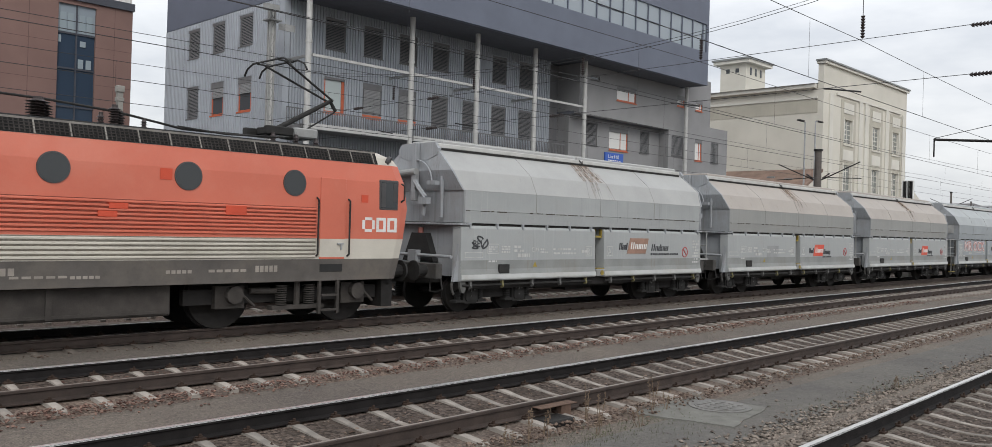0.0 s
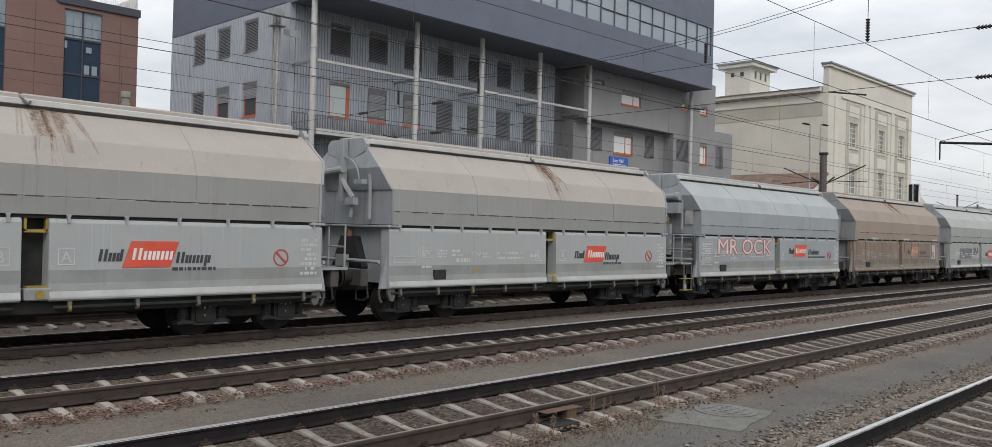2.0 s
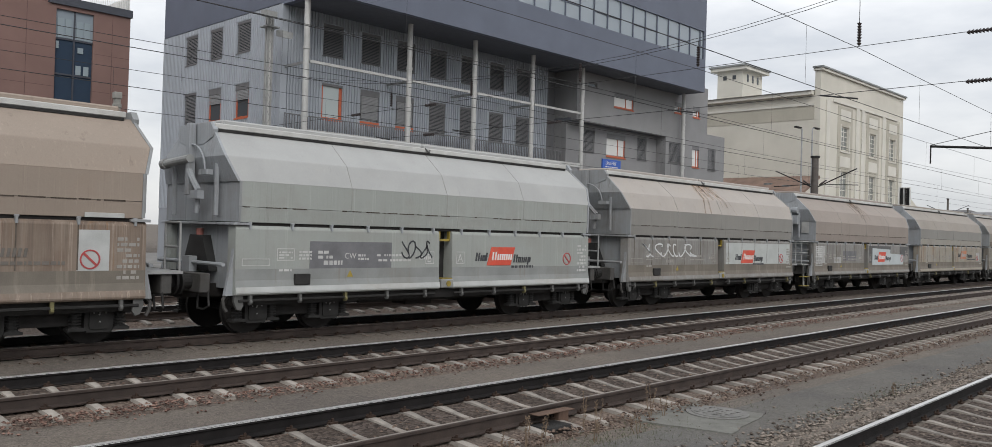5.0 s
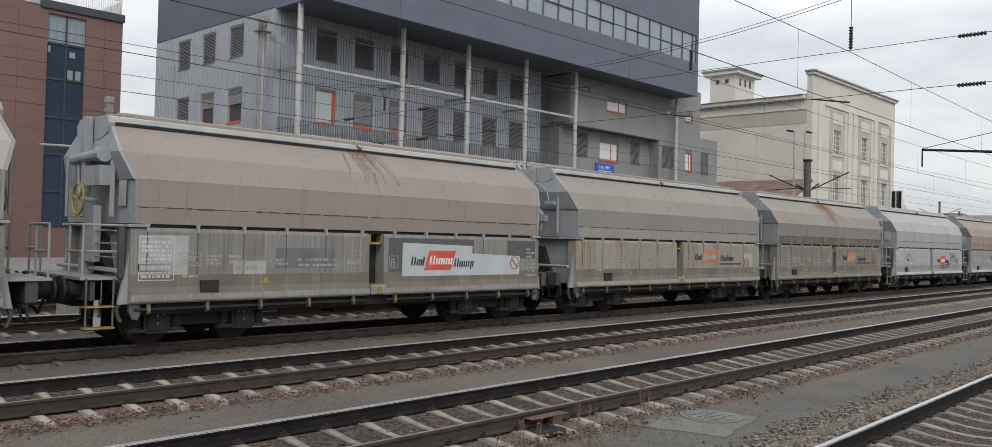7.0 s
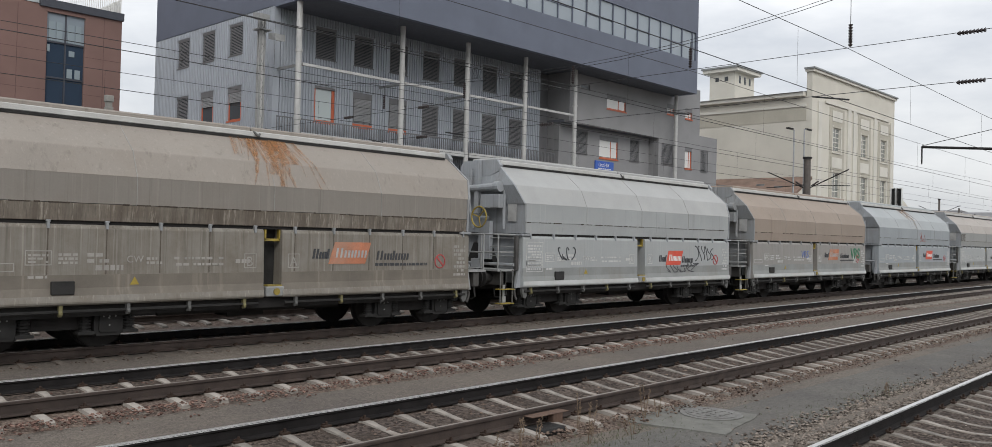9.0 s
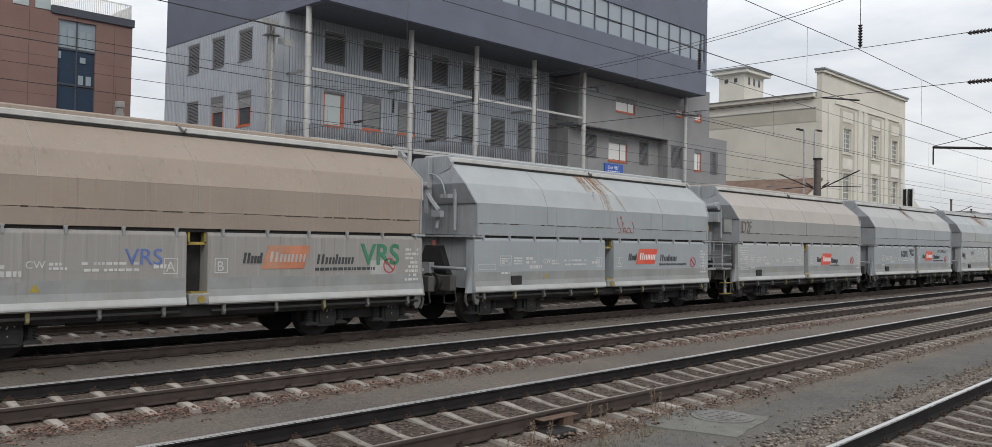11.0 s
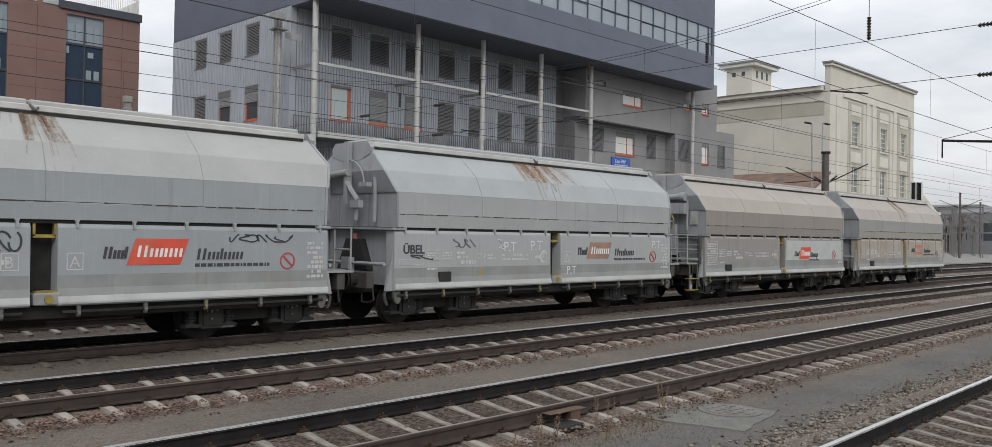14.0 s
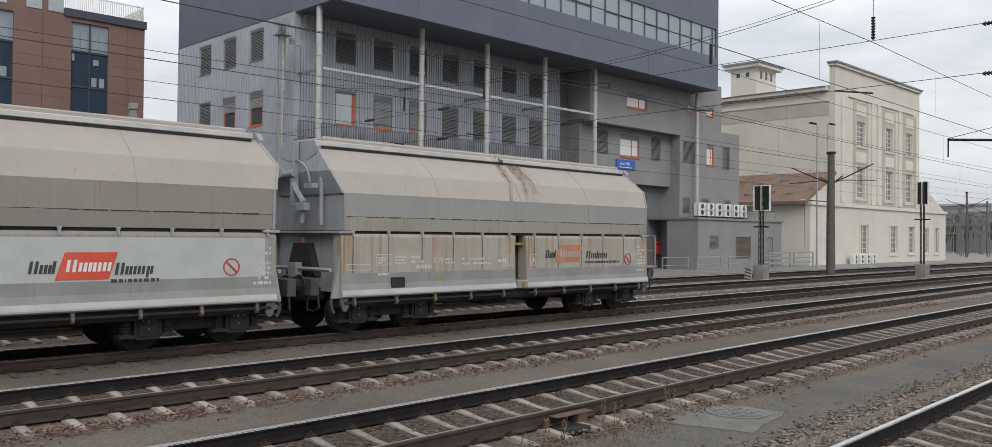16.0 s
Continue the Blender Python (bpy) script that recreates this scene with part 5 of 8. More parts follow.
    for y in (-1.3, -0.7, 0.7, 1.3):
        put("rail_post", WM["rail_post"], M["pale_steel"], deck, pose(0, y, 0))
    for z in (0, -0.45):
        put("hand_rail", WM["hand_rail"], M["pale_steel"], deck, pose(0, 0, z))
        put("hand_rail", WM["hand_rail_far"], M["pale_steel"], deck, pose(0, 0, z))
    p("roof_hook", "roof_hook", M["dull_steel"])
    for z in (1.36, 1.6, 1.84, 2.06):
        put("end_rung", WM["end_rung"], M["pale_steel"], deck, pose(0, 0, z))
    p("end_bracket", "end_bracket", M["frame_steel"], brake)
    p("step_plate", "step_plate", M["pale_steel"], brake)
    ps = p("platform_steps", "platform_steps", M["dull_steel"], brake)
    for z in (0, 0.36):
        put("step_tread", WM["step_tread"], M["yellow"], ps, pose(0, 0, z))
    p("hand_wheel", "hand_wheel", M["yellow"], brake @ pose(-0.19, 0, 0), "yellow brake hand wheel")
    p("brake_gear", "brake_gear", steel, brake @ pose(-0.17, 0, 0))
    p("notice_plate", "notice_plate", M["dim_white"], brake)
    for x in (-3.85, 3.85):
        b = p("bogie_frame", "bogie_frame", M["grime"], pose(x, 0, 0))
        for dx in (-0.85, 0.85):
            put("axle_box", WM["axle_box"], M["iron"], b, pose(dx, 0, 0))
            put("axle_box", WM["axle_box"], M["iron"], b, pose(-dx, 0, 0, 0, 0, 180))
            put("axle_bolts", WM["axle_bolts"], M["bolt"], b, pose(dx, 0, 0))["kind"] = "stuff"
            WHEELS.append((put("wheelset", WM["wheelset"], M["grime"], b, pose(dx, 0, 0.46)), dx, 0.46))
    # markings on the flaps
    red, ink = {"red": (M["red_logo"], M["ink"]), "tan": (M["tan_logo"], M["ink"]), "orange": (M["orange_logo"], M["dim_ink"] if n == 4 else M["ink"]), "board": (M["red_logo"], M["ink"])}[style]
    if style == "board":
        put("logo_board", shared("logo_board", lambda: board_bm()), M["board_pale"], root)
        for k, (a, b_) in enumerate(((0.32, 2.95), (4.15, 5.2))):
            put("painted_patch", shared("board_patch_%d" % k, lambda a=a, b_=b_: flat_bar(a, b_, 1.17 if b_ < 3 else 1.6, 2.05, -1.5035)), M["dark_patch"], root)
    long = logo == "long"
    lx, lz = (0.0, 0.0) if not long else (-0.06, 0.12)
    wide_by = 0.1 if long else 0.0
    put("logo_field", shared("logo_field" + logo, lambda: skew_bm(1.36 + lx, 2.2 + lx + wide_by, 1.33 + lz, 1.78 + lz, 0.15, -1.511)), red, root, None, "slanted red logo field")
    put("logo_bar", shared("logo_inner" + logo, lambda: mark_bm("oxixx", 1.5 + lx, 2.24 + lx + wide_by, 1.46 + lz, 0.15, 0.2, 0.05, -1.516)), M["white"] if style != "orange" else M["dim_white"], root)
    put("logo_bar", shared("logo_left" + logo, lambda: mark_bm("oxil", 0.95 + lx, 1.36 + lx, 1.44 + lz, 0.14, 0.2, 0.046, -1.512)), ink, root)
    if long:
        put("logo_bar", shared("logo_right_long", lambda: mark_bm("oxilxix", 2.52, 3.46, 1.53, 0.14, 0.2, 0.046, -1.512)), ink, root)
        put("small_writing", shared("logo_sub_long", lambda: bars_bm(5, 2.52, 1.4, 1.5, 0.1, 1, 0.97)), ink, root)["kind"] = "stuff"
    else:
        put("logo_bar", shared("logo_right_short", lambda: mark_bm("oixxp", 2.28, 2.95, 1.4, 0.14, 0.2, 0.046, -1.512)), ink, root)
        put("small_writing", shared("logo_sub_short", lambda: bars_bm(6, 2.24, 1.265, 0.84, 0.1, 1, 0.97)), ink, root)["kind"] = "stuff"

    def no_entry():
        bm = bmesh.new()
        c = (4.41, 1.49)
        for i in range(20):
            a, b2 = i * math.pi / 10, (i + 1) * math.pi / 10
            prism(bm, [(c[0] + r_ * math.cos(t_), c[1] + r_ * math.sin(t_)) for r_, t_ in ((0.14, a), (0.165, a), (0.165, b2), (0.14, b2))], -1.512, -1.5, "y")
        prism(bm, [(4.3, 1.57), (4.325, 1.595), (4.52, 1.41), (4.495, 1.385)], -1.513, -1.5, "y")
        return bm
    put("prohibition_mark", shared("prohibition_mark", no_entry), M["sign_red"], root)
    wr = M["dusty_mark"] if paint in (P_DIRTY, P_DARK, P_BROWN, P_RUST) else M["pale_mark"]
    put("small_writing", shared("small_writing_right", lambda: bars_bm(11, 4.85, 1.15, 0.38, 0.75, 8)), wr, root)["kind"] = "stuff"
    put("marking_box", shared("marking_box_left", lambda: frame_bm(-5.2, -4.6, 1.36, 1.5)), wr, root)
    for k, (a, b_, c, d, r) in enumerate(((-4.4, 1.5, 0.3, 0.16, 3), (-3.95, 1.48, 0.3, 0.2, 3), (-3.5, 1.5, 0.38, 0.2, 2), (-3.5, 1.37, 0.6, 0.15, 1), (-2.0, 1.55, 0.95, 0.075, 1), (-2.05, 1.44, 1.0, 0.075, 1), (-0.8, 1.48, 0.3, 0.12, 1), (-4.4, 1.25, 0.3, 0.07, 1), (-2.5, 1.47, 0.28, 0.15, 2))):
        put("small_writing", shared("small_writing_%d" % k, lambda a=a, b_=b_, c=c, d=d, r=r, k=k: bars_bm(20 + k, a, b_, c, d, r, 0.9)), wr, root)["kind"] = "stuff"
    put("marking_box", shared("marking_box_a", lambda: frame_bm(-4.45, -4.05, 1.46, 1.7)), wr, root)
    put("marking_box", shared("marking_box_b", lambda: frame_bm(0.34, 0.6, 1.38, 1.66)), wr, root)
    put("marking_box", shared("marking_box_c", lambda: frame_bm(-0.62, -0.36, 1.38, 1.66)), wr, root)
    for x, c in ((0.38, "B" if turned else "A"), (-0.58, "A" if turned else "B")):
        put("letter", word(c, 0.26), wr, root, pose(x, -1.504, 1.42))
    put("letter", word("CW", 0.17), wr, root, pose(-2.85, -1.504, 1.5))
    put("label_holder", shared("label_holder", lambda: boxes((-4.06, -3.7, -1.56, -1.49, 0.98, 1.2), w=0.01)), M["iron"], root)

    def tri():
        bm = bmesh.new()
        prism(bm, [(-2.78, 1.12), (-2.62, 1.12), (-2.7, 1.26)], -1.508, -1.5, "y")
        return bm
    put("warning_mark", shared("warning_mark", tri), M["yellow"], root)
    for nm, make, mat, m in extras:
        x_ = put(nm, make, mat, root, m)
        if nm in ("rust_stain", "marking_table", "spray_tag"):
            x_["kind"] = "stuff"
    ROLLING.append((root, FIRST + SPACING * n + SLACK[n], Matrix()))
    return root


M["chipped"] = surface("chipped_dark_edge", (0.075, 0.058, 0.046), 0.85, var=0.4, scale=9)
M["bolt"] = surface("worn_bolt_heads", (0.3, 0.3, 0.29), 0.5, 0.3, 0.2)
M["knob_red"] = surface("faded_red_knob", (0.3, 0.12, 0.1), 0.7, var=0.3)
M["rib_dirt"] = surface("dirt_filled_panel_rib", (0.12, 0.1, 0.082), 0.85, var=0.35, scale=6)
M["board_pale"] = surface("pale_blue_board", (0.44, 0.48, 0.49), 0.6, var=0.08, scale=2, stain=(0.38, 0.4, 0.4), stain_amt=0.3)
M["dark_patch"] = surface("dark_grey_overpaint", (0.1, 0.1, 0.102), 0.7, var=0.15, scale=2, streak=(0.16, 0.15, 0.14), streak_amt=0.25)
M["rail_pale"] = surface("pale_roof_rail", (0.5, 0.5, 0.485), 0.6, var=0.15, scale=2, stain=(0.35, 0.33, 0.3), stain_amt=0.3)
M["lip"] = surface("pale_flap_lip", (0.44, 0.452, 0.445), 0.6, var=0.15, scale=2, stain=(0.33, 0.31, 0.28), stain_amt=0.35)
M["dull_steel"] = surface("dull_grey_fitting", (0.12, 0.12, 0.116), 0.7, 0.1, 0.25)
M["band"] = surface("darker_grey_band", (0.25, 0.26, 0.255), 0.65, var=0.15, scale=1.5, stain=(0.2, 0.19, 0.17), stain_amt=0.4, streak=(0.2, 0.18, 0.15), streak_amt=0.3)
M["band_brown"] = surface("brown_dusted_band", (0.17, 0.15, 0.125), 0.75, var=0.2, scale=1.5, streak=(0.27, 0.235, 0.195), streak_amt=0.35)
M["seam"] = surface("dusty_seam", (0.33, 0.325, 0.31), 0.8, var=0.2)
# dark tone for the set-back post between the flaps
M["post"] = surface("dark_gap_post", (0.045, 0.045, 0.045), 0.8, var=0.3)
M["pale_steel"] = surface("pale_grey_fitting", (0.3, 0.305, 0.3), 0.6, 0.1, 0.2)
M["pale_mark"] = surface("pale_stencil_paint", (0.5, 0.5, 0.49), 0.7, var=0.2)
M["hinge_yellow"] = surface("grimy_yellow_hinge", (0.19, 0.17, 0.075), 0.75, var=0.35, scale=8, stain=(0.07, 0.065, 0.05), stain_amt=0.5)
M["frame_steel"] = surface("sooty_frame_steel", (0.085, 0.083, 0.08), 0.7, 0.1, 0.3, 3, 40, 0.1, stain=(0.04, 0.035, 0.03), stain_amt=0.5)
M["dusty_mark"] = surface("dust_covered_stencil_paint", (0.33, 0.315, 0.29), 0.8, var=0.25)
M["grime_pale"] = surface("pale_grime_patch", (0.3, 0.31, 0.31), 0.7, var=0.15)
M["fresh_panel"] = surface("clean_grey_panel", (0.42, 0.44, 0.43), 0.6, var=0.08)
STEEL_P = wagon_paint("wagon_end_grey", (0.345, 0.365, 0.385), (0.25, 0.25, 0.25), 0.35, 0, 3)
STEEL_D = wagon_paint("wagon_end_dirty", (0.29, 0.305, 0.315), (0.23, 0.22, 0.21), 0.4, 0, 4)
P_CLEAN = wagon_paint("wagon_clean_grey", (0.38, 0.397, 0.398), (0.32, 0.322, 0.312), 0.2, 0, 1)
P_BLUE = wagon_paint("wagon_pale_blue_grey", (0.325, 0.353, 0.37), (0.275, 0.288, 0.294), 0.2, 0, 2)
P_GREEN = wagon_paint("wagon_grey_green", (0.35, 0.37, 0.35), (0.27, 0.27, 0.25), 0.3, 0, 5)
P_DIRTY = wagon_paint("wagon_streaky_grey", (0.275, 0.271, 0.26), (0.175, 0.158, 0.137), 0.52, 0.1, 6)
P_RUST = wagon_paint("wagon_rusty_streaked", (0.33, 0.315, 0.275), (0.21, 0.175, 0.13), 0.38, 1.1, 7)
P_PALE_RUST = wagon_paint("wagon_pale_rust_streaked", (0.4, 0.385, 0.34), (0.29, 0.25, 0.195), 0.32, 0.9, 13)
P_SOFT = wagon_paint("wagon_dusty_grey", (0.3, 0.29, 0.275), (0.26, 0.245, 0.225), 0.4, 0, 14)
P_DARK = wagon_paint("wagon_dark_streaked", (0.265, 0.25, 0.22), (0.16, 0.138, 0.112), 0.55, 0, 15)
P_BROWN = wagon_paint("wagon_brown_dirt", (0.3, 0.25, 0.205), (0.2, 0.15, 0.118), 0.7, 0.3, 8)
# upper facets: paint and dust tones, also lightened for light from above
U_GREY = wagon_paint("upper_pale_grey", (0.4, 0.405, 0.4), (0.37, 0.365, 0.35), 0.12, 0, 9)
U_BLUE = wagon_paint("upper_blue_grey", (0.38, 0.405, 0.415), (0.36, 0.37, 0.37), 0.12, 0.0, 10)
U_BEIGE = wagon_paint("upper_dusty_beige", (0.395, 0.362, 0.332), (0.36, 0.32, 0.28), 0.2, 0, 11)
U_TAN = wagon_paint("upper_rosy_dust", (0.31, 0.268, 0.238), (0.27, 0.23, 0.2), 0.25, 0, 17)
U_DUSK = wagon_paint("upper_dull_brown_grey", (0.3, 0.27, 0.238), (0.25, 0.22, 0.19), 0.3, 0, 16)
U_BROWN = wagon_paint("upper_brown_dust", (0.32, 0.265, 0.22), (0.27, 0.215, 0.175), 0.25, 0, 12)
# skirts: their own tones, also darkened for the dimmer upright faces
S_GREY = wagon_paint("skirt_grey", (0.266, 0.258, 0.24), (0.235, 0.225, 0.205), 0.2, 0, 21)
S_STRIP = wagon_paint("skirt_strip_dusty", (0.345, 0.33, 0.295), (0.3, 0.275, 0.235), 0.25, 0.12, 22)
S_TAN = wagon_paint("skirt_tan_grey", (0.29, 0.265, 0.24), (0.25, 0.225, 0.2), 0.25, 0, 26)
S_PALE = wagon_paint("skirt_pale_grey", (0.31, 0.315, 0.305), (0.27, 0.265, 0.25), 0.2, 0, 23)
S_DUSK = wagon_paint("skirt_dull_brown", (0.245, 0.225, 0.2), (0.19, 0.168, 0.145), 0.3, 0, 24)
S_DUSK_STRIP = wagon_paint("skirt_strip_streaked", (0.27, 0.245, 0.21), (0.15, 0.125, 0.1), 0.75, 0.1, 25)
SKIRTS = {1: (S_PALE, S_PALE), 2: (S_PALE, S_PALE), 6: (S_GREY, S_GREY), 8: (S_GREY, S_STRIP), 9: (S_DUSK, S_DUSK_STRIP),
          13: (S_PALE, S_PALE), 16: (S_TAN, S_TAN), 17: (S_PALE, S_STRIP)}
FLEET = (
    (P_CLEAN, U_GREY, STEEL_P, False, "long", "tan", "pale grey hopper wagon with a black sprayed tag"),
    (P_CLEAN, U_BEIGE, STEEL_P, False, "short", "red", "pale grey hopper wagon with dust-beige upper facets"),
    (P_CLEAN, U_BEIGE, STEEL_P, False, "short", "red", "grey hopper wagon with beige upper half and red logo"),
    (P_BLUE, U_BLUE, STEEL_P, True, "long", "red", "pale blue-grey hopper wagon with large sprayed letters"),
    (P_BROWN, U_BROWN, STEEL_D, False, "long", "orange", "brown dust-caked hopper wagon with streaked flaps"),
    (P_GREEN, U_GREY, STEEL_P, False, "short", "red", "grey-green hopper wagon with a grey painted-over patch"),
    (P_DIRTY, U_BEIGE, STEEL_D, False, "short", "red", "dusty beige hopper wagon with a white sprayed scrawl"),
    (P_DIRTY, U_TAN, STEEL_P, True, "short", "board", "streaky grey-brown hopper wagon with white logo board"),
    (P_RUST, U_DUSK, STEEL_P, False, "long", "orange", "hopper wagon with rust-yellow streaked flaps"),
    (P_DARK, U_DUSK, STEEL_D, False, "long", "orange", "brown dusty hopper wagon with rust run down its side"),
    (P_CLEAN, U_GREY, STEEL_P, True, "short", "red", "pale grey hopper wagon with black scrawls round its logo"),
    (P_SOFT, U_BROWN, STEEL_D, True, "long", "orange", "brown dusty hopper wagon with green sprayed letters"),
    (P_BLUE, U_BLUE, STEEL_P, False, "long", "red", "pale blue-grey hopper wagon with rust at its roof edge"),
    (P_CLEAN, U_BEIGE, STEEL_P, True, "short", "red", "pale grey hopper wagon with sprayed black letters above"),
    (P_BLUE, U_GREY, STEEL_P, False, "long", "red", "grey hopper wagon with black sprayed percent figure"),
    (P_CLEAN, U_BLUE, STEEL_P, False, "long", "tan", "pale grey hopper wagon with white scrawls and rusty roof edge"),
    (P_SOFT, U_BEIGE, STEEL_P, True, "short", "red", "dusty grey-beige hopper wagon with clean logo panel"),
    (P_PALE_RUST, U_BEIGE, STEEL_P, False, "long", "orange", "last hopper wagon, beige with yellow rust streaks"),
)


def rust_bm(seed, x0, w):
    """Rust runs from the roof edge down the slanting facets."""
    rnd_ = random.Random(seed)
    bm = bmesh.new()
    path = ((0.63, 3.985), (1.275, 3.445), (1.505, 2.96), (1.505, 2.5))
    for k in range(26):
        x, wd = x0 + rnd_.gauss(0, w * 0.36), rnd_.uniform(0.006, 0.05) if k > 5 else rnd_.uniform(0.06, 0.16)
        lean, reach = (x - x0) * 0.9 + rnd_.uniform(-0.12, 0.12) * w, rnd_.choice((0.5, 0.8, 1, 1, 1.5, 2.0))
        for i, ((y0, z0), (y1, z1)) in enumerate(zip(path, path[1:])):
            u = min(1.0, reach - i)
            if u <= 0:
                break
            e0, e1 = lean * i / 2, lean * (i + u) / 2
            y1, z1 = y0 + (y1 - y0) * u, z0 + (z1 - z0) * u
            o = 0.006 + 0.0004 * k
            t = 1 - 0.35 * i
            bm.faces.new([bm.verts.new(p_) for p_ in ((x + e0 - wd * t, -y0 - o, z0 + o), (x + e0 + wd * t, -y0 - o, z0 + o), (x + e1 + wd * (t - 0.3), -y1 - o, z1 + o), (x + e1 - wd * (t - 0.3), -y1 - o, z1 + o))])
    me = bpy.data.meshes.new("rust_runs")
    bm.to_mesh(me)
    bm.free()
    return me


def rust_mat(name, col, alpha):
    m, n, l, b = nodes_of(name)
    t = n.new("ShaderNodeTexCoord")
    f = noise_at(n, l, t.outputs["Object"], 1.0, 6, 0.7, (14, 14, 1.5))
    mr = n.new("ShaderNodeMapRange")
    mr.inputs["From Min"].default_value, mr.inputs["From Max"].default_value = 0.35, 0.7
    mr.inputs["To Max"].default_value = alpha
    l.new(f, mr.inputs["Value"])
    l.new(mr.outputs["Result"], b.inputs["Alpha"])
    b.inputs["Base Color"].default_value = (*col, 1)
    b.inputs["Roughness"].default_value = 0.9
    return m


M["rust_run"] = rust_mat("thin_rust_run", (0.32, 0.185, 0.095), 0.5)
M["rust_strong"] = rust_mat("bright_rust_run", (0.36, 0.175, 0.075), 0.6)
M["rust_faint"] = rust_mat("faint_rust_run", (0.25, 0.165, 0.11), 0.4)


def sw(seed, x0, z0, w, h, k=5, r=0.016):
    return mesh_of("scrawl", swirl_bm(seed, x0, z0, w, h, k, r))


def patch(x0, x1, z0, z1):
    return mesh_of("painted_patch", flat_bar(x0, x1, z0, z1, -1.503))


def table_marks():
    bm = frame_bm(-5.2, -4.55, 1.2, 1.98)
    b2 = bars_bm(77, -5.15, 1.25, 0.55, 0.68, 9, 0.9)
    me = bpy.data.meshes.new("t")
    b2.to_mesh(me)
    b2.free()
    bm.from_mesh(me)
    return mesh_of("marking_table", bm)


TABLE = table_marks()
I = Matrix()


def at(x, z, y=-1.508):
    return pose(x, y, z)


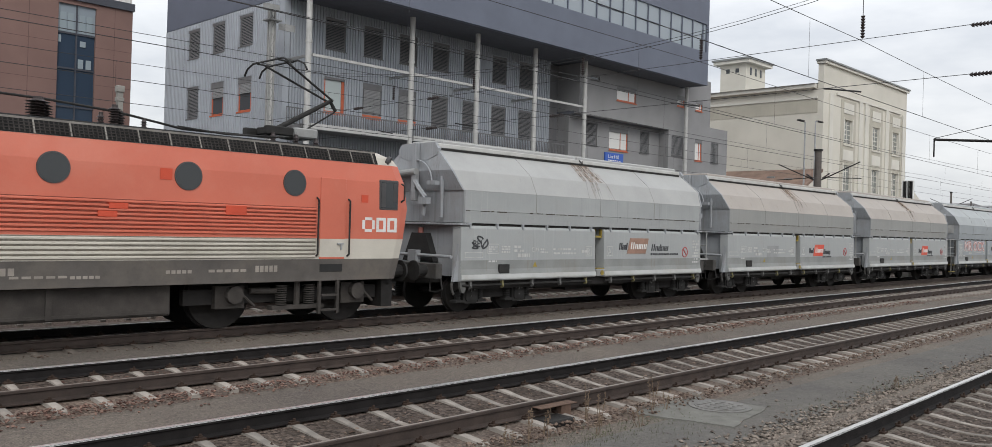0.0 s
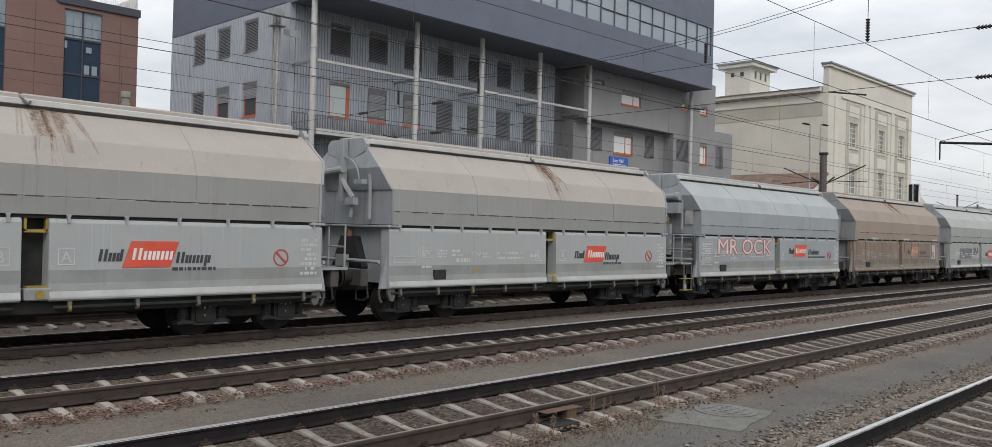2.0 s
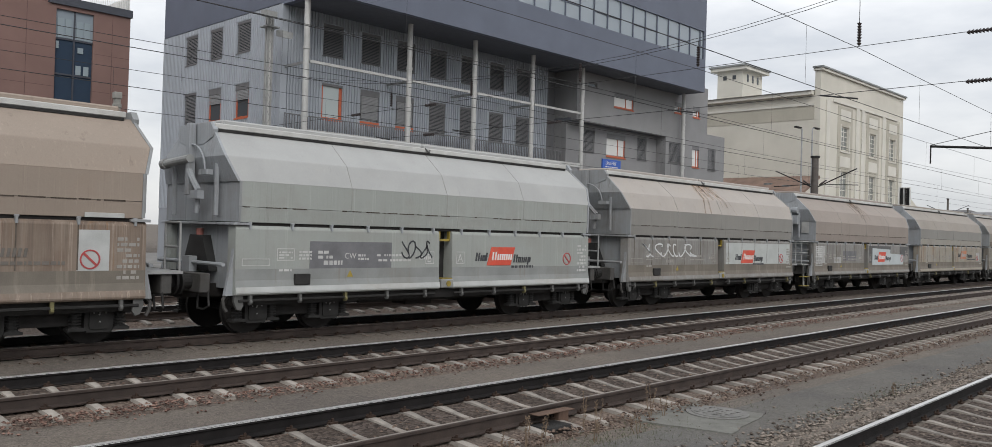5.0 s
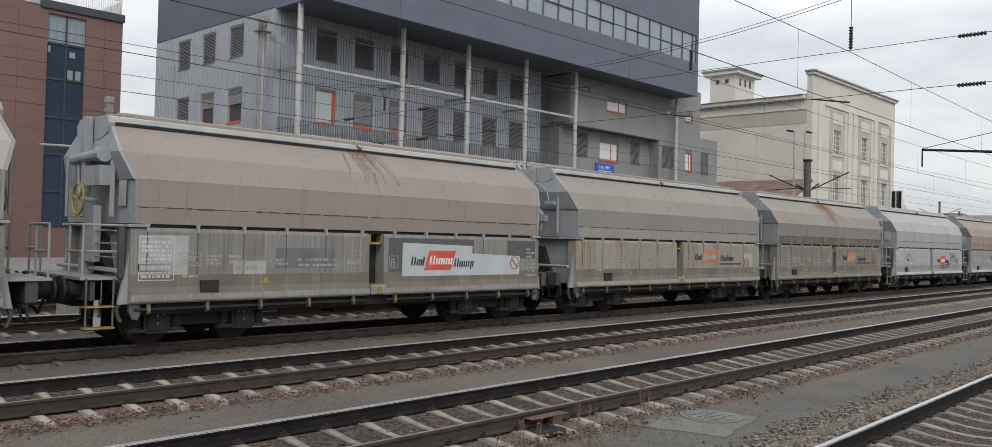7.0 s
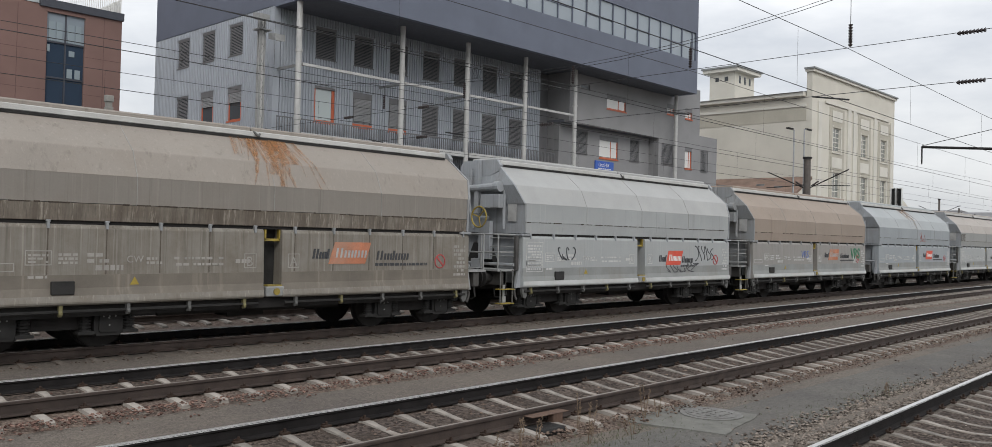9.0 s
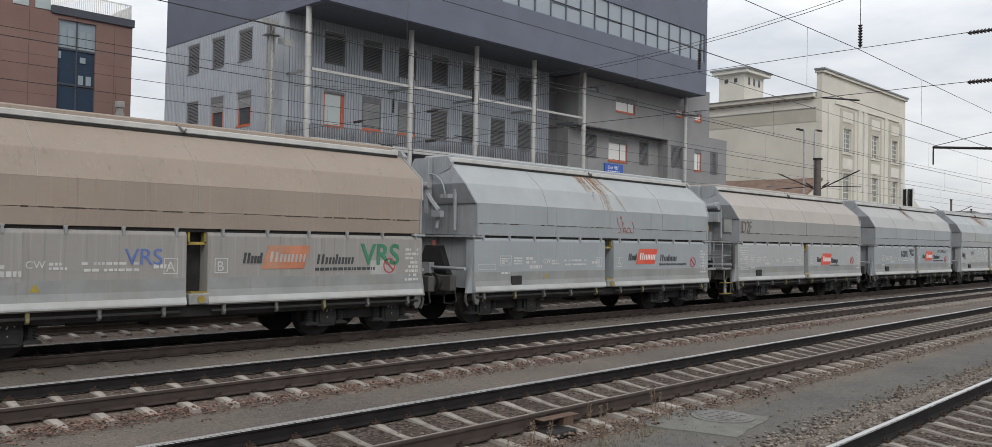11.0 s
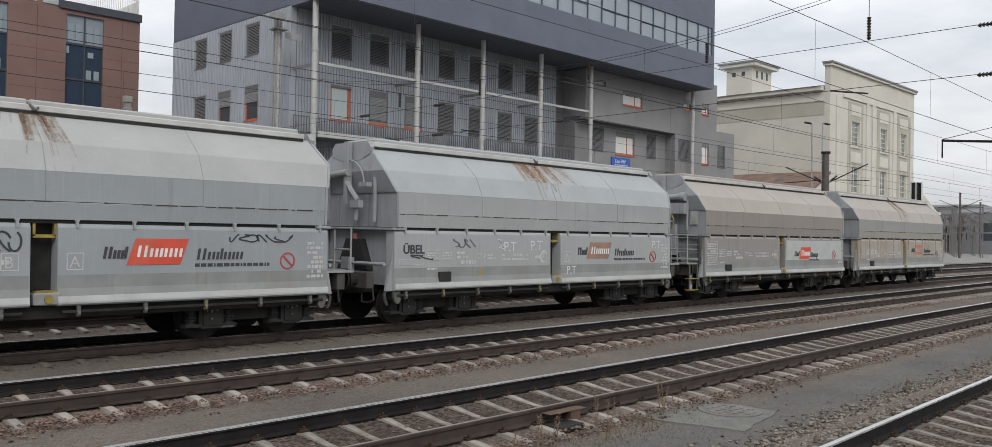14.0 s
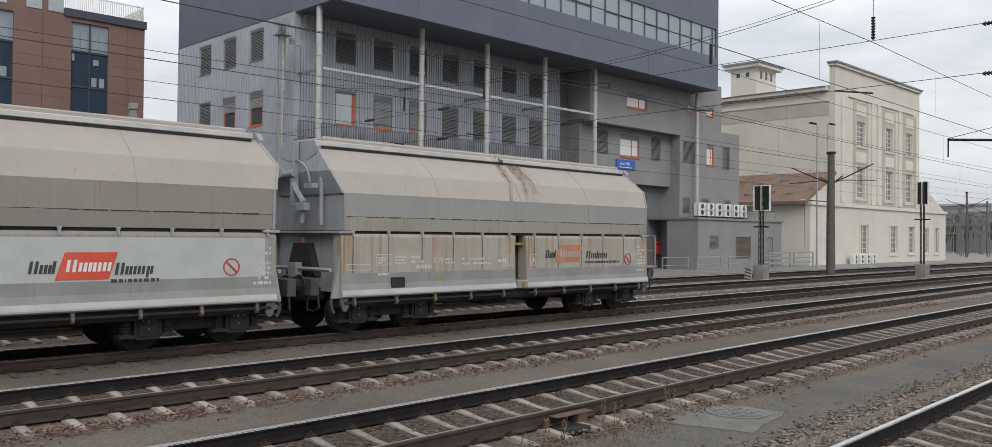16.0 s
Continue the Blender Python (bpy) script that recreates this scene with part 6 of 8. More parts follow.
WIDE = Matrix.Diagonal((1.36, 1, 1, 1))
EXTRAS = {
    0: (("spray_tag", sw(1, -4.95, 1.58, 0.5, 0.3, 3, 0.02), M["ink"], I), ("spray_tag", word("BEL", 0.24, 0.008), M["ink"], at(-4.95, 1.62)), ("rust_stain", rust_bm(1, -0.1, 0.5), M["rust_faint"], I)),
    1: (("rust_stain", rust_bm(2, 0.3, 0.5), M["rust_faint"], I), ("painted_patch", patch(-2.5, -1.6, 1.22, 1.72), M["grime_pale"], I)),
    2: (("rust_stain", rust_bm(3, 0.3, 0.5), M["rust_faint"], I),),
    3: (("spray_letters", word("MR OCK", 0.72, 0.006), M["red_spray"], at(-4.275, 1.535, -1.504) @ WIDE), ("spray_letters", word("MR OCK", 0.72, 0.006), M["red_spray"], at(-4.225, 1.585, -1.5055) @ WIDE), ("spray_letters", word("MR OCK", 0.72, 0.006), M["red_spray"], at(-4.275, 1.585, -1.5048) @ WIDE), ("spray_letters", word("MR OCK", 0.72, 0.006), M["red_spray"], at(-4.225, 1.535, -1.5062) @ WIDE), ("spray_letters", word("MR OCK", 0.72, 0.006), M["pink_spray"], at(-4.25, 1.56) @ WIDE), ("marking_table", TABLE, M["pale_mark"], I)),
    4: (("rust_stain", rust_bm(4, 0.3, 0.7), M["rust_run"], I), ("painted_patch", patch(4.2, 4.72, 1.1, 1.98), M["lip"], I), ("edge_plate", mesh_of("edge_plate", boxes((-3.5, -2.75, -1.512, -1.49, 2.19, 2.27), w=0.004)), M["lip"], I), ("edge_plate", mesh_of("edge_plate", boxes((0.3, 1.1, -1.512, -1.49, 2.19, 2.27), w=0.004)), M["lip"], I), ("edge_plate", mesh_of("edge_plate", boxes((4.3, 4.95, -1.512, -1.49, 2.19, 2.27), w=0.004)), M["lip"], I)),
    5: (("painted_patch", patch(-3.7, -1.6, 1.3, 1.85), M["grey_patch"], I), ("spray_tag", sw(5, -1.3, 1.5, 0.9, 0.4, 5), M["ink"], I)),
    6: (("painted_patch", patch(0.32, 5.1, 1.1, 2.03), M["fresh_panel"], I), ("spray_tag", sw(6, -4.6, 1.55, 3.0, 0.4, 9, 0.02), M["pale_spray"], I), ("rust_stain", rust_bm(6, -0.1, 0.8), M["rust_run"], I)),
    7: (("painted_patch", patch(-2.5, -1.1, 1.4, 1.8), M["grey_patch"], I), ("painted_patch", patch(-5.2, -4.3, 1.3, 2.0), M["dim_white"], I), ("painted_patch", patch(-3.4, -2.7, 1.1, 1.55), M["dim_white"], I), ("marking_table", TABLE, M["pale_mark"], I), ("rust_stain", rust_bm(7, 0.0, 0.9), M["rust_faint"], I)),
    8: (("painted_patch", patch(4.2, 4.85, 1.2, 1.8), M["dim_white"], I),),
    9: (("rust_stain", rust_bm(9, 0.0, 0.9), M["rust_strong"], I), ("rust_stain", rust_bm(29, 0.45, 0.8), M["rust_strong"], I)),
    10: (("spray_tag", sw(10, -3.9, 1.5, 0.7, 0.35, 4), M["ink"], I), ("spray_tag", sw(11, 3.1, 1.45, 1.2, 0.5, 6, 0.014), M["ink"], I), ("spray_tag", sw(12, 1.4, 1.1, 1.9, 0.28, 9, 0.014), M["ink"], I), ("marking_table", TABLE, M["pale_mark"], I)),
    11: (("spray_letters", word("VRS", 0.62, 0.008, 0.012), M["green_spray"], at(3.65, 1.52)), ("painted_patch", patch(3.9, 4.6, 1.12, 1.6), M["dim_white"], I), ("spray_letters", word("VRS", 0.4, 0.008), M["blue_spray"], at(-1.3, 1.55))),
    12: (("spray_tag", sw(13, 0.35, 2.35, 0.8, 0.5, 5, 0.006), M["red_spray"], I), ("rust_stain", rust_bm(12, -0.2, 0.7), M["rust_run"], I)),
    13: (("spray_letters", word("ID2F", 0.58, 0.008), M["dim_ink"], at(-5.2, 2.5) @ Matrix.Diagonal((0.72, 1, 1, 1))), ("marking_table", TABLE, M["pale_mark"], I)),
    14: (("spray_letters", word("100%", 0.44, 0.008), M["ink"], at(-2.1, 1.62)), ("spray_tag", sw(14, -0.95, 1.68, 0.6, 0.32, 4), M["ink"], I), ("spray_tag", sw(15, 3.2, 1.85, 1.3, 0.14, 7, 0.012), M["ink"], I), ("rust_stain", rust_bm(14, 0.0, 0.5), M["rust_faint"], I)),
    15: (("spray_letters", word("ÜBEL", 0.27, 0.008, 0.006), M["ink"], at(-5.1, 1.62)), ("spray_tag", sw(16, -4.85, 1.48, 0.6, 0.1, 2, 0.014), M["ink"], I), ("spray_tag", sw(21, -3.6, 1.75, 0.7, 0.2, 4, 0.016), M["grey_patch"], I)) + tuple(("spray_letters", word("P.T", h, 0.008), M["pale_spray"], at(x, z)) for x, z, h in ((-1.95, 1.66, 0.34), (-1.0, 1.68, 0.36), (4.35, 1.74, 0.32), (0.45, 1.06, 0.3))) + (("spray_tag", sw(17, -2.15, 1.72, 0.25, 0.25, 2, 0.012), M["pale_spray"], I), ("spray_tag", sw(18, -0.62, 1.38, 0.25, 0.3, 2, 0.012), M["pale_spray"], I), ("rust_stain", rust_bm(15, -0.55, 0.55), M["rust_run"], I), ("rust_stain", rust_bm(35, 0.4, 0.7), M["rust_run"], I)),
    16: (("marking_table", TABLE, M["pale_mark"], I), ("painted_patch", patch(0.32, 5.1, 1.1, 2.03), M["fresh_panel"], I)),
    17: (("rust_stain", rust_bm(17, 0.4, 0.6), M["rust_faint"], I), ("painted_patch", patch(4.3, 4.8, 1.25, 1.75), M["dim_white"], I)),
}
for n, (paint, upper, steel, turned, logo, style, label) in enumerate(FLEET):
    wagon(n, paint, upper, steel, turned, logo, style, label, EXTRAS.get(n, ()))

# ---- electric locomotive, its rear end at the origin, the near side at -y ----
M["grille"] = surface("roof_grille_dark", (0.016, 0.016, 0.016), 0.85, 0.0, 0.3, spec=0.2)
M["post_pale"] = surface("sooty_pale_roof_edge", (0.24, 0.225, 0.205), 0.7, var=0.3, stain=(0.12, 0.11, 0.1), stain_amt=0.4)
M["lattice_dark"] = surface("sooty_lattice", (0.05, 0.045, 0.043), 0.85, 0.0, 0.3, spec=0.2)
# groove colours hold both the dirt and the shade between stripes
M["groove"] = surface("dirty_shadowed_groove", (0.2, 0.06, 0.045), 0.8, var=0.2)
M["groove_cream"] = surface("dirty_shadowed_cream_groove", (0.2, 0.18, 0.15), 0.8, var=0.2)
M["dim_ink2"] = surface("dusty_small_lettering", (0.3, 0.27, 0.24), 0.8, var=0.2)
M["loco_under"] = surface("brake_dusted_running_gear", (0.062, 0.055, 0.05), 0.85, 0.1, 0.35, 3, 40, 0.3)


def locomotive():
    root = tagged(new("electric_locomotive"), "faded orange-red electric locomotive with cream band and round windows", "locomotive")
    L = -15.2

    def shell(z_list, pad=0.0, y_in=0.0):
        bm = bmesh.new()
        rings = []
        for z, cut, half in z_list:
            pts = []
            for xe, s in ((0 - cut, 1), (L + cut, -1)):
                corner = [(-0.42, half), (-0.2, half - 0.06), (-0.06, half - 0.26), (0, half - 0.6)]
                right = [(xe + s * cx, -cy) for cx, cy in corner] + [(xe + s * cx, cy) for cx, cy in reversed(corner)]
                pts += right if s > 0 else [(x, -y) for x, y in right]
            rings.append([bm.verts.new((x, y * (1 + pad / 1.5), z)) for x, y in pts])
        k = len(rings[0])
        for a, b in zip(rings, rings[1:]):
            for i in range(k):
                bm.faces.new((a[i], a[(i + 1) % k], b[(i + 1) % k], b[i]))
        bm.faces.new(rings[0][::-1])
        bm.faces.new(rings[-1])
        return bm
    part("body_red", shell([(1.78, 0.1, 1.5), (2.45, 0.0, 1.5), (3.0, 0.1, 1.49), (3.38, 0.26, 1.44)]), M["loco_red"], root, "faded red upper body")
    part("body_cream", shell([(1.36, 0.2, 1.5), (1.78, 0.1, 1.5)], 0.002), M["loco_cream"], root, "cream lower band")
    part("sill", shell([(0.92, 0.32, 1.5), (1.36, 0.2, 1.5)], 0.006), M["loco_sill"], root, "dark grey sill")
    part("roof", shell([(3.38, 0.26, 1.44), (3.53, 0.36, 1.36), (3.66, 0.62, 1.16)]), M["loco_cream"], root, "cream cab roof end")
    # roof cover with side grilles
    bm = bmesh.new()
    prism(bm, [(-1.447, 3.385), (-1.328, 3.622), (-1.1, 3.7), (1.1, 3.7), (1.328, 3.622), (1.447, 3.385)], L + 1.05, -1.05)
    part("roof_cover", bm, M["grille"], root)
    bm = bmesh.new()
    x = L + 1.1
    while x < -1.1:
        prism(bm, [(-1.455, 3.4), (-1.44, 3.4), (-1.325, 3.615), (-1.34, 3.615)], x, x + 0.018)
        x += 0.075
    for q in (0.25, 0.5, 0.75):
        y, z = -1.45 + 0.115 * q, 3.4 + 0.215 * q
        box(bm, L + 1.1, -1.1, y - 0.01, y + 0.006, z - 0.008, z + 0.008)
    part("grille_lattice", bm, M["lattice_dark"], root)
    x = L + 1.15
    while x < -1.1:
        bm = bmesh.new()
        prism(bm, [(-1.465, 3.39), (-1.44, 3.39), (-1.32, 3.62), (-1.345, 3.625)], x, x + 0.024)
        part("grille_post", bm, M["post_pale"], root)
        x += 0.56
    part("roof_edge", boxes((L + 1.05, -1.05, -1.34, -1.26, 3.615, 3.65)), M["post_pale"], root)
    # corrugated stripes, with dark bars between for dirt and painted-in shade
    for k in range(8):
        z = 1.83 + k * 0.072
        bm = bmesh.new()
        prism(bm, [(-1.498, z), (-1.53, z + 0.018), (-1.53, z + 0.038), (-1.498, z + 0.056)], L + 2.6, -2.62)
        part("stripe", bm, M["loco_red"], root)
        part("groove", boxes((L + 2.6, -2.62, -1.506, -1.498, z + 0.06, z + 0.069)), M["groove"], root)
    for k in range(5):
        z = 1.38 + k * 0.08
        bm = bmesh.new()
        prism(bm, [(-1.502, z), (-1.534, z + 0.018), (-1.534, z + 0.042), (-1.502, z + 0.06)], L + 2.6, -2.62)
        part("stripe", bm, M["loco_cream"], root)
        part("groove", boxes((L + 2.6, -2.62, -1.51, -1.5, z + 0.065, z + 0.077)), M["groove_cream"], root)
    # round windows
    for x in (-7.6, -5.33, -3.13, -9.85, -12.1):
        bm = bmesh.new()
        tube(bm, (x, -1.512, 2.87), (x, -1.47, 2.87), 0.258, seg=32)
        w = part("porthole", bm, M["rubber"], root, "round window with rubber rim")
        bm = bmesh.new()
        tube(bm, (x, -1.516, 2.87), (x, -1.5, 2.87), 0.238, seg=32)
        part("pane", bm, M["glass"], w)
    # door, grab rails, handle, step
    d = part("door", boxes((-2.52, -1.9, -1.512, -1.49, 1.36, 3.02), w=0.006), M["loco_red"], root, "red cab door")
    part("door_foot", boxes((-2.52, -1.9, -1.5145, -1.508, 1.4, 1.77)), M["loco_cream"], d)
    part("door_handle", boxes((-2.1, -1.95, -1.55, -1.51, 1.66, 1.69), (-2.02, -1.99, -1.55, -1.51, 1.55, 1.66)), M["steel"], d)
    for x in (-2.6, -1.83):
        bm = bmesh.new()
        bent(bm, [(x, -1.5, 1.42), (x, -1.57, 1.46), (x, -1.57, 2.56), (x, -1.5, 2.6)], 0.02)
        part("grab_rail", bm, M["iron"], root)
    part("step_ladder", boxes((-2.5, -2.44, -1.5, -1.44, 0.25, 0.95), (-2.06, -2.0, -1.5, -1.44, 0.25, 0.95), (-2.44, -2.06, -1.52, -1.4, 0.3, 0.34), (-2.44, -2.06, -1.52, -1.4, 0.6, 0.64)), M["loco_under"], root)
    part("step_hole", boxes((-2.5, -1.95, -1.515, -1.505, 1.1, 1.26), w=0.004), M["black"], root)
    # cab side window with mirror
    w = part("cab_window", boxes((-1.03, -0.5, -1.508, -1.47, 2.4, 3.06), w=0.02), M["rubber"], root)
    part("pane", boxes((-0.98, -0.55, -1.513, -1.5, 2.45, 3.01)), M["glass"], w)
    part("curtain", boxes((-0.98, -0.86, -1.5155, -1.512, 2.47, 2.99), (-0.66, -0.55, -1.5155, -1.512, 2.6, 2.99)), M["rubber"], w)
    bm = bmesh.new()
    bent(bm, [(-0.42, -1.5, 2.6), (-0.4, -1.58, 2.65), (-0.4, -1.58, 2.95), (-0.42, -1.5, 3.0)], 0.02)
    part("mirror_rail", bm, M["black"], root)
    part("windscreen", boxes((-0.12, 0.005, -1.05, 1.05, 2.45, 3.1)), M["glass"], root)
    bm = bmesh.new()
    tube(bm, (-0.75, -1.36, 3.5), (-0.7, -1.42, 3.47), 0.1, seg=14)
    part("marker_lamp", bm, M["rubber"], root)
    # fresh paint squares
    for x, z, w_, h_ in ((-5.85, 2.78, 0.22, 0.2), (-6.72, 2.24, 0.32, 0.1), (-6.9, 2.1, 0.32, 0.1), (-4.6, 2.2, 0.42, 0.17), (-1.5, 2.55, 0.18, 0.16)):
        part("paint_patch", boxes((x, x + w_, -1.5325 if z < 2.4 else -1.503, -1.5, z, z + h_)), M["loco_red_fresh"], root, "fresh red repair patch")
    # pale emblem shapes of three blocks
    for x, w_, lo in ((-1.46, 0.33, 0.07), (-1.09, 0.26, 0.0), (-0.79, 0.26, 0.0)):
        part("emblem", boxes((x + lo, x + w_ - lo, -1.506, -1.496, 1.93, 1.99), (x, x + 0.07, -1.506, -1.496, 1.99, 2.18), (x + w_ - 0.07, x + w_, -1.506, -1.496, 1.99, 2.18), (x + lo, x + w_ - lo, -1.506, -1.496, 2.18, 2.24)), M["white"], root)
    for x, w_, z, h_ in ((-3.95, 0.5, 1.12, 0.12), (-4.9, 0.8, 1.13, 0.05), (-5.7, 0.5, 1.12, 0.06), (-7.3, 0.5, 1.06, 0.05), (-8.7, 0.6, 1.13, 0.12), (-8.2, 0.9, 1.08, 0.04)):
        part("small_writing", boxes(*[(x + j * w_ / 5, x + (j + 0.75) * w_ / 5, -1.512, -1.504, z, z + h_) for j in range(5)]), M["dim_ink2"], root)
    # running gear
    for xb in (-2.9, L + 2.9):
        b = part("bogie_frame", boxes((xb - 2.3, xb + 2.1, -1.15, -1.0, 0.5, 0.78), (xb - 2.3, xb + 2.1, 1.0, 1.15, 0.5, 0.78), (xb - 0.4, xb + 0.4, -1.0, 1.0, 0.45, 0.8)), M["grime"], root)
        for dx in (-1.42, 1.42):
            bm = bmesh.new()
            for s in (-1, 1):
                y = s * 0.7525
                tube(bm, (0, y - 0.065, 0), (0, y + 0.065, 0), 0.64, seg=32)
                tube(bm, (0, s * 0.67 - 0.015, 0), (0, s * 0.67 + 0.015, 0), 0.67, seg=32)
            tube(bm, (0, -0.7, 0), (0, 0.7, 0), 0.1)
            WHEELS.append((part("wheelset", bm, M["grime"], b, "", pose(xb + dx, 0, 0.64)), xb + dx, 0.64))
            bm = bmesh.new()
            box(bm, xb + dx - 0.3, xb + dx + 0.3, -1.25, -1.1, 0.42, 0.85)
            tube(bm, (xb + dx + 0.05, -1.38, 0.68), (xb + dx + 0.05, -1.2, 0.68), 0.17, seg=14)
            tube(bm, (xb + dx + 0.2, -1.3, 0.7), (xb + dx + 0.5, -1.28, 0.45), 0.03)
            part("axle_box", bm, M["loco_under"], b)
        for dx in (-0.35, 0.3):
            bm = bmesh.new()
            for k in range(9):
                tube(bm, (xb + dx, -1.3, 0.46 + k * 0.045), (xb + dx, -1.3, 0.48 + k * 0.045), 0.11, seg=12)
            part("spring", bm, M["loco_under"], b)
        bm = bmesh.new()
        tube(bm, (xb - 1.0, -1.25, 0.74), (xb - 0.35, -1.25, 0.72), 0.06)
        box(bm, xb - 0.6, xb + 0.6, -1.4, -1.2, 0.36, 0.44)
        tube(bm, (xb, -1.32, 0.4), (xb, -1.32, 0.92), 0.06)
        part("damper", bm, M["loco_under"], b)
    t = part("transformer_tank", boxes((-9.9, -5.5, -1.3, 1.3, 0.35, 0.92), w=0.03), M["loco_under"], root)
    part("tank_rib", boxes((-9.8, -5.6, -1.32, -1.3, 0.4, 0.45), (-7.6, -7.5, -1.33, -1.3, 0.38, 0.9)), M["loco_under"], t)
    part("pilot", boxes((-0.75, -0.45, -1.3, 1.3, 0.3, 0.95)), M["grime"], root)
    for y in (-0.875, 0.875):
        bm = bmesh.new()
        tube(bm, (-0.35, y, 1.05), (0.1, y, 1.05), 0.14, seg=12)
        tube(bm, (0.1, y, 1.05), (0.15, y, 1.05), 0.24, seg=18)
        part("buffer", bm, M["iron"], root)
    # roof gear: insulators, bus bar, folded-arm pantograph
    for x, y, h_, r_ in ((-7.58, -0.6, 0.34, 0.19), (-7.38, -0.2, 0.32, 0.17), (-6.55, -0.6, 0.2, 0.07), (-6.31, -0.6, 0.36, 0.11), (-6.1, -0.3, 0.3, 0.1), (-5.78, -0.6, 0.18, 0.06), (-3.05, -0.5, 0.2, 0.08), (-2.5, -0.5, 0.2, 0.08), (-2.0, -0.5, 0.16, 0.08)):
        bm = bmesh.new()
        n_ = max(3, int(h_ / 0.045))
        prof = [(r_ * 0.5, 3.68)]
        for k in range(n_):
            z = 3.7 + h_ * k / n_
            prof += [(r_ * 0.55, z), (r_, z + 0.004), (r_ * 0.6, z + h_ / n_ * 0.55)]
        lathe(bm, x, y, prof + [(r_ * 0.5, 3.7 + h_), (r_ * 0.5, 3.74 + h_)])
        part("insulator", bm, M["porcelain"], root)
    bm = bmesh.new()
    bent(bm, [(-9.8, -0.6, 4.1), (-7.5, -0.6, 4.06), (-6.3, -0.6, 3.98), (-5.75, -0.6, 3.9), (-5.0, -0.55, 3.8), (-3.1, -0.5, 3.82)], 0.022)
    bent(bm, [(-5.1, -0.5, 3.85), (-4.3, -0.9, 3.75), (-3.0, -0.8, 3.82)], 0.018)
    part("bus_bar", bm, M["iron"], root)
    pan = part("pantograph", boxes((-3.2, -2.55, -0.5, -0.36, 3.9, 4.08), (-3.2, -2.55, 0.36, 0.5, 3.9, 4.08), (-2.95, -2.6, -0.36, 0.36, 3.94, 4.1), w=0.02), M["iron"], root)
    part("drive_box", boxes((-2.42, -1.85, -0.35, 0.35, 3.9, 4.12), w=0.03), M["pale_steel"], pan)
    bm = bmesh.new()
    tube(bm, (-2.72, 0, 4.05), (-1.33, 0, 4.83), 0.06, 0.045, seg=10)
    part("lower_arm", bm, M["iron"], pan)
    bm = bmesh.new()
    tube(bm, (-1.33, -0.1, 4.83), (-2.75, -0.42, 5.46), 0.025, seg=8)
    tube(bm, (-1.33, 0.1, 4.83), (-2.75, 0.42, 5.46), 0.025, seg=8)
    tube(bm, (-1.18, 0, 4.62), (-1.33, 0, 4.83), 0.04, seg=8)
    tube(bm, (-1.2, 0.0, 4.6), (-2.0, 0.0, 4.1), 0.018, seg=8)
    part("upper_arm", bm, M["iron"], pan)
    for dx in (-0.18, 0.18):
        bm = bmesh.new()
        bent(bm, [(-2.75 + dx, -0.95, 5.26), (-2.75 + dx, -0.84, 5.4), (-2.75 + dx, -0.6, 5.49), (-2.75 + dx, 0.6, 5.49), (-2.75 + dx, 0.84, 5.4), (-2.75 + dx, 0.95, 5.26)], 0.022)
        part("contact_strip", bm, M["black"], pan)
    for y in (-0.42, 0.42):
        bm = bmesh.new()
        tube(bm, (-2.93, y, 5.47), (-2.57, y, 5.47), 0.02)
        part("strip_tie", bm, M["black"], pan)
    ROLLING.append((root, 12.44, Matrix()))


locomotive()

# ---- overhead line ----
SPAN_X = 20.1
WIRED = (("track_second", 1), ("track_third", 2), ("track_train", 3), ("track_fifth", 4), ("track_far", 5))


def messenger_z(x):
    """Height of the carrying wire: sags between supports 45 m apart."""
    u = ((x - SPAN_X) / 45.0) % 1.0
    return 6.68 - 0.48 * u * (1 - u)


for nm, k in WIRED:
    cy = TRACKS[k][1]
    root = tagged(new("contact_line"), "thin dark overhead contact line above a track", "overhead line", "overhead lines", "structure")
    bm = bmesh.new()
    tube(bm, (-40, cy(-40), 5.42), (260, cy(260), 5.42), 0.008, seg=6)
    part("contact_wire", bm, M["wire"], root)
    bm = bmesh.new()
    pts = [(x, cy(x), messenger_z(x)) for x in [-40 + 3.0 * i for i in range(101)]]
    bent(bm, pts, 0.0075, 5)
    part("carrying_wire", bm, M["wire"], root)
    x = -12.0
    while x < 90:
        bm = bmesh.new()
        tube(bm, (x, cy(x), 5.42), (x, cy(x), messenger_z(x)), 0.003, seg=4)
        part("dropper", bm, M["wire"], root)
        x += 7.3


def insulator_bm(p, q, r=0.07, n=7):
    p, q = Vector(p), Vector(q)
    bm = bmesh.new()
    tube(bm, p, q, r * 0.35, seg=8)
    for i in range(n):
        a, b = p.lerp(q, (i + 0.1) / n), p.lerp(q, (i + 0.75) / n)
        tube(bm, a, b, r, r * 0.55, seg=10)
    return bm


# wires spun across the tracks, with an insulator over each track
cross = tagged(new("cross_span"), "cross-span wires with dark insulators over the tracks", "overhead line", "", "structure")


def upper_z(y):
    return 7.2 + 0.0095 * (y - 17) ** 2 if y < 17 else 7.2 + 0.006 * (y - 17) ** 2


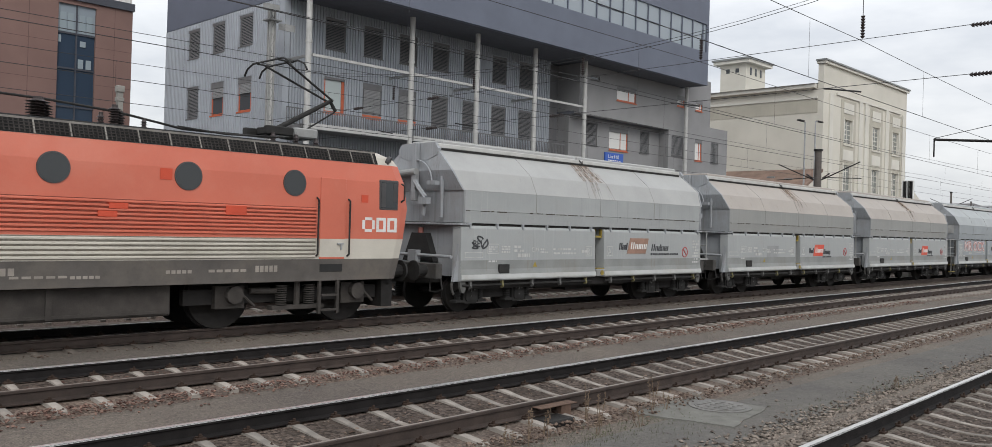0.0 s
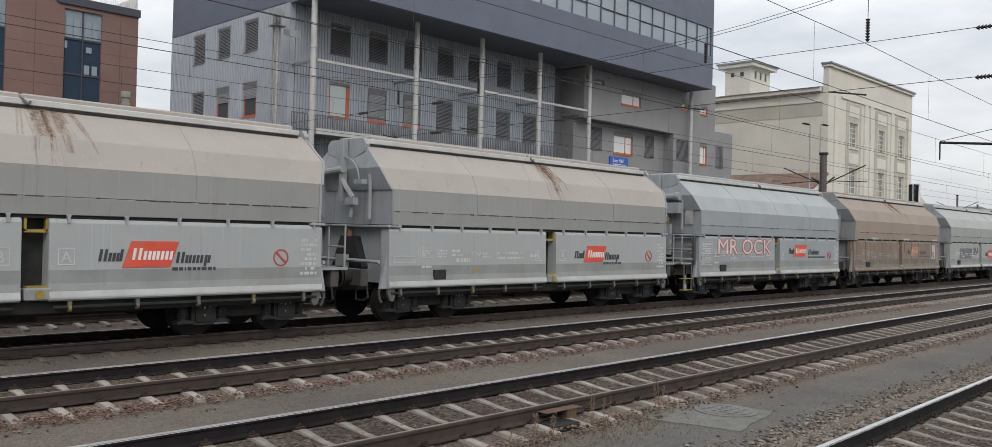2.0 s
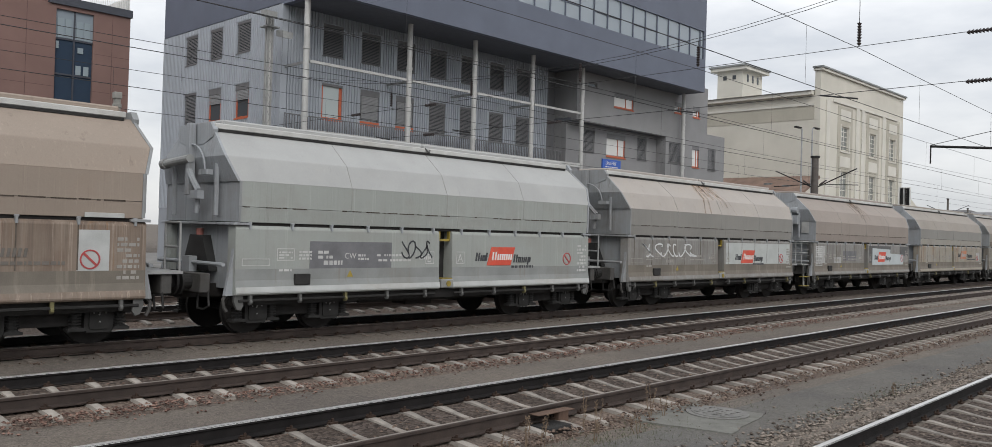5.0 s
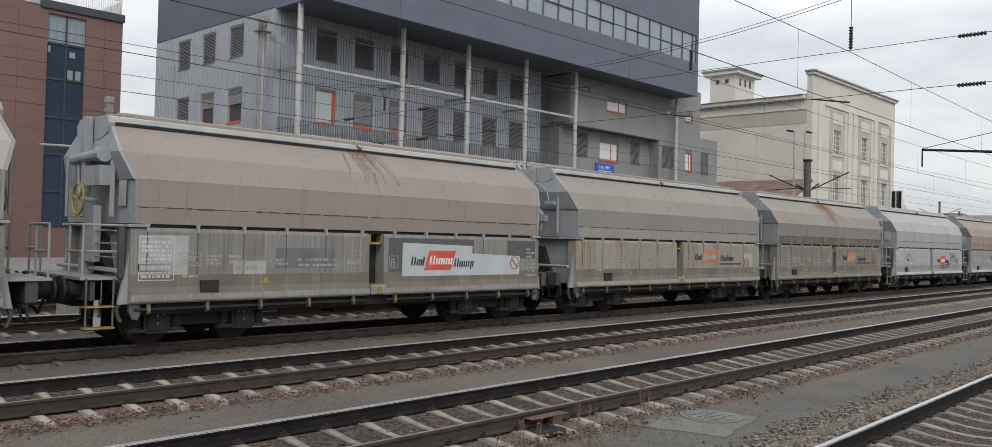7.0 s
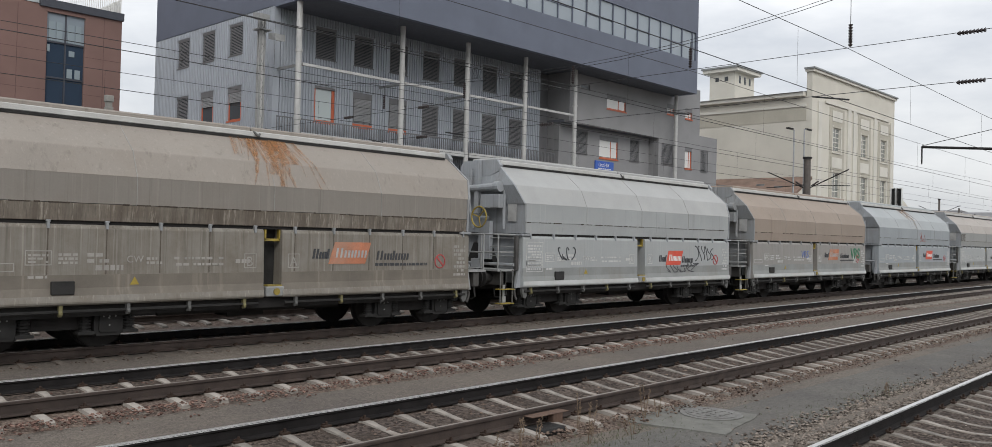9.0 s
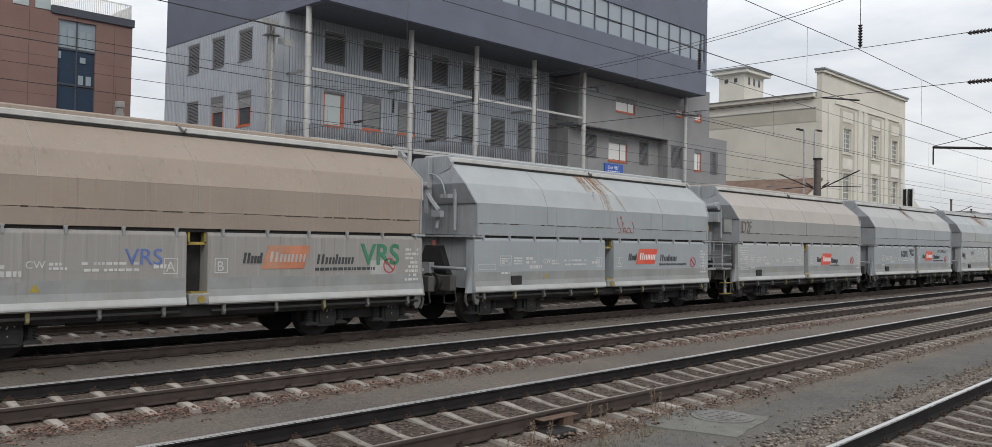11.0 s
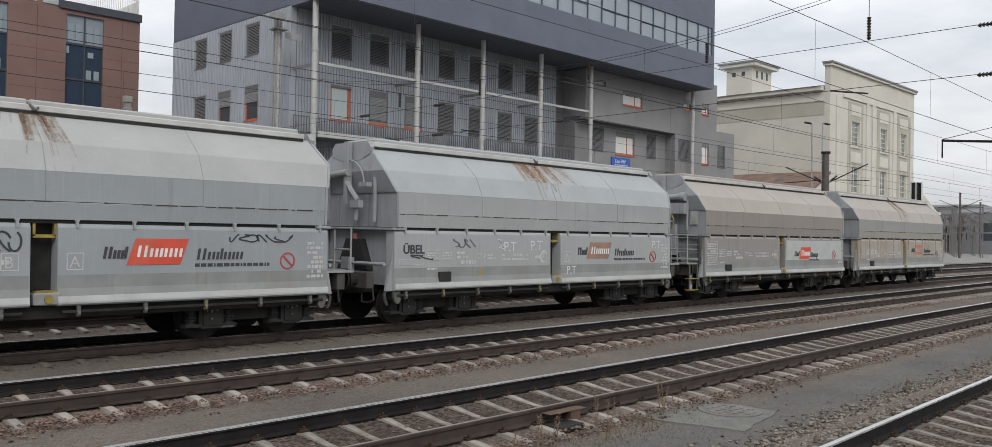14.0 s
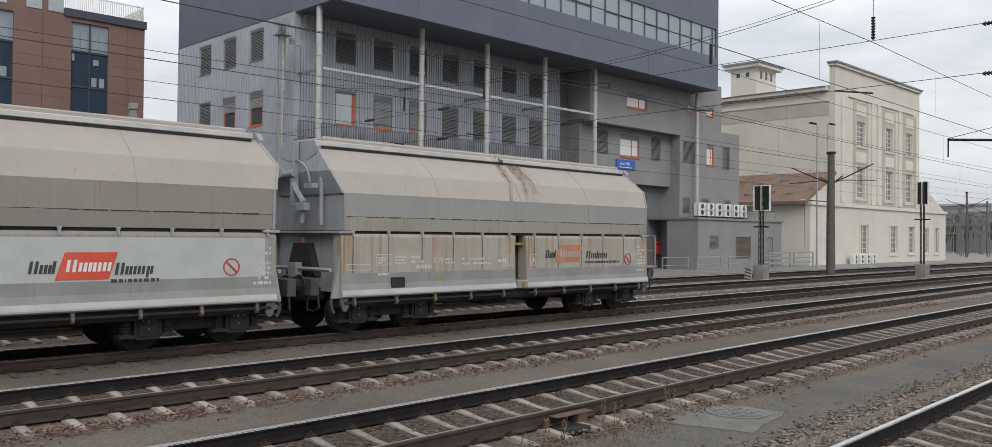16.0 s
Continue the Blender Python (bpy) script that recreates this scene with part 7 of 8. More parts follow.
bm = bmesh.new()
bent(bm, [(SPAN_X, y, upper_z(y)) for y in [-3 + i * 1.75 for i in range(21)]], 0.007, 6)
part("upper_wire", bm, M["wire"], cross)
bm = bmesh.new()
bent(bm, [(SPAN_X + 0.05, y, upper_z(y) + 0.1) for y in [-3 + i * 1.75 for i in range(21)]], 0.006, 6)
part("upper_wire", bm, M["wire"], cross)
for z in (6.64, 5.58):
    bm = bmesh.new()
    tube(bm, (SPAN_X, -3, z + 0.14), (SPAN_X, 34, z - 0.06), 0.007, seg=6)
    part("straight_wire", bm, M["wire"], cross)
    for y in ((5.35, 23.0, 27.4) if z > 6 else (5.35, 17.2, 23.05)):
        part("insulator", insulator_bm((SPAN_X, y - 0.28, z + 0.124 - 0.0054 * (y + 3)), (SPAN_X, y + 0.28, z + 0.124 - 0.0054 * (y + 3)), 0.055, 8), M["porcelain"], cross)
for nm, k in WIRED:
    y = TRACKS[k][1](SPAN_X)
    part("hanging_insulator", insulator_bm((SPAN_X, y, 7.27), (SPAN_X, y, 6.74), 0.055, 8), M["porcelain"], cross)
    bm = bmesh.new()
    tube(bm, (SPAN_X, y, 7.27), (SPAN_X, y, max(7.3, upper_z(y) + 0.02)), 0.008, seg=5)
    tube(bm, (SPAN_X + 0.02, y + 0.9, 5.66), (SPAN_X, y, 5.5), 0.02, seg=6)
    part("steady_arm", bm, M["wire"], cross)


def lattice_bm(x, y, z0, z1, w=0.32, t=0.035):
    bm = bmesh.new()
    for sx in (-1, 1):
        for sy in (-1, 1):
            cx, cy = x + sx * w / 2, y + sy * w / 2
            box(bm, cx - t, cx + t, cy - t, cy + t, z0, z1)
    z = z0 + 0.2
    s = 1
    while z < z1 - 0.4:
        for sy in (-1, 1):
            tube(bm, (x - s * w / 2, y + sy * w / 2, z), (x + s * w / 2, y + sy * w / 2, z + 0.4), 0.012, seg=4)
        z += 0.4
        s = -s
    return bm


mast = tagged(new("floodlight_mast"), "pale lattice mast with two floodlights before the gable", "mast")
part("lattice", lattice_bm(SPAN_X, 34.0, -0.02, 11.5, 0.2, 0.035), M["pale_steel"], mast)
part("pole", boxes((SPAN_X - 0.09, SPAN_X + 0.09, 33.91, 34.09, -0.02, 11.4), w=0.01), M["column"], mast)
part("platform", boxes((SPAN_X - 0.3, SPAN_X + 0.35, 33.7, 34.3, 11.0, 11.05)), M["pale_steel"], mast)
for dx, z in ((-0.35, 11.25), (0.45, 10.5)):
    bm = bmesh.new()
    prism(bm, [(33.2, z), (33.75, z + 0.12), (33.75, z + 0.4), (33.2, z + 0.3)], SPAN_X + dx - 0.25, SPAN_X + dx + 0.25)
    part("floodlight", bm, M["pale_steel"], mast)


def line_mast(x, y, h, arms, label, thick=1.0):
    r = tagged(new("catenary_mast"), label, "mast", "catenary masts")
    r.matrix_basis = pose(x, y, GZ)
    bm = bmesh.new()
    tube(bm, (0, 0, 0), (0, 0, h), 0.27 * thick, 0.2 * thick, seg=14)
    part("pole", bm, M["mast_brown"], r)
    bm = bmesh.new()
    tube(bm, (0, 0, h), (0, 0, h + 0.12), 0.28 * thick, seg=14)
    part("cap", bm, M["iron"], r)
    part("footing", boxes((-0.5, 0.5, -0.5, 0.5, -0.05, 0.18), w=0.03), M["concrete"], r)
    for s, reach in arms:
        bm = bmesh.new()
        tube(bm, (0, 0, h - 1.9), (0, s * reach, h - 0.75), 0.035, seg=8)
        tube(bm, (0, s * 0.4, h - 1.65), (0, s * (reach + 0.1), h - 1.75), 0.025, seg=8)
        c = part("cantilever", bm, M["iron"], r)
        part("insulator", insulator_bm((0, s * 0.3, h - 1.7), (0, s * 0.75, h - 1.4), 0.07, 6), M["porcelain"], c)
    return r


M["pier"] = surface("weathered_pale_concrete", (0.27, 0.265, 0.245), 0.9, var=0.2, scale=3, fine=40, bump=0.2, streak=(0.17, 0.165, 0.15), streak_amt=0.3)
M["mast_brown"] = surface("brown_grey_mast", (0.13, 0.115, 0.105), 0.75, 0.2, 0.25)
line_mast(52.2, 23.1, 7.7, ((-1, 2.6), (1, 2.6)), "brown-grey tubular catenary mast with two cantilevers")
# pale concrete post with one thin arm
pier = tagged(new("concrete_mast"), "pale square concrete post with a thin steel arm", "mast")
pier.matrix_basis = pose(9.55, 24.0, GZ)
part("post", boxes((-0.075, 0.075, -0.075, 0.075, 0, 5.8), w=0.012), M["pier"], pier)
part("cap", boxes((-0.1, 0.1, -0.1, 0.1, 5.8, 5.98), w=0.012), M["pier"], pier)
part("collar", boxes((-0.095, 0.095, -0.095, 0.095, 5.55, 5.66), w=0.01), M["pier"], pier)
bm = bmesh.new()
tube(bm, (-0.07, 0, 4.55), (-1.75, 0, 4.5), 0.035, seg=8)
part("arm", bm, M["pale_steel"], pier)
for x, y in ((120, 35.4), (150, 41.3), (190, 57.5)):
    line_mast(x, y, 8.5, ((-1, 2.5), (1, 2.5)), "far catenary mast over the station throat", 0.6)

# boom of a side mast reaching in over the tracks
boom = tagged(new("cantilever_boom"), "dark horizontal tube boom with a hanging rod", "overhead line", "", "structure")
bm = bmesh.new()
tube(bm, (37.0, 11.6, 6.15), (33.0, 4.0, 5.2), 0.05, seg=8)
tube(bm, (37.0, 11.6, 6.15), (37.0, 11.6, 5.45), 0.03, seg=6)
tube(bm, (37.0, 11.6, 6.2), (33.0, 4.0, 7.0), 0.012, seg=6)
part("boom_tube", bm, M["iron"], boom)


def lamp_post(x, y, h, s):
    r = tagged(new("yard_lamp"), "slender steel yard lamp with a flat head", "street lamp", "yard lamps")
    r.matrix_basis = pose(x, y, -0.02)
    bm = bmesh.new()
    tube(bm, (0, 0, 0), (0, 0, h), 0.08, 0.05)
    part("pole", bm, M["steel"], r)
    bm = bmesh.new()
    tube(bm, (0, 0, h - 0.05), (s * 0.35, 0, h), 0.03)
    part("arm", bm, M["steel"], r)
    part("lamp_head", boxes(*[(min(s * 0.3, s * 1.1), max(s * 0.3, s * 1.1), -0.12, 0.12, h - 0.02, h + 0.08)], w=0.02), M["iron"], r)


lamp_post(58.5, 26.9, 10.2, -1)
lamp_post(61.3, 27.4, 10.6, 1)


def signal(x, y, h, heads, label, gap=0.5, half=0.22, border="white"):
    r = tagged(new("railway_signal"), label, "railway signal", "railway signals")
    r.matrix_basis = pose(x, y, GZ)
    part("signal_mast", lattice_bm(0, 0, 0.3, h, 0.18, 0.02), M["iron"], r)
    part("footing", boxes((-0.35, 0.35, -0.3, 0.3, -0.05, 0.95), w=0.02), M["concrete"], r)
    for k in range(heads):
        o = (k - (heads - 1) / 2) * gap
        hd = part("signal_head", boxes((0.1, 0.22, o - half, o + half, h - 1.35, h), w=0.02), M["black"], r, "black signal screen")
        part("signal_border", boxes((-0.02, 0.1, o - half - 0.03, o - half + 0.02, h - 1.38, h + 0.03), (-0.02, 0.1, o + half - 0.02, o + half + 0.03, h - 1.38, h + 0.03), (-0.02, 0.1, o - half + 0.02, o + half - 0.02, h - 0.02, h + 0.03), (-0.02, 0.1, o - half + 0.02, o + half - 0.02, h - 1.38, h - 1.33)), M[border], hd)
    part("cross_arm", boxes((-0.05, 0.05, -0.45, 0.45, h - 2.3, h - 2.22)), M["iron"], r)
    return r


signal(43.6, 23.2, 5.3, 2, "twin-headed railway signal on a lattice post")
signal(54.6, 18.55, 5.9, 2, "twin-headed black signal on a grey footing", 0.36, 0.13)
signal(8.6, 23.4, 4.2, 1, "single-headed signal on a lattice post", 0.5, 0.13, "iron")

# ---- yard furniture before the buildings ----
def barrier(x, y, w):
    r = tagged(new("barrier_rail"), "galvanised steel hoop barrier on the paving", "barrier", "hoop barriers on the paving")
    r.matrix_basis = pose(x, y, -0.02)
    bm = bmesh.new()
    bent(bm, [(0, 0, 0), (0, 0, 1.0), (w, 0, 1.0), (w, 0, 0)], 0.03)
    tube(bm, (0, 0, 0.55), (w, 0, 0.55), 0.02)
    part("hoop", bm, M["steel"], r)


for x in (40.6, 44.2, 47.8, 51.2):
    barrier(x, 27.6, 2.6)


def bench_rail(x):
    r = tagged(new("yard_fence"), "low galvanised slatted fence before the shed", "fence", "low fences")
    r.matrix_basis = pose(x, 30.0, -0.02)
    for q in (0, 3.2):
        bm = boxes((q - 0.04, q + 0.04, -0.04, 0.04, 0, 1.15))
        part("post", bm, M["steel"], r)
    for z in (0.3, 0.65, 1.05):
        part("slat", boxes((0, 3.2, -0.05, -0.01, z, z + 0.12)), M["steel"], r)


for x in (57.6, 61.4):
    bench_rail(x)
pb = tagged(new("post_box"), "red wall-mounted post box", "post box")
part("casing", boxes((50.25, 50.85, PG - 0.3, PG, 0.95, 1.85), w=0.04), M["red_box"], pb)
part("slot", boxes((50.33, 50.77, PG - 0.307, PG - 0.295, 1.6, 1.66)), M["black"], pb)
sb = tagged(new("striped_buffer_box"), "faded red and white striped warning board at the signal", "warning board")
sb.matrix_basis = pose(42.9, 23.6, GZ) @ Matrix.Scale(0.7, 4)
part("board", boxes((0, 0.08, -0.3, 0.3, 0, 1.1)), M["dim_white"], sb)
for k in range(4):
    bm = bmesh.new()
    prism(bm, [(-0.29, 0.08 + k * 0.26), (0.29, 0.22 + k * 0.26), (0.29, 0.34 + k * 0.26), (-0.29, 0.2 + k * 0.26)], -0.006, 0.0)
    part("stripe", bm, M["rust_plate"], sb)

# station sign on the plaster wall
sg = tagged(new("station_sign"), "blue station name sign with white lettering", "sign")
sg.matrix_basis = pose(45.0, PL - 0.1, 6.62)
part("panel", boxes((0, 2.0, 0, 0.1, 0, 0.62), w=0.01), M["sign_blue"], sg)
put("lettering", word("Linz Hbf", 0.34), M["white"], sg, pose(0.32, -0.004, 0.26))
put("small_writing", mesh_of("sign_small_writing", boxes(*[(0.3 + k * 0.24, 0.48 + k * 0.24, -0.006, 0.0, 0.09, 0.15) for k in range(6)])), M["white"], sg)

# small air-conditioning group at the cream front
for k in range(4):
    u = tagged(new("wall_air_conditioner"), "small pale outdoor unit at the foot of the cream front", "air conditioner", "small outdoor units")
    u.matrix_basis = pose(73.6 + k * 1.3, WY - 1.0, -0.135)
    put("casing", AC, M["white"], u, Matrix.Scale(0.95, 4))
    put("fan_grille", FAN, M["rubber"], u, Matrix.Scale(0.95, 4))

# ---- near ground things ----
M["slab"] = surface("grey_green_concrete", (0.17, 0.168, 0.152), 0.9, var=0.25, scale=4, fine=60, bump=0.3, stain=(0.12, 0.115, 0.1), stain_amt=0.4)
slab = tagged(new("manhole"), "round iron manhole cover in a pale concrete slab", "manhole cover")
slab.matrix_basis = pose(10.55, 5.95, GZ + 0.012)
corners = ((-1.31, 0.55), (-0.95, -0.74), (0.49, -0.43), (0.33, 0.72))
out_ = []
for (xa, ya), (xb, yb) in zip(corners, corners[1:] + corners[:1]):
    for i in range(7):
        u = i / 7
        x, y = xa + (xb - xa) * u, ya + (yb - ya) * u
        out_.append((x + 0.045 * noise.noise((x * 3, y * 3, 4)), y + 0.045 * noise.noise((x * 3, y * 3, 9))))
bm = bmesh.new()
prism(bm, out_, -0.05, 0.014, "z")
part("slab", bm, M["slab"], slab)
M["iron_pale"] = surface("worn_cast_iron", (0.19, 0.185, 0.175), 0.7, 0.2, 0.25, 6, 60, 0.3)
bm = bmesh.new()
tube(bm, (0, 0, 0.0), (0, 0, 0.026), 0.42, seg=36)
part("frame_ring", bm, M["iron_pale"], slab)
bm = bmesh.new()
tube(bm, (0, 0, 0.0), (0, 0, 0.034), 0.345, seg=36)
for i in range(4):
    for j in range(4):
        box(bm, -0.225 + i * 0.13, -0.165 + i * 0.13, -0.225 + j * 0.13, -0.165 + j * 0.13, 0.028, 0.043)
part("cover", bm, M["iron_pale"], slab)

TY = TRACKS[1][1]
plate = tagged(new("rail_joint_box"), "rusty cover plate over a pit beside the rail", "track fitting")
plate.matrix_basis = pose(8.1, TY(8.1) - 0.7525, 0) @ Matrix.Diagonal((0.72, 1, 1, 1))
part("cover_plate", boxes((-0.44, 0.5, -0.2, -0.04, -0.066, -0.056), w=0.003), M["rust_plate"], plate)
part("bracket", boxes((0.1, 0.36, -0.19, -0.08, -0.24, -0.066), w=0.01), M["rust_plate"], plate)
part("pit_box", boxes((-0.55, 0.1, -0.42, -0.1, -0.26, -0.17), w=0.02), M["grime"], plate)


# loose ballast stones lying on the beds and spilling over the edges
def stones(name, spots, seed, label, mat="stones"):
    rnd = random.Random(seed)
    base = [(0, 0, 1), (0.9, 0.1, 0.25), (0.2, 0.95, 0.2), (-0.85, 0.3, 0.3), (-0.3, -0.9, 0.2), (0.55, -0.6, 0.35), (0, 0, -0.6)]
    fc = [(0, 1, 2), (0, 2, 3), (0, 3, 4), (0, 4, 5), (0, 5, 1), (6, 2, 1), (6, 3, 2), (6, 4, 3), (6, 5, 4), (6, 1, 5)]
    vv, ff = [], []
    for x, y, z, r in spots:
        k = len(vv)
        a = rnd.uniform(0, 6.28)
        ca, sa = math.cos(a), math.sin(a)
        sx, sy, sz = r * rnd.uniform(0.7, 1.4), r * rnd.uniform(0.6, 1.2), r * rnd.uniform(0.5, 0.95)
        for bx, by, bz in base:
            px, py = bx * sx * rnd.uniform(0.8, 1.2), by * sy * rnd.uniform(0.8, 1.2)
            vv.append((x + px * ca - py * sa, y + px * sa + py * ca, z + bz * sz))
        ff += [[i + k for i in f] for f in fc]
    me = bpy.data.meshes.new(name)
    me.from_pydata(vv, [], ff)
    me.materials.append(M[mat])
    return tagged(new(name, me), label, "gravel", kind="stuff")


def stone_mat(name, lo, hi):
    m, n, l, b = nodes_of(name)
    g = n.new("ShaderNodeNewGeometry")
    c = ramp_of(n, l, g.outputs["Random Per Island"], 0, 1, lo, hi)
    mid = n.new("ShaderNodeTexCoord")
    c = mix_of(n, l, 1.0, c, ramp_of(n, l, noise_at(n, l, mid.outputs["Object"], 40, 4), 0.3, 0.7, (0.7, 0.66, 0.62), (1.05, 1, 0.97)), "MULTIPLY")
    l.new(c, b.inputs["Base Color"])
    b.inputs["Roughness"].default_value = 0.92
    b.inputs["Specular IOR Level"].default_value = 0.2
    return m


M["stones"] = stone_mat("single_ballast_stones", (0.055, 0.038, 0.031), (0.235, 0.187, 0.158))
M["red_stones"] = stone_mat("reddish_ballast_stones", (0.065, 0.037, 0.031), (0.26, 0.175, 0.147))
M["pale_stones"] = stone_mat("pale_grit_stones", (0.07, 0.06, 0.053), (0.3, 0.27, 0.24))
rnd = random.Random(3)
for ti, (x_lo, x_hi, count) in ((0, (6.0, 34.0, 4200)), (1, (2.0, 30.0, 4600)), (2, (0.5, 34.0, 5000)), (3, (1.5, 30.0, 700))):
    cy = TRACKS[ti][1]
    spots = []
    for k in range(count):
        u = rnd.random() ** 1.6
        x = x_lo + (x_hi - x_lo) * u
        e = rnd.choice((-1, 1, -1, 0, -1)) if ti else rnd.choice((1, 1, 1, 1, 0))
        if e:
            o = e * (1.14 + abs(rnd.gauss(0.0, 0.17)))
            z = -0.2 if abs(o) < 1.2 else -0.2 - min(0.07, (abs(o) - 1.2) * 0.17)
        else:
            o = rnd.uniform(-0.66, 0.66)
            z = -0.2 - 0.045 * (1 - abs(o) / 0.66)
        spots.append((x, cy(x) + o, z + 0.004, rnd.uniform(0.012, 0.032)))
    stones("ballast_stones", spots, ti, "loose brown-grey ballast stones along the track", ("pale_stones", "stones", "red_stones", "stones")[ti])
spots = [(rnd.uniform(6, 22), rnd.uniform(4.9, 6.2), GZ + 0.013, rnd.uniform(0.004, 0.011)) for k in range(420)]
spots += [(rnd.uniform(0, 30), rnd.uniform(9.2, 10.6), GZ + 0.001, rnd.uniform(0.005, 0.012)) for k in range(700)]
spots += [(rnd.uniform(8, 26), TRACKS[0][1](10) + 1.4 + abs(rnd.gauss(0, 0.31)), GZ + 0.02, rnd.uniform(0.009, 0.036)) for k in range(5200)]
stones("scattered_grit", spots, 9, "scattered small stones on the ways between tracks", "pale_stones")

# dry weeds by the rail
M["straw"] = surface("dry_straw_weed", (0.2, 0.145, 0.1), 0.9, var=0.35, scale=9)
M["moss"] = surface("dull_green_moss", (0.1, 0.115, 0.06), 0.95, var=0.3, scale=9)


def weed(x, y, h, seed):
    rnd_ = random.Random(seed)
    r = tagged(new("dry_weed"), "dry brown seed-headed weed beside the rail", "weed", "dry weeds")
    r.matrix_basis = pose(x, y, GZ)
    bm = bmesh.new()
    tips = []
    for k in range(3):
        p = (rnd_.uniform(-0.04, 0.04), rnd_.uniform(-0.04, 0.04), 0)
        q = (p[0] + rnd_.uniform(-0.07, 0.07), p[1] + rnd_.uniform(-0.05, 0.05), h * rnd_.uniform(0.6, 1))
        m_ = tuple((a + b) / 2 + rnd_.uniform(-0.02, 0.02) for a, b in zip(p, q))
        tube(bm, p, m_, 0.005, 0.004, seg=5)
        tube(bm, m_, q, 0.004, 0.002, seg=5)
        tips.append((m_, q))
    tagged(part("stem", bm, M["straw"], r), kind="stuff")
    bm = bmesh.new()
    for m_, q in tips:
        for k in range(16):
            u = rnd_.uniform(0.1, 1.05)
            c = [a + (b - a) * u + rnd_.uniform(-0.014, 0.014) for a, b in zip(m_, q)]
            d = Vector((rnd_.uniform(-1, 1), rnd_.uniform(-1, 1), rnd_.uniform(0.2, 1))).normalized() * 0.02
            tube(bm, c, tuple(Vector(c) + d), 0.006, 0.001, seg=4)
    tagged(part("seed_head", bm, M["straw"], r), kind="stuff")


for k, (x, y, h) in enumerate(((7.0, 6.25, 0.5), (7.35, 6.3, 0.42), (8.25, 6.45, 0.55), (8.35, 6.3, 0.45), (8.0, 6.1, 0.3), (9.6, 6.4, 0.5), (9.8, 6.3, 0.3), (6.6, 6.2, 0.3), (8.75, 6.0, 0.3), (14.2, 4.9, 0.25))):
    weed(x, y, h, k)
rnd = random.Random(8)
vv, ff = [], []
for k in range(2200):
    x, y = (rnd.gauss(8.2, 1.6), rnd.gauss(5.95, 0.28)) if k % 3 else (rnd.gauss(13.5, 1.6), rnd.gauss(5.05, 0.18))
    a, h = rnd.uniform(0, 6.28), rnd.uniform(0.015, 0.06)
    i = len(vv)
    vv += [(x, y, GZ + 0.008), (x + 0.008 * math.cos(a), y + 0.008 * math.sin(a), GZ + 0.008), (x + rnd.uniform(-0.03, 0.03), y + rnd.uniform(-0.03, 0.03), GZ + h)]
    ff.append((i, i + 1, i + 2))
me = bpy.data.meshes.new("ground_weeds")
me.from_pydata(vv, [], ff)
me.materials.append(M["moss"])
tagged(new("ground_weeds", me), "sparse low weeds on the grit", "weeds", kind="stuff")

# ---- distance: halls, trees and masts at the end of the yard ----
# distance haze is put into the lighter grey of the gantry steel
M["far_steel"] = surface("hazy_grey_steel", (0.19, 0.185, 0.18), 0.8, var=0.2)
M["far_hall"] = surface("far_grey_hall", (0.2, 0.2, 0.205), 0.9, var=0.2, scale=0.15, fine=2)
M["far_tree"] = surface("far_bare_trees", (0.12, 0.105, 0.095), 0.95, var=0.3, scale=0.5)
for k, (x, y, w, d, h) in enumerate(((165, 36, 30, 14, 7.5), (190, 60, 60, 20, 9.5), (250, 20, 50, 30, 8), (300, -30, 60, 40, 9), (140, 70, 40, 20, 10))):
    hl = tagged(new("far_hall"), "grey industrial hall far along the yard", "building", "far halls")
    hl.matrix_basis = pose(x, y, GZ)
    bm = bmesh.new()
    prism(bm, [(0, 0), (w, 0), (w, h), (w / 2, h + 1.6), (0, h)], 0, d, "y")
    part("hall_body", bm, M["far_hall"], hl)
    for j in range(int(w / 5)):
        part("window", boxes((j * 5 + 1, j * 5 + 4, -0.05, 0.05, h * 0.35, h * 0.75)), M["pane"], hl)
    for j in range(int(d / 5)):
        part("window", boxes((-0.05, 0.05, j * 5 + 1, j * 5 + 4, h * 0.35, h * 0.75)), M["pane"], hl)
rnd = random.Random(12)
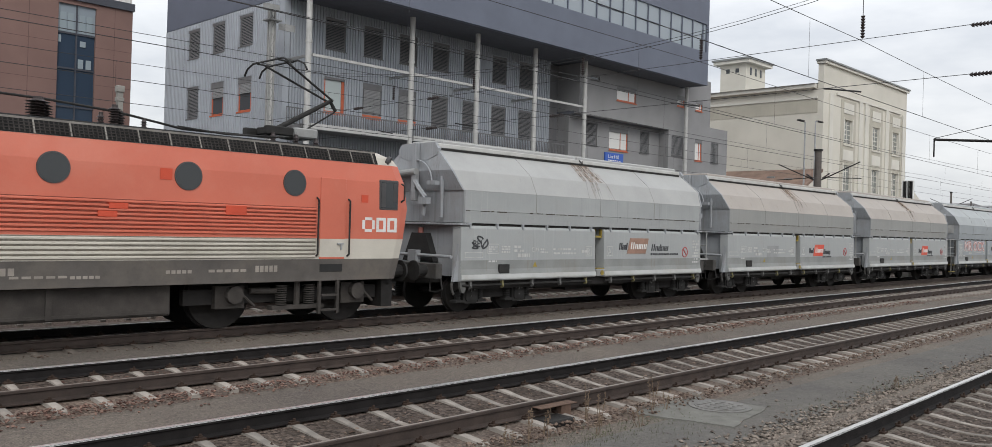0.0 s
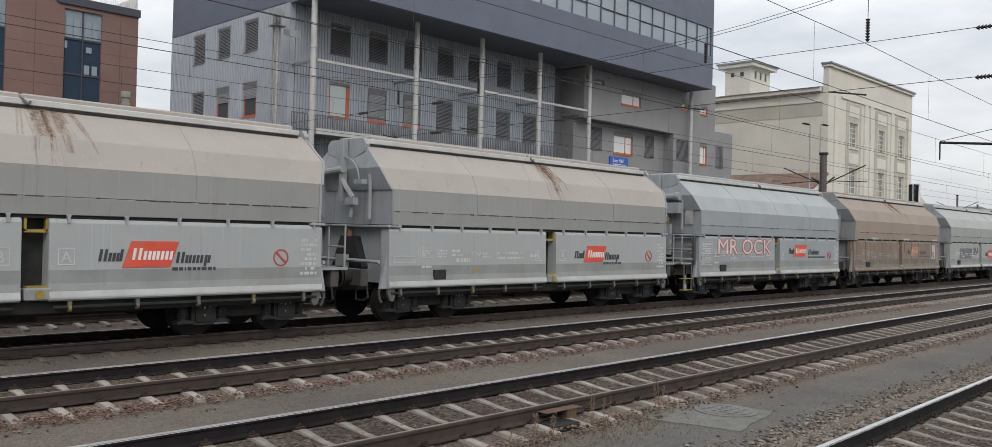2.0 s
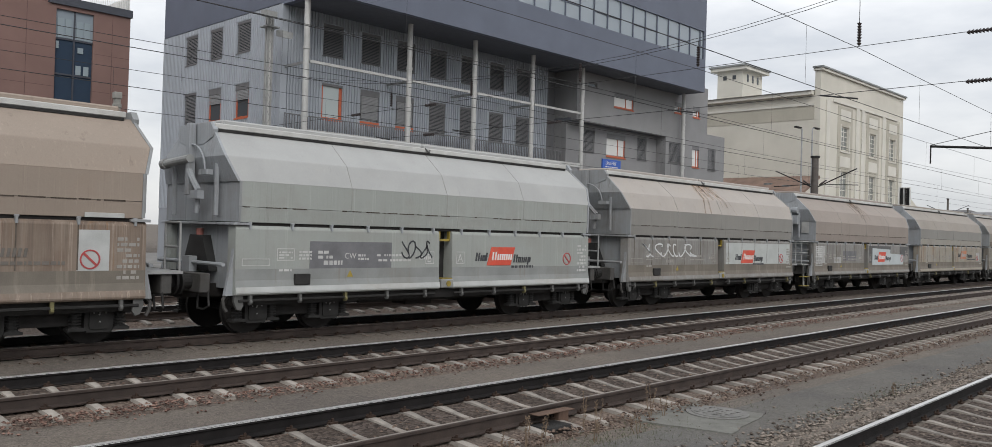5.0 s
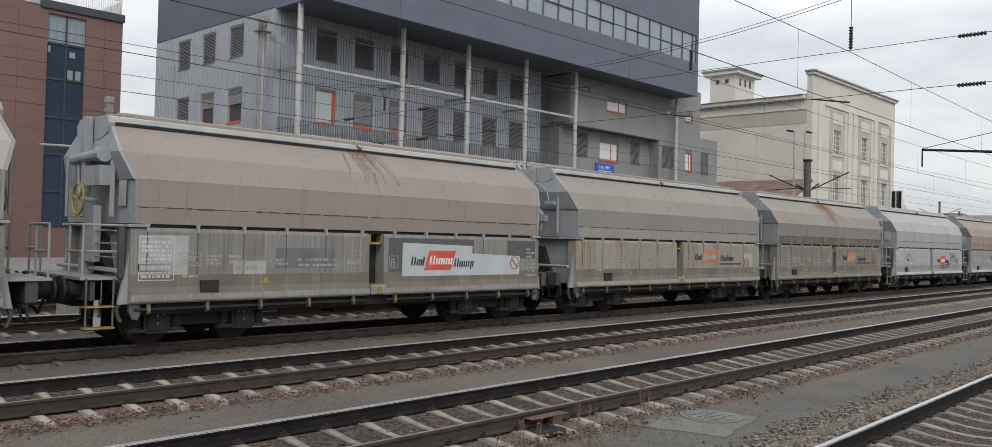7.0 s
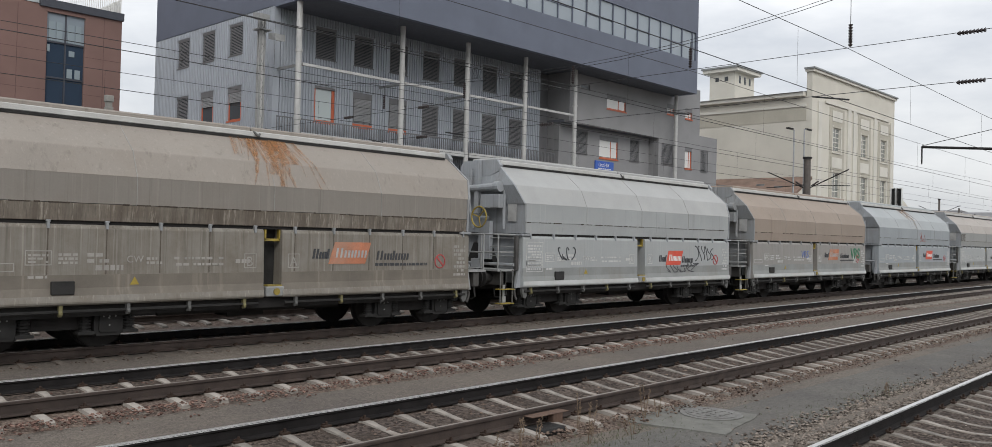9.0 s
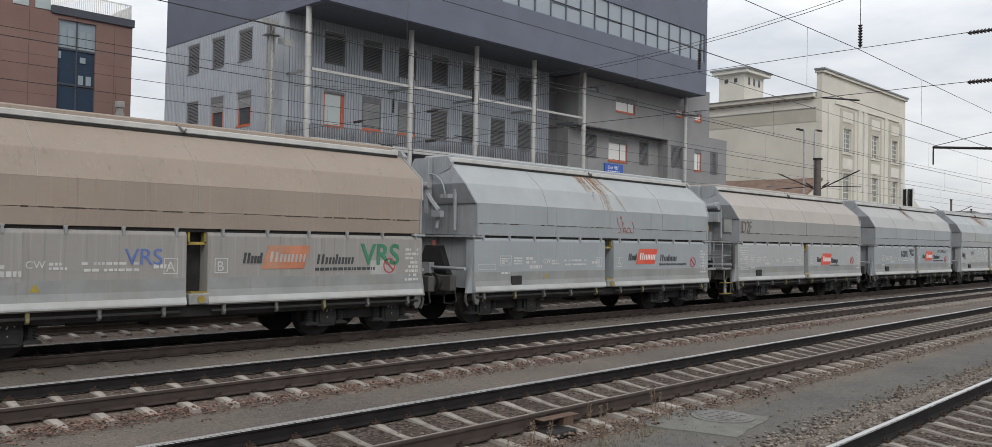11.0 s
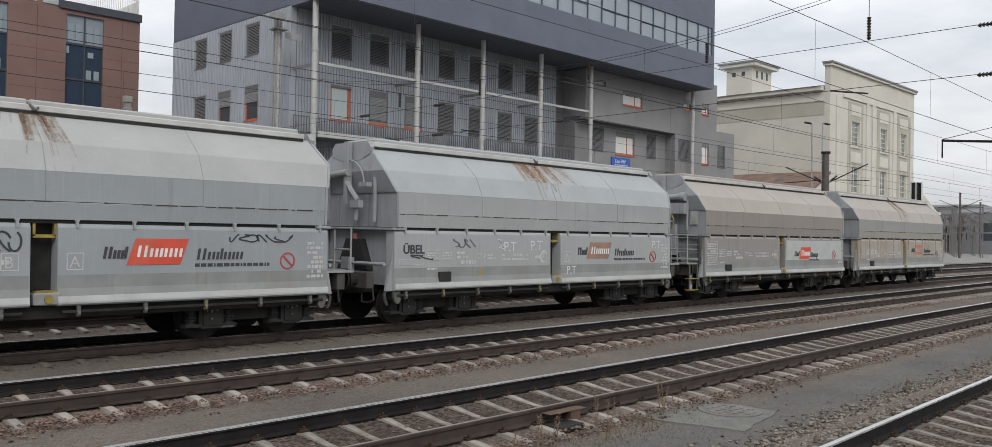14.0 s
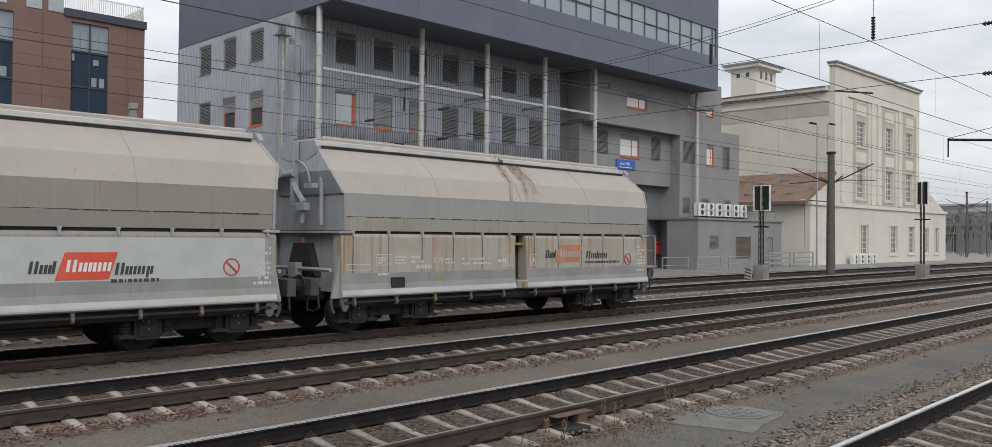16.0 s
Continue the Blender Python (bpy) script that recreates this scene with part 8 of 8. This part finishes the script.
for k in range(9):
    x = 118 + k * 8.0
    y = x / (3.1 + 0.11 * (k * 5 % 8))
    ga = tagged(new("yard_gantry"), "grey steel portal gantry far along the yard", "gantry", "far yard gantries")
    ga.matrix_basis = pose(x, y, GZ)
    hg = rnd.uniform(5.5, 8.0)
    for yy in (0, 3.2, 6.4):
        part("leg", lattice_bm(0, yy, 0, hg, 0.28, 0.03), M["far_steel"], ga)
    for zz in (hg * 0.62, hg - 0.3):
        part("beam", boxes((-0.15, 0.15, 0, 6.4, zz, zz + 0.22)), M["far_steel"], ga)
    for yy in (0.9, 2.2, 4.3, 5.5):
        part("insulator", insulator_bm((0, yy, hg * 0.62), (0, yy, hg * 0.62 - 0.8), 0.09, 6), M["porcelain"], ga)
for k in range(12):
    x = rnd.uniform(140, 200)
    y = x / rnd.uniform(3.05, 3.9)
    tr = tagged(new("far_tree"), "bare grey-brown tree far off beside the yard", "tree", "far bare trees")
    tr.matrix_basis = pose(x, y, GZ)
    h = rnd.uniform(4, 8)
    bm = bmesh.new()
    tube(bm, (0, 0, 0), (0, 0, h * 0.5), 0.16, 0.1, seg=6)
    ends_ = []
    for j in range(9):
        a = rnd.uniform(0, 6.28)
        q = (math.cos(a) * h * 0.25 * rnd.random(), math.sin(a) * h * 0.25 * rnd.random(), h * rnd.uniform(0.6, 0.95))
        tube(bm, (0, 0, h * rnd.uniform(0.25, 0.5)), q, 0.06, 0.02, seg=4)
        ends_.append(q)
    part("trunk", bm, M["far_tree"], tr)
    bm = bmesh.new()
    for q in ends_:
        for j in range(22):
            d = Vector((rnd.gauss(0, 1), rnd.gauss(0, 1), rnd.gauss(0.3, 0.8))) * 0.4
            tube(bm, q, tuple(Vector(q) + d), 0.022, 0.008, seg=3)
    part("crown", bm, M["far_tree"], tr)


def motions():
    rows = [(t, travelled(t)) for t in range(17)]
    for ob, x0, m in ROLLING:
        walk(ob, [(t, pose(x0 - s, 16.2, 0) @ m) for t, s in rows])
    steps = [(k / FPS, travelled(k / FPS)) for k in range(16 * FPS + 1)]
    for ob, x, r in WHEELS:
        walk(ob, [(t, pose(x, 0, r, 0, -math.degrees(s / r), 0)) for t, s in steps])


motions()
